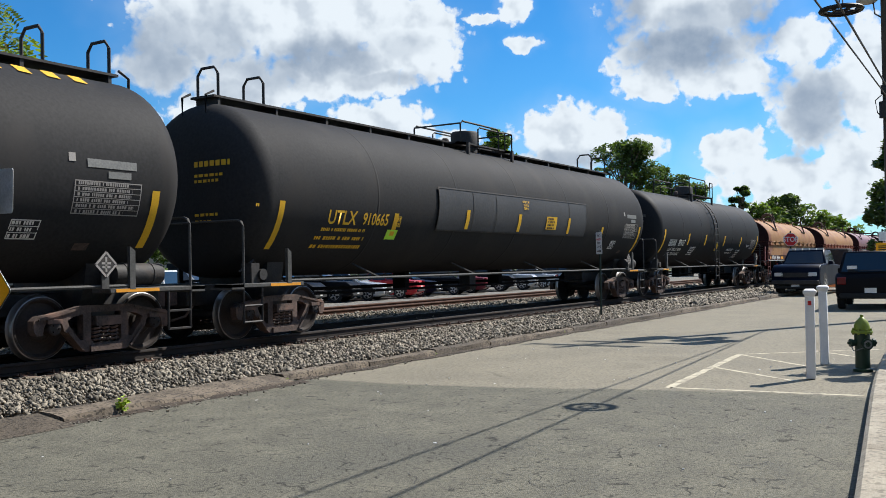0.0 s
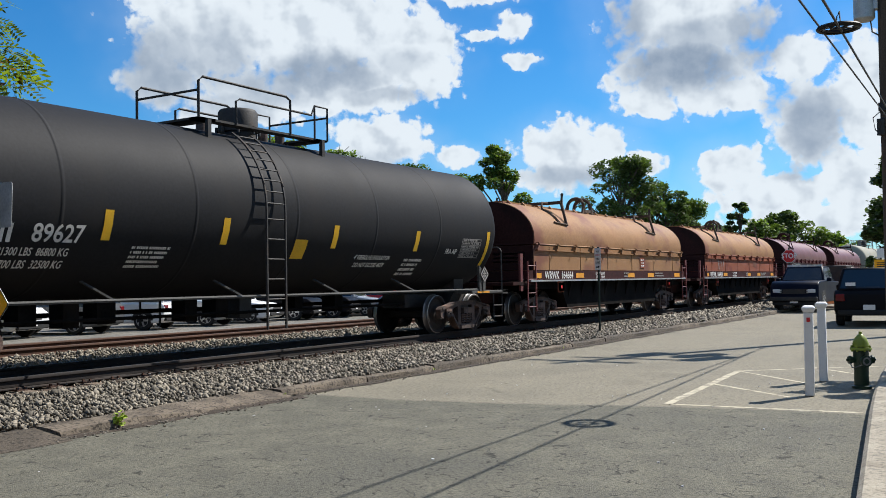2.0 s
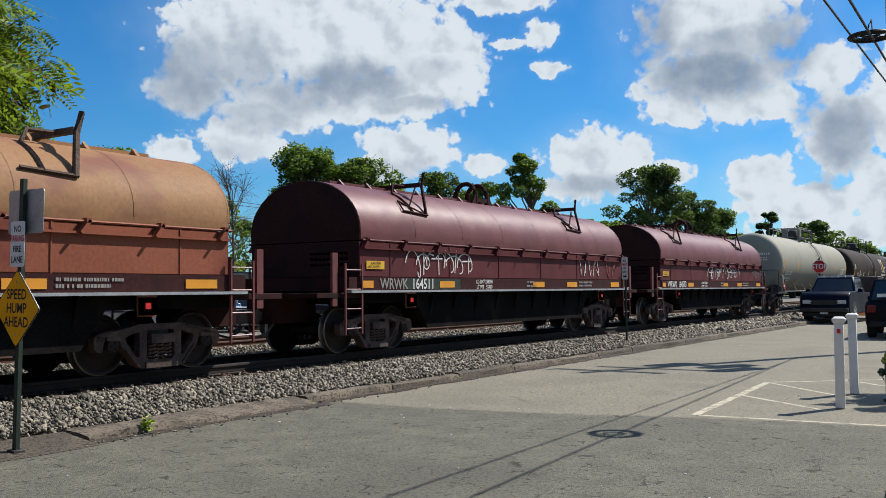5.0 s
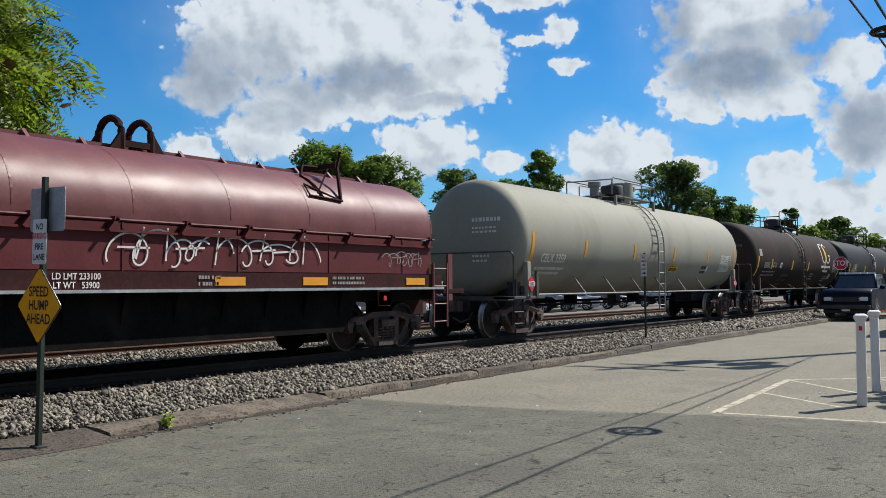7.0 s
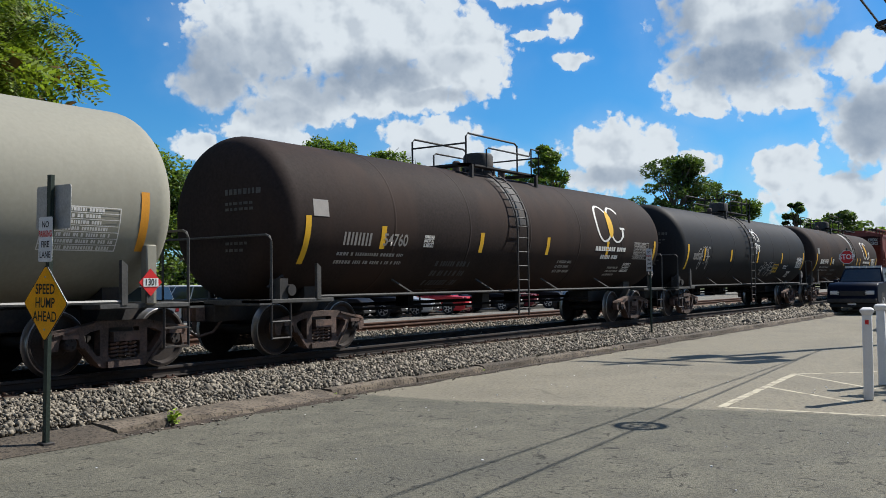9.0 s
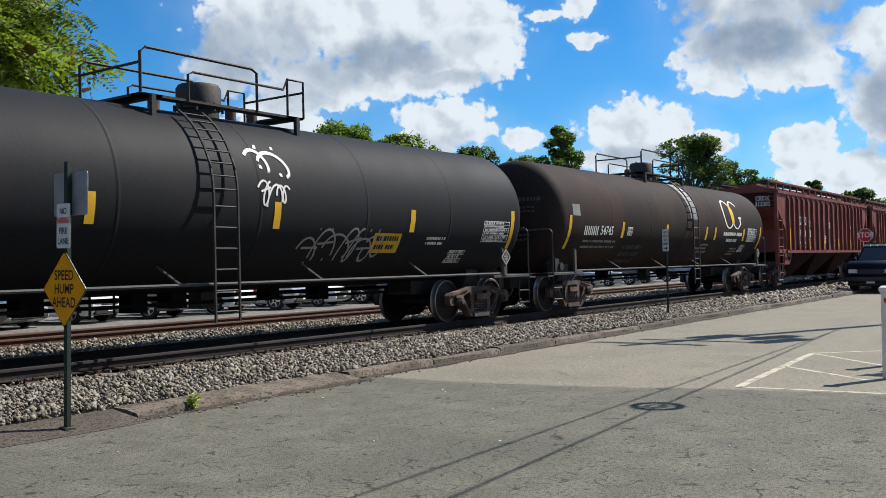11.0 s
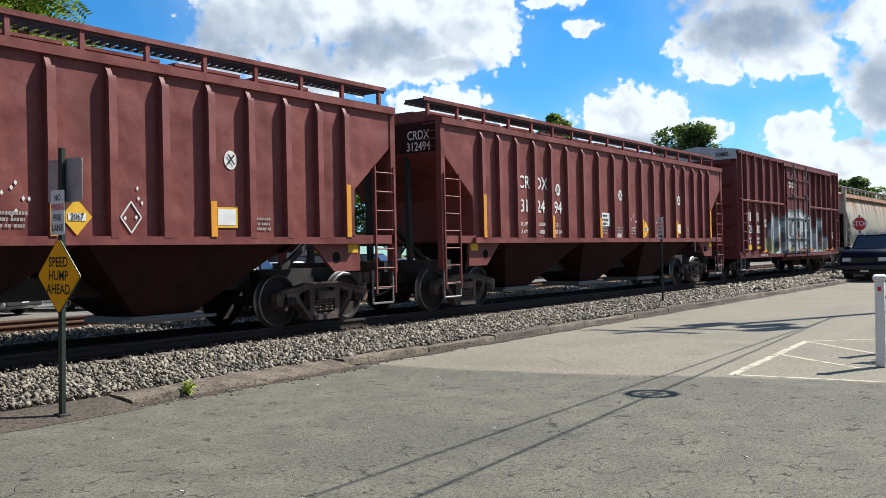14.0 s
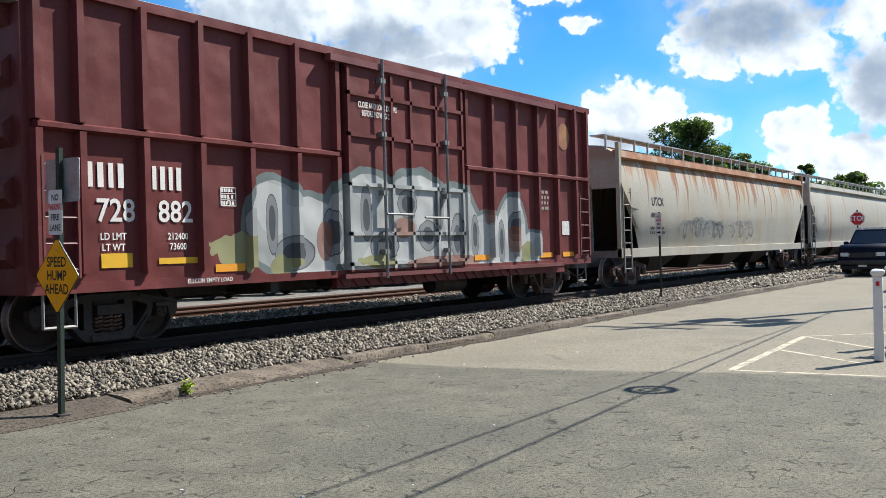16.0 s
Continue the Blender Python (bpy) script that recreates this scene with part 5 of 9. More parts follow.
def gatx_black(x):
    car, skin = tank_wagon("satin black tank wagon with yellow stripes and side ladder", x, 7.4, 1.5, 2.54, 6.75, "black2", (-4.15, -1.79, 1.14, 4.02), 0.44, ladder_x=-0.75)
    mark_block(car, -6.46, 1.97, 4, 0.25, M["letter_white"], skin)
    lettering(car, "89627", -4.93, 1.97, 0.25, M["letter_white"], skin, squeeze=0.95)
    lettering(car, "LD LMT  191300 LBS  86800 KG", -5.5, 1.72, 0.11, M["letter_white"], skin, squeeze=0.8)
    lettering(car, "LT WT    71700 LBS  32500 KG", -5.5, 1.55, 0.11, M["letter_white"], skin, squeeze=0.8)
    bars(car, -3.25, 1.82, 0.75, 5, 0.07, M["letter_white"], skin, 2)
    lettering(car, "4\" FIBERGLASS INSULATION", 2.55, 1.75, 0.09, M["letter_white"], skin, squeeze=0.8)
    lettering(car, "DO NOT EXCEED 450°F", 2.55, 1.6, 0.09, M["letter_white"], skin, squeeze=0.8)
    bars(car, 4.15, 1.72, 0.8, 4, 0.1, M["letter_white"], skin, 9)
    lettering(car, "FRA AIP", 5.55, 1.93, 0.12, M["letter_white"], skin, squeeze=0.9)
    panel_of_data(car, 5.95, 6.85, 1.8, 2.25, skin, 3)
    mark(car, "sticker", 0.0, 0.35, 1.7, 2.05, M["letter_yellow"], skin)
    placard(car, 7.0, 1.4, -1.45)
    end_text(car, 7.4, 1.5, 2.54, "letter_grey", 2)
    for s in (-1, 1):
        mark(car, "sill_stencil", s * 7.0 - 0.3, s * 7.0 + 0.3, 0.94, 0.99, M["amber"], lambda z: -1.42)


def celx_wagon(x):
    car, skin = tank_wagon("pale grey pressure tank wagon, sun-bleached, with side ladder", x, 8.35, 1.5, 2.48, 8.05, "cream", (), ladder_x=0.1, dome=True, seams=False, mat_top="steel", end_stripe=False)
    for s in (-1, 1):
        mark(car, "reflector", s * 8.1 - 0.07, s * 8.1 + 0.07, 1.75, 2.6, M["amber"], skin, "amber reflective stripe")
    for sx in (-5.1, -1.7, 1.65, 5.06):
        mark(car, "reflector", sx - 0.06, sx + 0.06, 2.02, 2.5, M["amber"], skin, "amber reflective stripe")
    mark(car, "notice", 1.42, 2.22, 1.68, 1.92, M["letter_yellow"], skin, "yellow notice sticker with black writing", 0.006)
    bars(car, 1.82, 1.87, 0.7, 2, 0.07, M["letter_black"], lambda z: skin(z) - 0.004, 21)
    bars(car, 1.82, 1.74, 0.72, 1, 0.12, M["letter_black"], lambda z: skin(z) - 0.004, 22)
    for px in (4.6, 4.87):
        mark(car, "label_plate", px, px + 0.25, 1.66, 1.92, M["letter_black"], skin, "black label plate", 0.006)
    mark(car, "label_plate", 5.14, 5.3, 1.74, 1.92, M["letter_white"], skin, "white label plate", 0.006)
    lettering(car, "CELX 3359", -6.9, 1.95, 0.22, M["letter_white"], skin, squeeze=0.95)
    bars(car, -6.9, 1.7, 1.6, 2, 0.12, M["letter_white"], skin, 2)
    panel_of_data(car, 6.5, 7.7, 1.74, 2.34, skin, 3, "letter_white")
    for s in (-1, 1):
        p = placard(car, s * 8.2, 1.3, -1.47, "sign_red", 0.2)
        lettering(car, "1301", s * 8.2, 1.3, 0.1, M["letter_black"], lambda z: -1.486, squeeze=0.8)
        bm = bmesh.new()
        add_box(bm, s * 8.2 - 0.13, s * 8.2 + 0.13, -1.489, -1.487, 1.24, 1.36)
        part("placard_band", bm, M["sign_white"], car)
        bm = bmesh.new()
        add_box(bm, s * 8.25 - 0.09, s * 8.25 + 0.09, -1.45, -1.3, 0.98, 1.85)
        part("shield_bracket", bm, M["cream"], car, bevel=0.02)
    end_text(car, 8.35, 1.5, 2.48, "letter_white", 7)


def shape_ring(bm, cx, cz, ra, rb, wide, skin, start=0.0, stop=6.2832, n=48, off=0.009):
    """A painted oval stroke, thicker at its sides."""
    old = None
    for k in range(n + 1):
        a = start + (stop - start) * k / n
        w = wide * (0.45 + 0.55 * abs(math.cos(a)))
        p = [(cx + (ra + s * w / 2) * math.cos(a), cz + (rb + s * w / 2) * math.sin(a)) for s in (-1, 1)]
        vs = [bm.verts.new((px, skin(pz) - off, pz)) for px, pz in p]
        if old:
            bm.faces.new((old[0], old[1], vs[1], vs[0]))
        old = vs


def oil_wagon(x, number, ladder_x, fresh):
    car, skin = tank_wagon("sooty brown-black tank wagon with a white oval emblem", x, 8.1, 1.5, 2.45, 7.1, "brown", (-5.75, -2.2, 0.92, 4.45) if not fresh else (-4.7, -1.5, 1.98, 2.84, 5.9), 0.44, ladder_x=ladder_x)
    w = M["letter_white"]
    bm = bmesh.new()
    shape_ring(bm, 4.25, 2.85, 0.46, 0.5, 0.1, skin)
    shape_ring(bm, 5.08, 2.85, 0.48, 0.5, 0.095, skin, 0.75, 5.6)
    quad(bm, 5.3, 5.62, 2.72, 2.78, skin), quad(bm, 5.42, 5.54, 2.48, 2.74, skin)
    part("emblem", bm, w, car, "white painted double-oval emblem")
    bm = bmesh.new()
    n = 20
    for k in range(n):
        a, b = [2.46 + 0.78 * i / n for i in (k, k + 1)]
        f = lambda z: 0.17 * math.sqrt(max(0, 1 - ((z - 2.85) / 0.39) ** 2))
        if f(a) + f(b) > 0.01:
            bm.faces.new([bm.verts.new((px, skin(z) - 0.014, z)) for px, z in ((4.66 - f(a), a), (4.66 + f(a), a), (4.66 + f(b), b), (4.66 - f(b), b))])
    bmesh.ops.remove_doubles(bm, verts=bm.verts, dist=0.0005)
    part("emblem_kernel", bm, M["letter_yellow"], car, "yellow painted kernel")
    bm = bmesh.new()
    u = 3.68
    for wide in (0.2, 0.22, 0.15, 0.14, 0.15, 0.12, 0.17, 0.14, 0.17, None, 0.17, 0.13, 0.15, 0.07, 0.17):
        if wide is None:
            u += 0.1
            continue
        quad(bm, u, u + wide * 0.72, 2.08, 2.2, skin)
        u += wide * 0.9
    u = 4.1
    for wide in (0.12, 0.15, 0.07, 0.13, 0.11, 0.12, None, 0.18, 0.07, 0.11, 0.11):
        if wide is None:
            u += 0.08
            continue
        quad(bm, u, u + wide * 0.72, 1.86, 1.97, skin)
        u += wide * 0.9
    split("owner_bar", bm, w, car)
    mark_block(car, -7.05 if fresh else -6.9, 2.08, 4, 0.24, w if fresh else M["letter_grey"], skin)
    lettering(car, number, -5.72 if fresh else -5.35, 2.08, 0.24, w if fresh else M["letter_grey"], skin, squeeze=0.95)
    bars(car, -5.9, 1.8, 2.2, 2, 0.15, M["letter_grey"], skin, 5, tall=0.4)
    panel_of_data(car, -4.4, -4.06, 1.98, 2.22, skin, 6, "letter_white")
    panel_of_data(car, 6.3, 7.4, 1.88, 2.38, skin, 7, "letter_white" if fresh else "letter_grey")
    panel_of_data(car, 5.85, 6.4, 1.5, 1.76, skin, 8, "letter_white")
    bars(car, 2.1, 1.75, 0.9, 3, 0.12, M["letter_grey"], skin, 11)
    bars(car, 5.3, 1.62, 0.9, 3, 0.1, M["letter_grey"], skin, 12)
    mark(car, "sticker", -7.75, -7.35, 2.45, 2.75, M["letter_grey"] if not fresh else M["steel"], skin)
    bars(car, -3.0 if not fresh else -3.6, 1.65, 1.5, 4, 0.2, M["patch"], skin, 17)
    placard(car, 7.6, 1.45, -1.45)
    end_text(car, 8.1, 1.5, 2.45, "letter_grey", 3)
    # dark spill down the crown at the manway
    bm = bmesh.new()
    quad(bm, ladder_x - 0.1, ladder_x + 0.55, 2.6, 3.8, skin, 0.006, 14)
    bmesh.ops.remove_doubles(bm, verts=bm.verts, dist=0.0005)
    part("spill_stain", bm, M["steel"] if fresh else M["frame"], car, "shiny spill stain under the manway")


def scrawl(car, x0, x1, z0, z1, skin, seed, mat, letters=6, wide=0.028, loops=True, name="graffiti"):
    """Sprayed strokes without words: looping or jagged lines."""
    rnd, bm = random.Random(seed), bmesh.new()
    step = (x1 - x0) / letters
    for k in range(letters):
        cx, cz = x0 + step * (k + 0.5), (z0 + z1) / 2
        if loops:
            # one running hand: a stroke that loops forward, with an upright or a cross bar now and then
            n, ra, rb = 22, step * rnd.uniform(0.3, 0.6), (z1 - z0) / 2 * rnd.uniform(0.55, 1.0)
            lean, ph, mid = rnd.uniform(-0.15, 0.3), rnd.uniform(-1.2, 0.6), cz + (z1 - z0) * rnd.uniform(-0.1, 0.1)
            turns = rnd.choice((4.6, 5.6, 7.2, 9.0))
            lines = [[(cx + step * (i / n - 0.5) - ra * math.cos(ph + turns * i / n) + lean * rb * math.sin(ph + turns * i / n), mid + rb * math.sin(ph + turns * i / n)) for i in range(n + 1)]]
            if rnd.random() < 0.6:
                a = cx + step * rnd.uniform(-0.4, 0.4)
                lines.append([(a, z0 + (z1 - z0) * rnd.uniform(0, 0.3)), (a + step * rnd.uniform(-0.1, 0.35), z1)])
            if rnd.random() < 0.35:
                lines.append([(cx - step * 0.5, mid + rb * 0.1), (cx + step * 0.6, mid + rb * rnd.uniform(0.1, 0.5))])
        else:
            lines = [[(cx + step * rnd.uniform(-0.5, 0.5), rnd.uniform(z0, z1)) for i in range(rnd.randint(3, 4))]]
            lines[0][0] = (cx - step * 0.3, z0 if k % 2 else z1)
            lines[0][1] = (cx + step * 0.1, z1 if k % 2 else z0)
        for line in lines:
            for (a, b), (c, d) in zip(line, line[1:]):
                n = Vector((-(d - b), c - a))
                if n.length < 1e-4:
                    continue
                n = n.normalized() * wide / 2
                bm.faces.new([bm.verts.new((px, skin(pz) - 0.01, pz)) for px, pz in ((a + n.x, b + n.y), (a - n.x, b - n.y), (c - n.x, d - n.y), (c + n.x, d + n.y))])
    return tagged(part(name, bm, mat, car, "sprayed line graffiti"), kind="stuff")


def coil_wagon(x, number, hood, lower, label, seed, caution=True):
    """A coil wagon with a rounded hood over a deep trough."""
    car = wagon("coil_wagon", label, "coil wagon", x)
    half = 6.5
    # hood: half-round with a lip, stiffening seams
    sect = [(-1.46, 2.22), (-1.47, 2.35)]
    sect += [(-1.47 * math.cos(a), 2.42 + 1.05 * math.sin(a)) for a in [k * math.pi / 24 for k in range(25)]]
    sect += [(1.47, 2.35), (1.46, 2.22)]
    bm = bmesh.new()
    add_prism(bm, sect, -half, half, "x")
    part("hood", bm, M[hood], car, bevel=0.02)
    # end sheets darker than the hood: the shade of the end faces, as colour
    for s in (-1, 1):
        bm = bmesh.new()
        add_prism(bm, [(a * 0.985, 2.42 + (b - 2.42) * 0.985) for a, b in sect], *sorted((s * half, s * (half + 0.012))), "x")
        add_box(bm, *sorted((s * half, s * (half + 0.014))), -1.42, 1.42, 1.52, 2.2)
        part("end_sheet", bm, M["bay"], car, "dark end sheet, its shade put into the colour")
    for k in range(8):
        ribs = bmesh.new()
        xx = -half + 0.02 + (2 * half - 0.04) * k / 7
        ring = [(a * 1.003, 2.42 + (b - 2.42) * 1.003) for a, b in sect[1:-1]]
        for (a0, b0), (a1, b1) in zip(ring, ring[1:]):
            ribs.faces.new([ribs.verts.new(p) for p in ((xx - 0.016, a0, b0), (xx + 0.016, a0, b0), (xx + 0.016, a1, b1), (xx - 0.016, a1, b1))])
        part("hood_seam", ribs, M[hood], car)
    # lower hood wall
    skin = lambda z: -1.45
    bm = bmesh.new()
    add_box(bm, -half, half, -1.44, 1.44, 1.5, 2.2)
    part("hood_wall", bm, M[lower], car, bevel=0.015)
    bm = bmesh.new()
    for k in range(6):
        xx = -half + 1.0 + (2 * half - 2.0) * k / 5
        add_box(bm, xx - 0.012, xx + 0.012, -1.452, -1.44, 1.5, 2.2)
    split("wall_seam", bm, M[lower], car)
    bm = bmesh.new()
    for yy in (-1, 1):
        add_tube(bm, [(-half, yy * 1.52, 2.22), (half, yy * 1.52, 2.22)], 0.022, 6)
        add_box(bm, -half, half, *sorted((yy * 1.44, yy * 1.5)), 2.05, 2.085)
        for k in range(11):
            xx = -half + 0.15 + (2 * half - 0.3) * k / 10
            add_strut(bm, (xx - 0.12, 2.06), (xx + 0.02, 2.24), 0.05, *sorted((yy * 1.46, yy * 1.56)))
            add_box(bm, xx - 0.04, xx + 0.04, *sorted((yy * 1.46, yy * 1.56)), 2.2, 2.27)
    part("lock_bar", bm, M[lower], car)
    # side sill with its pale flange, and the fish-belly trough
    bm = bmesh.new()
    add_box(bm, -half - 0.35, half + 0.35, -1.47, 1.47, 1.24, 1.5)
    part("side_sill", bm, M["sill"], car)
    bm = bmesh.new()
    for yy in (-1, 1):
        add_box(bm, -half - 0.35, half + 0.35, *sorted((yy * 1.42, yy * 1.53)), 1.195, 1.24)
    part("sill_flange", bm, M["galv"], car, "bare pale steel flange")
    # trough and gussets black: the shade under the sill is in the colour
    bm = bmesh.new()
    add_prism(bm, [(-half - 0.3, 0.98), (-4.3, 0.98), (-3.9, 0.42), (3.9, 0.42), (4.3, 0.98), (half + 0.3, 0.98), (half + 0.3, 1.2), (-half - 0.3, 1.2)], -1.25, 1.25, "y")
    part("trough", bm, M["shade_black"], car)
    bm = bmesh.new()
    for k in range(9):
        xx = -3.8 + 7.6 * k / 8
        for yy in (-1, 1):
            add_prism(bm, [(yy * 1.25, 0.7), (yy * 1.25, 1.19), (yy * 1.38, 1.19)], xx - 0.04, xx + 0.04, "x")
    split("gusset", bm, M["shade_black"], car)
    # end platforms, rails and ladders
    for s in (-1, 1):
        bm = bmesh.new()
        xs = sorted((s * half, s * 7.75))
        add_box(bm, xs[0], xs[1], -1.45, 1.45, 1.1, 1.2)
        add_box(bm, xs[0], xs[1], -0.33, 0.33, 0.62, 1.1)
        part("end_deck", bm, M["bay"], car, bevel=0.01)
        for yy in (-1, 1):
            ladder(car, s * 6.75, yy * 1.5, 0.4, 1.75, 0.5, "maroon", rungs=4)
            bm = bmesh.new()
            add_box(bm, *sorted((s * 7.15, s * 7.3)), *sorted((yy * 1.38, yy * 1.44)), 0.95, 1.95)
            part("corner_post", bm, M["maroon"], car)
            mark(car, "placard_board", s * 4.85 - 0.17, s * 4.85 + 0.17, 0.9, 1.16, M["letter_white"] if yy < 0 else M["steel"], lambda z: -1.5, "small white board with a red square")
        bm = bmesh.new()
        add_box(bm, s * 4.85 - 0.17, s * 4.85 + 0.17, -1.49, -1.46, 0.88, 1.2)
        part("board_holder", bm, M["tanred"], car)
        mark(car, "board_spot", s * 4.85 - 0.05, s * 4.85 + 0.05, 0.99, 1.08, M["sign_red"], lambda z: -1.505)
        bm = bmesh.new()
        n = 9
        for k in range(3):
            for j in range(n):
                y = -0.2 - j * 0.11
                z = 1.95 - k * 0.11
                bm.faces.new([bm.verts.new((-half - 0.02, a, b)) for a, b in ((y, z), (y - 0.08, z), (y - 0.08, z + 0.05), (y, z + 0.05))])
        tagged(part("end_stencil", bm, M["letter_grey"], car), kind="stuff")
    bm = bmesh.new()
    ring = [(6.9, 0.6 + 0.28 * math.cos(a), 1.75 + 0.28 * math.sin(a)) for a in [k * 6.2832 / 20 for k in range(20)]]
    add_tube(bm, ring, 0.018, 5, True)
    add_box(bm, 6.55, 6.9, 0.5, 0.7, 1.2, 1.75)
    part("brake_wheel", bm, M["frame"], car)
    # lifting frame on the crown and the four stacking brackets
    zt = 3.47
    bm = bmesh.new()
    add_box(bm, -half + 0.6, half - 0.6, -0.2, 0.2, zt - 0.03, zt + 0.05)
    for k in range(13):
        xx = -half + 0.9 + (2 * half - 1.8) * k / 12
        for yy in (-1, 1):
            add_prism(bm, [(yy * 0.2, zt - 0.04), (yy * 0.34, zt - 0.04), (yy * 0.2, zt + 0.1)], xx - 0.03, xx + 0.03, "x")
    part("crown_strip", bm, M[hood], car)
    bm = bmesh.new()
    for xx in (-0.28, 0.28):
        arch = [(xx, 0.3 * math.cos(a), zt + 0.2 + 0.3 * math.sin(a)) for a in [math.pi * k / 10 for k in range(11)]]
        arch = [(xx, 0.3, zt - 0.1)] + arch + [(xx, -0.3, zt - 0.1)]
        add_tube(bm, arch, 0.06, 8)
        for yy in (-1, 1):
            add_prism(bm, [(xx - 0.06, zt - 0.12), (xx + 0.3 * (1 if xx > 0 else -1), zt - 0.12), (xx, zt + 0.3)], yy * 0.28, yy * 0.34, "y")
    for yy in (-1, 1):
        add_box(bm, -0.28, 0.28, *sorted((yy * 0.27, yy * 0.34)), zt + 0.02, zt + 0.12)
    part("lifting_eye", bm, M["bay"] if hood != "tan" else M["rustbed"], car, "arched lifting frame")
    steel, thick = (M["bay"], 0.036) if hood != "tan" else (M["rustbed"], 0.05)
    on_hood = lambda z: 1.47 * math.cos(math.asin(min(1, max(0, (z - 2.42) / 1.05)))) + 0.03
    for cx in (-4.1, 3.7):
        beam = bmesh.new()
        add_box(beam, cx + 0.14, cx + 0.24, -1.12, 1.12, zt + 0.03, zt + 0.12)
        rack = part("stacking_bracket", beam, steel, car, "steel stacking bracket across the hood")
        for yy in (-1, 1):
            bm = bmesh.new()
            f = lambda z: yy * on_hood(z)
            add_tube(bm, [(cx + 0.02, f(2.86), 2.84), (cx + 0.2, yy * 1.12, 3.5), (cx + 0.3, yy * 1.1, 3.82)], thick, 4)
            add_tube(bm, [(cx - 0.8, f(2.9), 2.9), (cx + 0.06, f(2.84), 2.85)], thick * 0.6, 4)
            add_tube(bm, [(cx - 0.45, f(z), z) for z in (2.88, 3.05, 3.2, 3.32)] + [(cx - 0.3, yy * 0.7, zt + 0.06), (cx + 0.18, yy * 0.7, zt + 0.07)], thick * 0.75, 4)
            if hood != "tan":
                add_tube(bm, [(cx - 0.8, f(2.9), 2.92), (cx - 0.75, f(3.1), 3.12), (cx + 0.05, f(2.9), 2.86)], 0.02, 4)
                add_tube(bm, [(cx - 0.5, f(3.0), 2.95), (cx - 0.1, yy * 1.15, 3.45)], 0.02, 4)
            split("bracket_arm", bm, steel, rack)
    # paint work on the sill
    dark = lambda z: -1.474
    for sx, wide in ((-6.3, 0.19), (-3.45, 0.3), (0.9, 0.32), (2.9, 0.32), (5.9, 0.32)):
        mark(car, "reflector", sx - wide, sx + wide, 1.29, 1.43, M["amber"], dark, "amber reflective stripe")
    lettering(car, "WRWK", -5.42, 1.36, 0.215, M["letter_white"] if seed != 3 else M["letter_grey"], dark, squeeze=0.95)
    lettering(car, number, -4.38, 1.36, 0.215, M["letter_white"], dark, squeeze=0.95)
    lettering(car, "LD LMT 233100", -1.85, 1.42, 0.09, M["letter_white"], dark, squeeze=0.9)
    lettering(car, "LT WT   53900", -1.85, 1.3, 0.09, M["letter_white"], dark, squeeze=0.9)
    bars(car, 3.9, 1.42, 1.1, 2, 0.09, M["letter_grey"], dark, seed)
    bars(car, 0.5, 1.42, 0.5, 2, 0.1, M["letter_grey"], dark, seed + 1)
    if caution:
        mark(car, "sticker", -6.3, -5.72, 1.66, 1.82, M["letter_yellow"], skin, "yellow caution sticker")
        lettering(car, "CAUTION", -6.01, 1.775, 0.055, M["letter_black"], lambda z: -1.46, squeeze=0.9)
        bars(car, -6.01, 1.71, 0.48, 1, 0.05, M["letter_black"], lambda z: -1.46, 3)
    bogie(car, -5.45), bogie(car, 5.45)
    couplers(car, 8.15)
    return car, skin


def coil_wagons():
    car, skin = coil_wagon(-53.82, "164664", "tan", "tan", "tan-orange coil wagon with a faded rounded hood", 1, False)
    mark(car, "sticker", 1.9, 2.35, 1.6, 1.95, M["tanred"], skin)
    bars(car, 2.12, 1.88, 0.36, 3, 0.1, M["letter_white"], lambda z: -1.46, 4)
    car, skin = coil_wagon(-37.41, "164468", "tan", "tanred", "coil wagon with a tan hood over faded red sides", 2, False)
    mark(car, "sticker", 1.9, 2.5, 1.75, 1.95, M["tan"], skin)
    scrawl(car, -4.6, -3.6, 1.6, 2.0, skin, 5, M["letter_grey"], 4, 0.03, False)
    car, skin = coil_wagon(-21.0, "164511", "maroon", "deep", "maroon coil wagon with white looping graffiti", 3)
    scrawl(car, -4.85, -2.45, 1.55, 2.12, skin, 8, M["letter_white"], 6, 0.03)
    scrawl(car, 3.4, 4.9, 1.6, 2.08, skin, 9, M["letter_white"], 5, 0.025, False)
    scrawl(car, 5.2, 6.1, 1.6, 2.05, skin, 10, M["tanred"], 2, 0.03, False)
    bm = bmesh.new()
    add_box(bm, -5.1, -2.9, -1.4745, -1.4735, 1.26, 1.48)
    part("number_patch", bm, M["post"], car, "dark repainted number patch")
    car, skin = coil_wagon(-4.55, "164573", "maroon", "deep", "maroon coil wagon with jagged grey chalk graffiti", 4)
    scrawl(car, -1.2, 2.9, 1.6, 2.15, skin, 12, M["letter_white"], 8, 0.03)
    scrawl(car, 4.9, 6.1, 1.65, 1.95, skin, 13, M["letter_grey"], 5, 0.014)


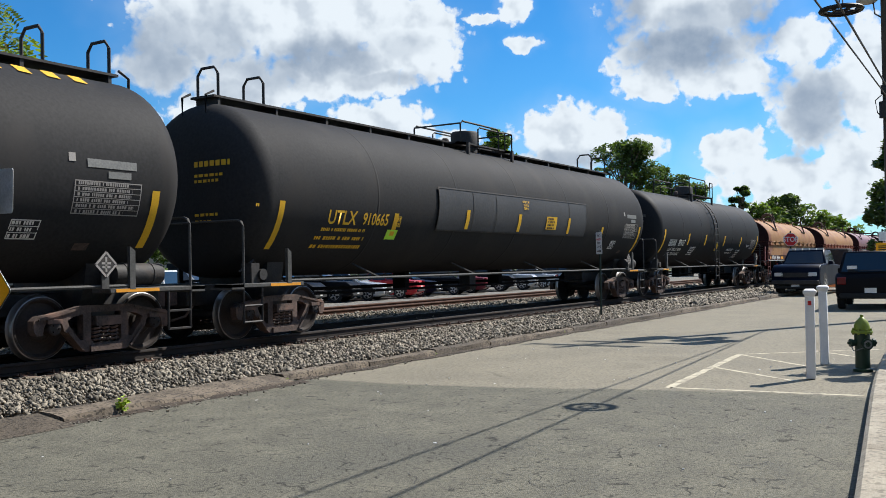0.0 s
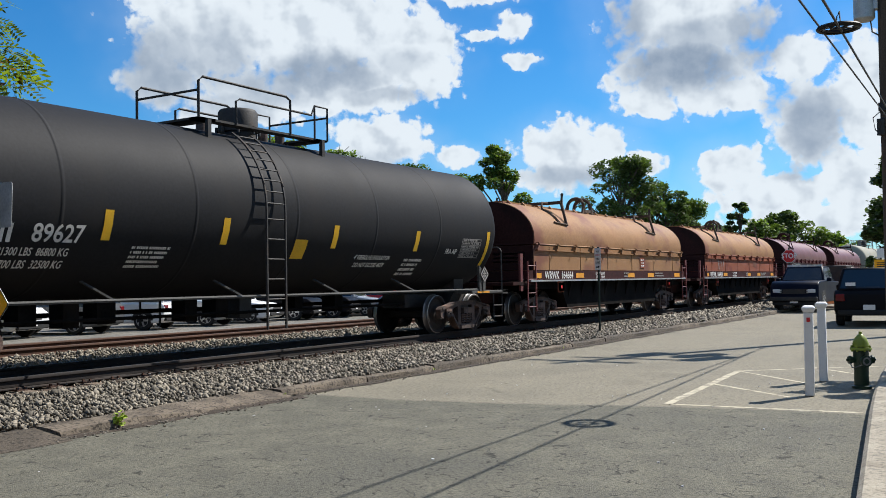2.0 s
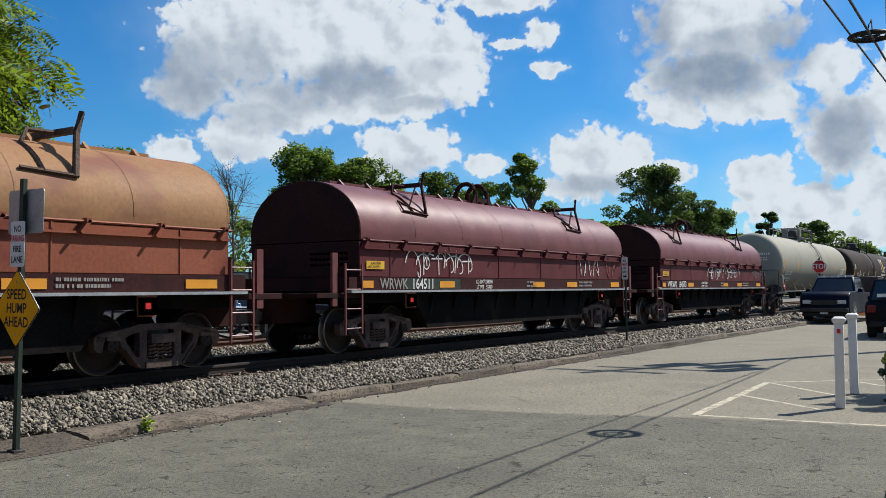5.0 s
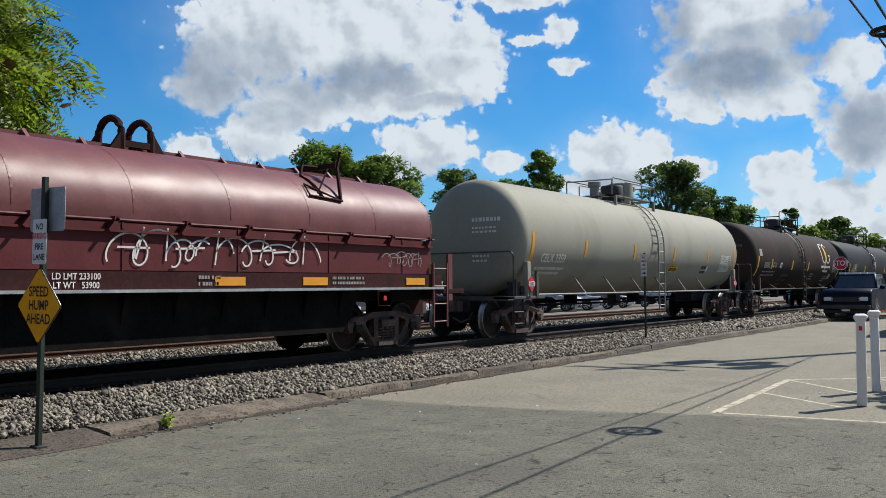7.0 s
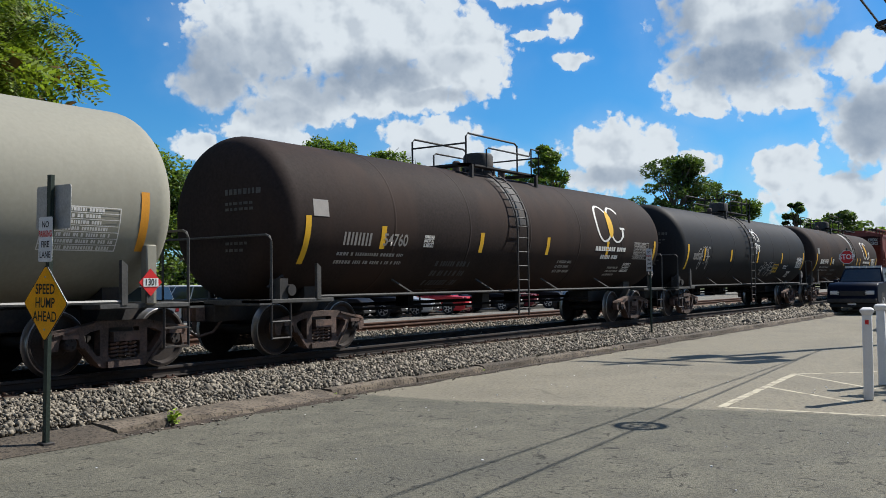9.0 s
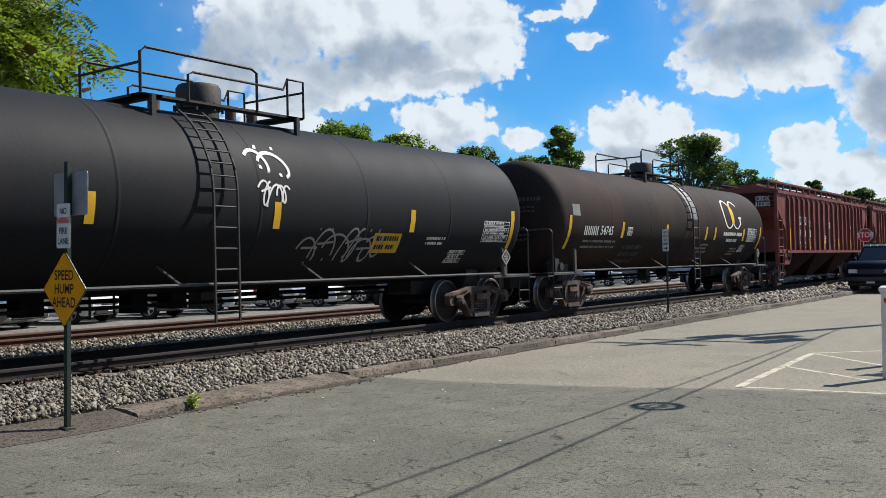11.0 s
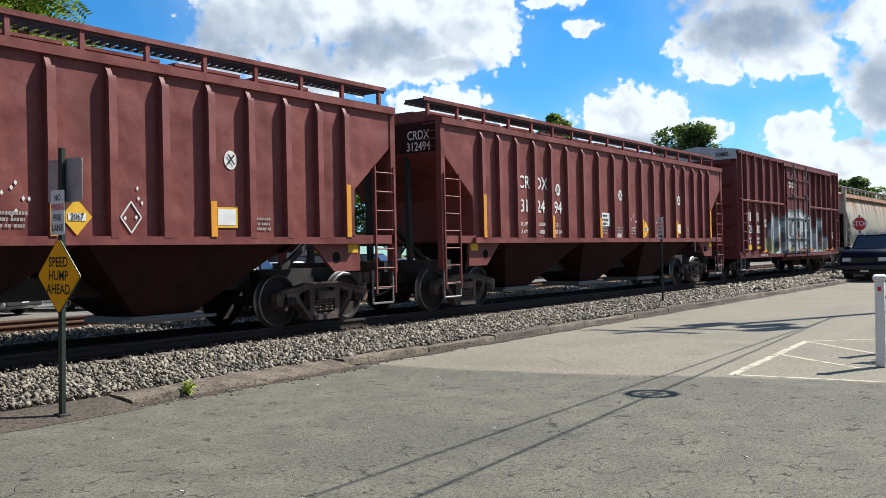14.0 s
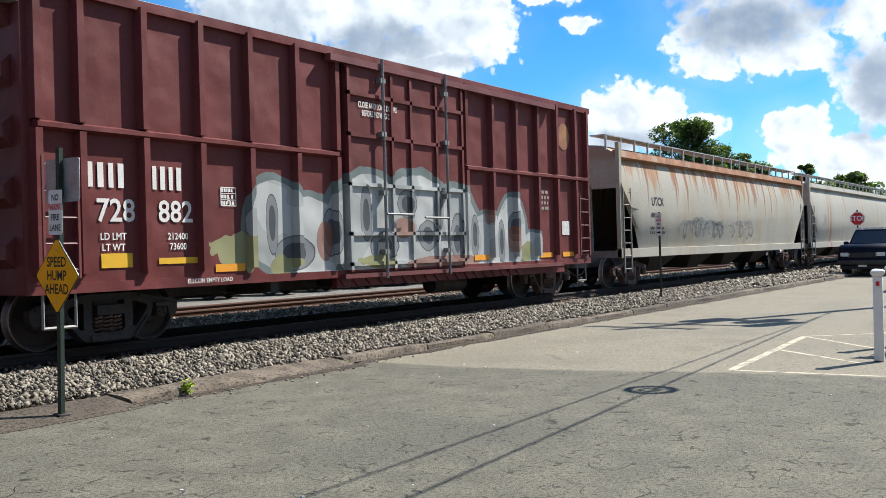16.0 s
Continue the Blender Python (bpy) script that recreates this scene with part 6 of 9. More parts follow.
def hopper_wagon(x, number, label, patched):
    """A ribbed covered hopper with sloped ends and three bays."""
    car = wagon("hopper_wagon", label, "hopper wagon", x)
    y, zt, zb = 1.53, 4.02, 1.49
    skin = lambda z: -y
    side = [(-8.6, zt), (-8.6, 3.35), (-7.45, 2.42), (-7.45, zb), (7.45, zb), (7.45, 2.42), (8.6, 3.35), (8.6, zt)]
    bm = bmesh.new()
    add_prism(bm, side, -y, y, "y")
    part("body", bm, M["oxide"], car, bevel=0.015)
    # slope sheets and end sheets carry their shade in the colour
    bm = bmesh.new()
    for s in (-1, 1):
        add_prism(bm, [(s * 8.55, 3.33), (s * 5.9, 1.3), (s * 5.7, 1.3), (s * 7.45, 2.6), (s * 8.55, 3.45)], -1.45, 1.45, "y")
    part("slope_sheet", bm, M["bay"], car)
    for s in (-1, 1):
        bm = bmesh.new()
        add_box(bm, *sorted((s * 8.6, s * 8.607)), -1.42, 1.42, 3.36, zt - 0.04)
        part("end_sheet", bm, M["bay"], car, "dark end sheet, its shade put into the colour")
    bm = bmesh.new()
    add_prism(bm, [(-y - 0.02, zt - 0.03), (-y - 0.02, zt + 0.04), (-0.8, zt + 0.22), (0.8, zt + 0.22), (y + 0.02, zt + 0.04), (y + 0.02, zt - 0.03)], -8.6, 8.6, "x")
    part("roof", bm, M["oxide"], car)
    bm = bmesh.new()
    add_box(bm, -7.6, 7.6, -0.35, 0.35, zt + 0.22, zt + 0.36)
    for k in range(9):
        add_box(bm, -7.5 + k * 1.7, -6.1 + k * 1.7, -0.38, 0.38, zt + 0.36, zt + 0.41)
    split("hatch", bm, M["oxide"], car)
    # ribs on both sides
    def rib(bm):
        add_prism(bm, [(0, zb + 0.05), (-0.1, zb + 0.05), (-0.1, zt - 0.3), (-0.08, zt - 0.22), (0, zt - 0.08)], -0.05, 0.03, "x")
        add_prism(bm, [(-0.09, zb + 0.05), (-0.105, zb + 0.05), (-0.105, zt - 0.3), (-0.09, zt - 0.25)], -0.05, 0.08, "x")
    mesh = shared("hopper_rib", rib)
    for xx in [e * v for v in (7.15, 6.45, 5.68, 4.86, 4.05, 3.2, 2.32, 1.41, 0.47) for e in (-1, 1)]:
        for yy in (-1, 1):
            part("rib", mesh, M["oxide"], car, at=pose(xx, yy * y, 0, 0, 0, 0 if yy < 0 else 180))
    for yy in (-1, 1):
        bm = bmesh.new()
        add_box(bm, -7.5, 7.5, *sorted((yy * y, yy * (y + 0.1))), zb - 0.05, zb + 0.07)
        add_box(bm, -8.62, 8.62, *sorted((yy * y, yy * (y + 0.06))), zt - 0.1, zt + 0.03)
        part("side_sill", bm, M["oxide"], car)
        bm = bmesh.new()
        for e in (0.7, 1.2):
            add_box(bm, -8.75, 8.75, *sorted((yy * e, yy * (e + 0.02))), zt + 0.36, zt + 0.4)
        for k in range(110):
            xx = -8.7 + 17.4 * k / 109
            add_box(bm, xx - 0.012, xx + 0.012, *sorted((yy * 0.7, yy * 1.2)), zt + 0.38, zt + 0.455)
        deck = part("roof_walk", bm, M["frame"], car)
        bm = bmesh.new()
        add_box(bm, -8.78, 8.78, *sorted((yy * 1.222, yy * 1.25)), zt + 0.4, zt + 0.475)
        part("walk_edge", bm, M["oxide"], deck)
        bm = bmesh.new()
        for k in range(17):
            xx = -8.6 + 17.2 * k / 16
            add_box(bm, xx - 0.035, xx + 0.035, *sorted((yy * 1.17, yy * 1.23)), zt, zt + 0.45)
        split("walk_post", bm, M["oxide"], car)
    for s in (-1, 1):
        for yy in (-1, 1):
            bm = bmesh.new()
            add_box(bm, *sorted((s * 8.5, s * 8.64)), *sorted((yy * 1.42, yy * 1.55)), 0.9, zt)
            part("corner_post", bm, M["oxide"], car)
            ladder(car, s * 8.28, yy * 1.56, 0.5, 2.9, 0.56, "oxide", rungs=7)
            bm = bmesh.new()
            xs = sorted((s * 7.4, s * 8.6))
            add_box(bm, *xs, *sorted((yy * 1.42, yy * 1.55)), 1.44, 1.6)
            part("sill_end", bm, M["oxide"], car)
            bm = bmesh.new()
            for zz in (0.32, 0.6):
                add_tube(bm, [(s * 8.55, yy * 1.5, zz), (s * 7.95, yy * 1.5, zz)], 0.022, 5)
            for xx in (8.55, 7.95):
                add_tube(bm, [(s * xx, yy * 1.5, 0.32), (s * xx, yy * 1.5, 0.95)], 0.022, 5)
            part("stirrup_step", bm, M["steel"], car)
            bm = bmesh.new()
            for k in range(5):
                z = 3.3 + k * 0.16
                add_tube(bm, [(s * 8.66, yy * 1.45, z), (s * 8.66, yy * 1.1, z)], 0.014, 5)
            part("grab_iron", bm, M["oxide"], car)
        bm = bmesh.new()
        add_box(bm, *sorted((s * 6.2, s * 8.9)), -0.33, 0.33, 0.62, 1.0)
        add_box(bm, *sorted((s * 8.3, s * 8.6)), -1.5, 1.5, 0.9, 1.1)
        for yy in (-0.55, 0.55):
            add_strut(bm, (s * 8.45, 1.0), (s * 8.5, 3.35), 0.12, yy - 0.05, yy + 0.05)
        add_strut(bm, (s * 7.0, 0.95), (s * 8.4, 1.9), 0.1, -0.05, 0.05)
        part("end_frame", bm, M["frame"], car)
        bm = bmesh.new()
        add_prism(bm, [(s * 7.6, 1.44), (s * 6.35, 1.44), (s * 6.9, 0.95), (s * 7.6, 0.95)], -1.5, -1.44, "y")
        web = part("bolster_web", bm, M["oxide"], car)
        # a disc coloured black as the shade inside the hole
        bm = bmesh.new()
        add_lathe(bm, [(-1.506, 0.1), (-1.5, 0.1)], "y", (s * 6.95, 0, 1.2), 18)
        part("jacking_hole", bm, M["shade_black"], web)
        mark(web, "sticker", s * 7.4 - 0.14, s * 7.4 + 0.14, 1.28, 1.43, M["letter_yellow"], lambda z: -1.5)
    # three discharge bays, the shade under the wagon put into their colour
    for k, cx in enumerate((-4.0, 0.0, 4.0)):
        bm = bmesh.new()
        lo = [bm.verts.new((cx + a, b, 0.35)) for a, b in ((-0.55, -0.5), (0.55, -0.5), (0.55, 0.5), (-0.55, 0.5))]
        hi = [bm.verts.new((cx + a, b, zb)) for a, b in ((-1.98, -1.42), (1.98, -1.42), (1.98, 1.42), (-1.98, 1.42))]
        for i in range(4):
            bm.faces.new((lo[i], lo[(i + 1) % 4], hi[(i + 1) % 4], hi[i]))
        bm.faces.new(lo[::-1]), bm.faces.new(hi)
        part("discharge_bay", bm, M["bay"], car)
        bm = bmesh.new()
        add_box(bm, cx - 0.7, cx + 0.7, -0.6, 0.6, 0.25, 0.36)
        add_tube(bm, [(cx - 0.9, -0.65, 0.3), (cx + 0.9, -0.65, 0.3)], 0.03, 6)
        part("outlet_gate", bm, M["steel"], car)
    bm = bmesh.new()
    add_box(bm, -6, 6, -0.3, 0.3, 0.68, 1.0)
    part("centre_sill", bm, M["frame"], car)
    # lettering between the ribs
    flat = lambda z: -y - 0.006
    W = M["letter_white"]
    def between(text, x0, z, size):
        for ch, xx in zip(text, x0):
            lettering(car, ch, xx, z, size, W, flat)
    if patched:
        mark(car, "number_ground", -5.62, -5.0, 2.68, 3.04, W, flat), mark(car, "number_ground", -4.78, -4.14, 2.68, 3.04, W, flat)
        for t, xx in (("CR", -5.31), ("DX", -4.46)):
            lettering(car, t, xx, 2.86, 0.25, M["letter_black"], lambda z: -y - 0.016)
    else:
        lettering(car, "CR", -5.28, 2.86, 0.3, W, flat), lettering(car, "DX", -4.46, 2.86, 0.3, W, flat)
    for t, xx in ((number[:2], -5.27), (number[2:4], -4.5), (number[4:], -3.63)):
        lettering(car, t, xx, 2.3, 0.3, W, flat)
    for t, xx, z in (("LD LMT", -5.32, 1.88), ("LT WT", -5.32, 1.7), ("200000" if patched else "202400", -4.45, 1.88), ("63000" if patched else "60600", -4.45, 1.7), ("LO", -3.7, 1.88), ("BLT 5-81", -3.62, 1.7)):
        lettering(car, t, xx, z, 0.085, W, flat, squeeze=0.9)
    for xx in (-3.61, 0.07, 4.5):
        bm = bmesh.new()
        bmesh.ops.create_circle(bm, cap_ends=True, segments=20, radius=0.13)
        for v in bm.verts:
            v.co = (xx + v.co.x, -y - 0.01, 2.76 + v.co.y * 1.15)
        spot = part("route_spot", bm, W, car, "white disc with a cross")
        lettering(car, "X", xx, 2.76, 0.16, M["letter_black"], lambda z: -y - 0.016)
    mark(car, "notice", -1.33, -0.64, 1.88, 2.25, M["sign_white"], flat, "white notice board")
    bars(car, -0.99, 2.17, 0.55, 3, 0.11, M["letter_black"], lambda z: -y - 0.014, 4)
    for xx, sd in ((-1.0, 3), (0.05, 5), (0.95, 6), (5.2, 7)):
        bars(car, xx, 1.85, 0.42, 3, 0.08, M["letter_grey"], flat, sd)
    mark(car, "notice", 4.16, 4.62, 1.7, 2.02, M["letter_yellow"], flat, "faded yellow notice plate")
    mark(car, "notice_face", 4.22, 4.58, 1.74, 1.99, M["sign_white"], lambda z: -y - 0.01)
    panel_of_data(car, -0.34, 0.12, 1.54, 1.66, flat, 5, "letter_white")
    for xx, high in ((-7.15, 2.5), (-4.05, 2.1), (-1.41, 2.1), (1.41, 2.1), (4.05, 2.1), (7.15, 2.5)):
        mark(car, "reflector", xx - 0.045, xx + 0.072, 1.56, high, M["amber"], lambda z: -y - 0.107, "amber reflective stripe")
    rnd = random.Random(3)
    bm = bmesh.new()
    for cx in (0.85, 0.9, 2.66):
        for k in range(5):
            a, b = cx + rnd.uniform(-0.25, 0.25), 2.0 + rnd.uniform(-0.2, 0.3)
            bm.faces.new([bm.verts.new((a + u, -y - 0.01, b + v)) for u, v in ((-0.025, 0), (0, -0.035), (0.025, 0), (0, 0.035))])
    tagged(part("paint_chips", bm, W, car, "pale paint chips"), kind="stuff")
    bm = bmesh.new()
    add_prism(bm, [(1.58, 1.82), (1.81, 1.57), (2.04, 1.82), (1.81, 2.07)], -y - 0.012, -y, "y")
    part("placard", bm, M["letter_yellow"], car, "yellow diamond placard")
    mark(car, "placard_band", 1.68, 1.94, 1.77, 1.87, M["sign_white"], lambda z: -y - 0.01)
    lettering(car, "2067", 1.81, 1.82, 0.09, M["letter_black"], lambda z: -y - 0.016, squeeze=0.8)
    bm = bmesh.new()
    for (a, b), (c, d) in (((-1, 0), (0, -1)), ((0, -1), (1, 0)), ((1, 0), (0, 1)), ((0, 1), (-1, 0))):
        add_strut(bm, (2.66 + 0.17 * a, 1.83 + 0.22 * b), (2.66 + 0.17 * c, 1.83 + 0.22 * d), 0.022, -y - 0.012, -y - 0.004)
    part("placard_outline", bm, W, car, "pale outline left by a removed placard")
    # number on the end
    for k, (t, z) in enumerate((("CRDX", 3.72), (number, 3.48))):
        me = text_mesh(t, 0.19)
        for v in me.vertices:
            v.co = (-8.612, -0.95 - v.co.x * 0.8, z + v.co.y)
        part("lettering", me, W, car)
    bogie(car, -7.1), bogie(car, 7.1)
    couplers(car, 9.25)
    return car


def graffiti_paint():
    """Oxide red with a sprayed grey, black and orange piece along the lower side."""
    m = surface("sprayed_red_paint", (0.135, 0.032, 0.03), 0.6, var=0.16, scale=0.8, fine=18, bump=0.04, stain=(0.1, 0.026, 0.024), amount=0.4, stain_scale=0.9, stretch=(1, 1, 0.4), spec=0.22, dent=0.08)
    nt = m.node_tree
    N, L = nt.nodes.new, nt.links.new
    bsdf = nt.nodes["Principled BSDF"]
    base = bsdf.inputs["Base Color"].links[0].from_socket
    co = N("ShaderNodeTexCoord").outputs["Object"]
    sep = N("ShaderNodeSeparateXYZ")
    L(co, sep.inputs[0])

    def calc(op, a, b, clamp=False):
        n = N("ShaderNodeMath")
        n.operation, n.use_clamp = op, clamp
        for i, v in enumerate((a, b)):
            if isinstance(v, (int, float)):
                n.inputs[i].default_value = v
            else:
                L(v, n.inputs[i])
        return n.outputs[0]

    flat = N("ShaderNodeCombineXYZ")
    L(sep.outputs[0], flat.inputs[0]), L(sep.outputs[2], flat.inputs[2])

    def tex(scale, detail, dx):
        n = N("ShaderNodeTexNoise")
        n.inputs["Scale"].default_value, n.inputs["Detail"].default_value = scale, detail
        mp = N("ShaderNodeMapping")
        mp.inputs["Location"].default_value = (dx, 0, 0)
        L(flat.outputs[0], mp.inputs["Vector"]), L(mp.outputs[0], n.inputs["Vector"])
        return n.outputs["Fac"]

    def layer(colour, mask, rgb):
        mix = N("ShaderNodeMix")
        mix.data_type = "RGBA"
        L(mask, mix.inputs["Factor"]), L(colour, mix.inputs["A"])
        mix.inputs["B"].default_value = (*rgb, 1)
        return mix.outputs["Result"]

    def shapes(rows, wob):
        """Highest level of a set of ovals (x, z, half width, half height), with hand-drawn edges."""
        best = None
        for cx, cz, rx, rz in rows:
            dx = calc("DIVIDE", calc("SUBTRACT", sep.outputs[0], cx), rx)
            dz = calc("DIVIDE", calc("SUBTRACT", sep.outputs[2], cz), rz)
            m = calc("SUBTRACT", 1.0, calc("SQRT", calc("ADD", calc("MULTIPLY", dx, dx), calc("MULTIPLY", dz, dz)), 0.0))
            best = m if best is None else calc("MAXIMUM", best, m)
        return calc("ADD", best, calc("MULTIPLY", calc("SUBTRACT", tex(1.6, 2.0, 3.0), 0.5), wob))

    low = calc("GREATER_THAN", sep.outputs[2], 0.93)
    mass = shapes(((-3.55, 1.75, 0.75, 0.85), (-2.7, 1.4, 0.9, 0.95), (-1.2, 1.7, 1.3, 1.15), (0.2, 1.8, 1.5, 1.1), (1.6, 1.6, 1.2, 1.1), (2.9, 1.35, 0.8, 0.8), (4.0, 1.6, 0.75, 0.95), (4.9, 1.2, 0.5, 0.5)), 0.25)
    inside = calc("MULTIPLY", calc("GREATER_THAN", mass, 0.0), low)
    col = layer(base, inside, (0.14, 0.17, 0.165))
    body_fill = calc("MULTIPLY", calc("GREATER_THAN", mass, 0.14), low)
    col = layer(col, body_fill, (0.33, 0.345, 0.335))
    pale = calc("MULTIPLY", body_fill, calc("GREATER_THAN", tex(0.9, 1.5, 41), 0.52))
    col = layer(col, pale, (0.42, 0.43, 0.415))
    inner = shapes(((-3.62, 1.75, 0.14, 0.5), (-3.1, 1.25, 0.45, 0.3), (-2.2, 1.6, 0.22, 0.42), (-1.35, 1.95, 0.16, 0.5), (-0.85, 1.35, 0.42, 0.26), (-0.1, 2.15, 0.3, 0.26), (0.55, 1.55, 0.34, 0.3), (0.95, 2.1, 0.15, 0.45), (1.6, 1.5, 0.24, 0.5), (2.45, 1.55, 0.15, 0.45), (3.55, 1.4, 0.14, 0.5), (4.15, 1.75, 0.3, 0.34)), 0.55)
    deep = calc("MULTIPLY", body_fill, calc("GREATER_THAN", inner, 0.0))
    col = layer(col, deep, (0.2, 0.215, 0.22))
    core = calc("MULTIPLY", body_fill, calc("GREATER_THAN", inner, 0.42))
    col = layer(col, core, (0.075, 0.082, 0.09))
    line = calc("MULTIPLY", body_fill, calc("LESS_THAN", calc("ABSOLUTE", calc("SUBTRACT", inner, 0.0), 0.0), 0.035))
    col = layer(col, line, (0.09, 0.095, 0.105))
    hot = calc("MULTIPLY", inside, calc("GREATER_THAN", shapes(((-2.35, 1.45, 0.2, 0.36), (-0.25, 1.7, 0.3, 0.2), (1.2, 1.0, 1.4, 0.14), (4.05, 1.45, 0.24, 0.3), (3.0, 2.0, 0.12, 0.2)), 0.5), 0.0))
    col = layer(col, calc("MULTIPLY", hot, 0.7), (0.24, 0.09, 0.05))
    moss = calc("GREATER_THAN", calc("MULTIPLY", shapes(((-4.45, 1.25, 0.6, 0.45), (-3.3, 1.05, 0.6, 0.2), (4.6, 1.15, 0.35, 0.3), (-1.2, 1.05, 0.9, 0.16)), 2.6), low), 0.3)
    col = layer(col, moss, (0.25, 0.25, 0.13))
    L(col, bsdf.inputs["Base Color"])
    return m


def box_wagon(x):
    car = wagon("box_wagon", "maroon ribbed boxcar with a sprayed grey graffiti piece", "boxcar", x)
    paint = graffiti_paint()
    y, zb, zt = 1.5, 0.8, 4.9
    flat = lambda z: -y - 0.006
    W = M["letter_white"]
    bm = bmesh.new()
    add_box(bm, -7.95, 7.95, -y, y, zb, zt)
    part("body", bm, paint, car, bevel=0.02)
    bm = bmesh.new()
    add_prism(bm, [(-y - 0.05, zt - 0.04), (-y - 0.05, zt + 0.02), (0, zt + 0.2), (y + 0.05, zt + 0.02), (y + 0.05, zt - 0.04)], -8.05, 8.05, "x")
    for k in range(16):
        xx = -7.6 + k * 1.013
        add_box(bm, xx - 0.03, xx + 0.03, -0.5, 0.5, zt + 0.1, zt + 0.205)
    part("roof", bm, M["galv"], car, "bare galvanised roof")
    ribs = (-7.78, -7.15, -6.14, -5.12, -4.12, -3.06, -2.06, 2.06, 3.12, 4.16, 5.16, 6.13, 7.12, 7.78)
    def low(bm):
        add_prism(bm, [(-0.08, 0), (-0.05, -0.13), (0.05, -0.13), (0.08, 0)], zb + 0.25, 2.95, "z")
    def high(bm):
        add_prism(bm, [(-0.08, 0), (-0.05, -0.13), (0.05, -0.13), (0.08, 0)], 3.07, zt - 0.1, "z")
    for xx in ribs:
        for yy in (-1, 1):
            for nm, fn in (("low_rib", low), ("high_rib", high)):
                bm = bmesh.new()
                fn(bm)
                for v in bm.verts:
                    v.co = (xx + v.co.x, yy * (y - v.co.y), v.co.z)
                part("rib", bm, paint, car)
    for yy in (-1, 1):
        bm = bmesh.new()
        for a, b in ((-7.8, -2.05), (2.05, 7.8)):
            add_prism(bm, [(yy * y, 2.93), (yy * (y + 0.13), 2.97), (yy * (y + 0.13), 3.03), (yy * y, 3.07)], a, b, "x")
        split("belt_rail", bm, paint, car)
        bm = bmesh.new()
        add_box(bm, -8.0, 8.0, *sorted((yy * y, yy * (y + 0.09))), zt - 0.14, zt)
        part("top_plate", bm, paint, car)
        bm = bmesh.new()
        add_box(bm, -7.95, 7.95, *sorted((yy * y, yy * (y + 0.05))), zb, zb + 0.14)
        for k in range(18):
            if yy < 0:
                add_strut(bm, (-2.0 + k * 0.36, 0.79), (-1.85 + k * 0.36, 0.66), 0.1, -y - 0.05, -y)
        add_box(bm, -2.1, 6.5, *sorted((yy * (y - 0.1), yy * (y + 0.02))), 0.62, 0.8)
        part("side_sill", bm, paint, car)
        # plug door: panel, frame, lock rods, cranks
        bm = bmesh.new()
        add_box(bm, -1.85, 1.85, *sorted((yy * y, yy * (y + 0.12))), zb + 0.1, zt - 0.25)
        door = part("door", bm, paint, car, "sliding plug door with lock rods")
        bm = bmesh.new()
        o = lambda a, b: sorted((yy * (y + a), yy * (y + b)))
        for zz in (1.0, 1.55, 2.45, 3.35, 4.1):
            add_box(bm, -1.85, 1.85, *o(0.12, 0.17), zz, zz + 0.07)
        for xx in (-1.85, -0.6, 0.0, 0.85, 1.78):
            add_box(bm, xx, xx + 0.07, *o(0.12, 0.17), zb + 0.1, zt - 0.3)
        part("door_frame", bm, paint, door)
        bm = bmesh.new()
        for xx in (-0.9, 1.15):
            add_tube(bm, [(xx, yy * (y + 0.22), zb - 0.05), (xx, yy * (y + 0.22), zt - 0.05)], 0.03, 6)
            for zz in (1.2, 2.3, 3.4, 4.4):
                add_box(bm, xx - 0.07, xx + 0.07, *o(0.12, 0.24), zz, zz + 0.09)
        add_tube(bm, [(-0.9, yy * (y + 0.25), 1.95), (-0.1, yy * (y + 0.25), 1.95)], 0.025, 6)
        add_tube(bm, [(0.3, yy * (y + 0.25), 1.9), (1.1, yy * (y + 0.25), 1.9)], 0.025, 6)
        split("lock_rod", bm, M["steel"], door)
        bm = bmesh.new()
        add_box(bm, -2.3, 5.9, *o(0.05, 0.2), zt - 0.26, zt - 0.14)
        add_box(bm, -2.0, 6.2, *o(0.02, 0.16), zb - 0.02, zb + 0.06)
        part("door_track", bm, M["maroon"], car)
    for s in (-1, 1):
        bm = bmesh.new()
        for k in range(5):
            z = zb + 0.35 + k * 0.78
            add_prism(bm, [(s * 7.95, z), (s * 8.08, z + 0.12), (s * 8.08, z + 0.3), (s * 7.95, z + 0.42)], -1.3, 1.3, "y")
        split("corrugation", bm, paint, car)
        bm = bmesh.new()
        add_box(bm, *sorted((s * 7.95, s * 8.1)), -y, y, zt - 0.35, zt)
        part("end_cap", bm, M["galv"], car)
        for yy in (-1, 1):
            ladder(car, s * 7.5, yy * (y + 0.12), 1.0, 2.6, 0.5, "maroon", rungs=5)
            bm = bmesh.new()
            for xx in (7.72, 7.25):
                add_tube(bm, [(s * xx, yy * 1.5, zb), (s * xx, yy * 1.5, 0.35)], 0.022, 5)
            add_tube(bm, [(s * 7.72, yy * 1.5, 0.36), (s * 7.25, yy * 1.5, 0.36)], 0.024, 5)
            part("stirrup_step", bm, M["steel"], car)
    bm = bmesh.new()
    add_box(bm, -8.4, 8.4, -0.3, 0.3, 0.6, 0.9)
    for xx in (-3.5, -1.2, 1.2, 3.5):
        add_box(bm, xx - 0.1, xx + 0.1, -1.4, 1.4, 0.62, 0.8)
    add_lathe(bm, [(-0.6, 0.18), (0.6, 0.18)], "x", (2.4, -0.7, 0.5), 14)
    add_tube(bm, [(-5, 0.5, 0.55), (5, 0.5, 0.55)], 0.03, 5)
    part("underframe", bm, M["frame"], car)
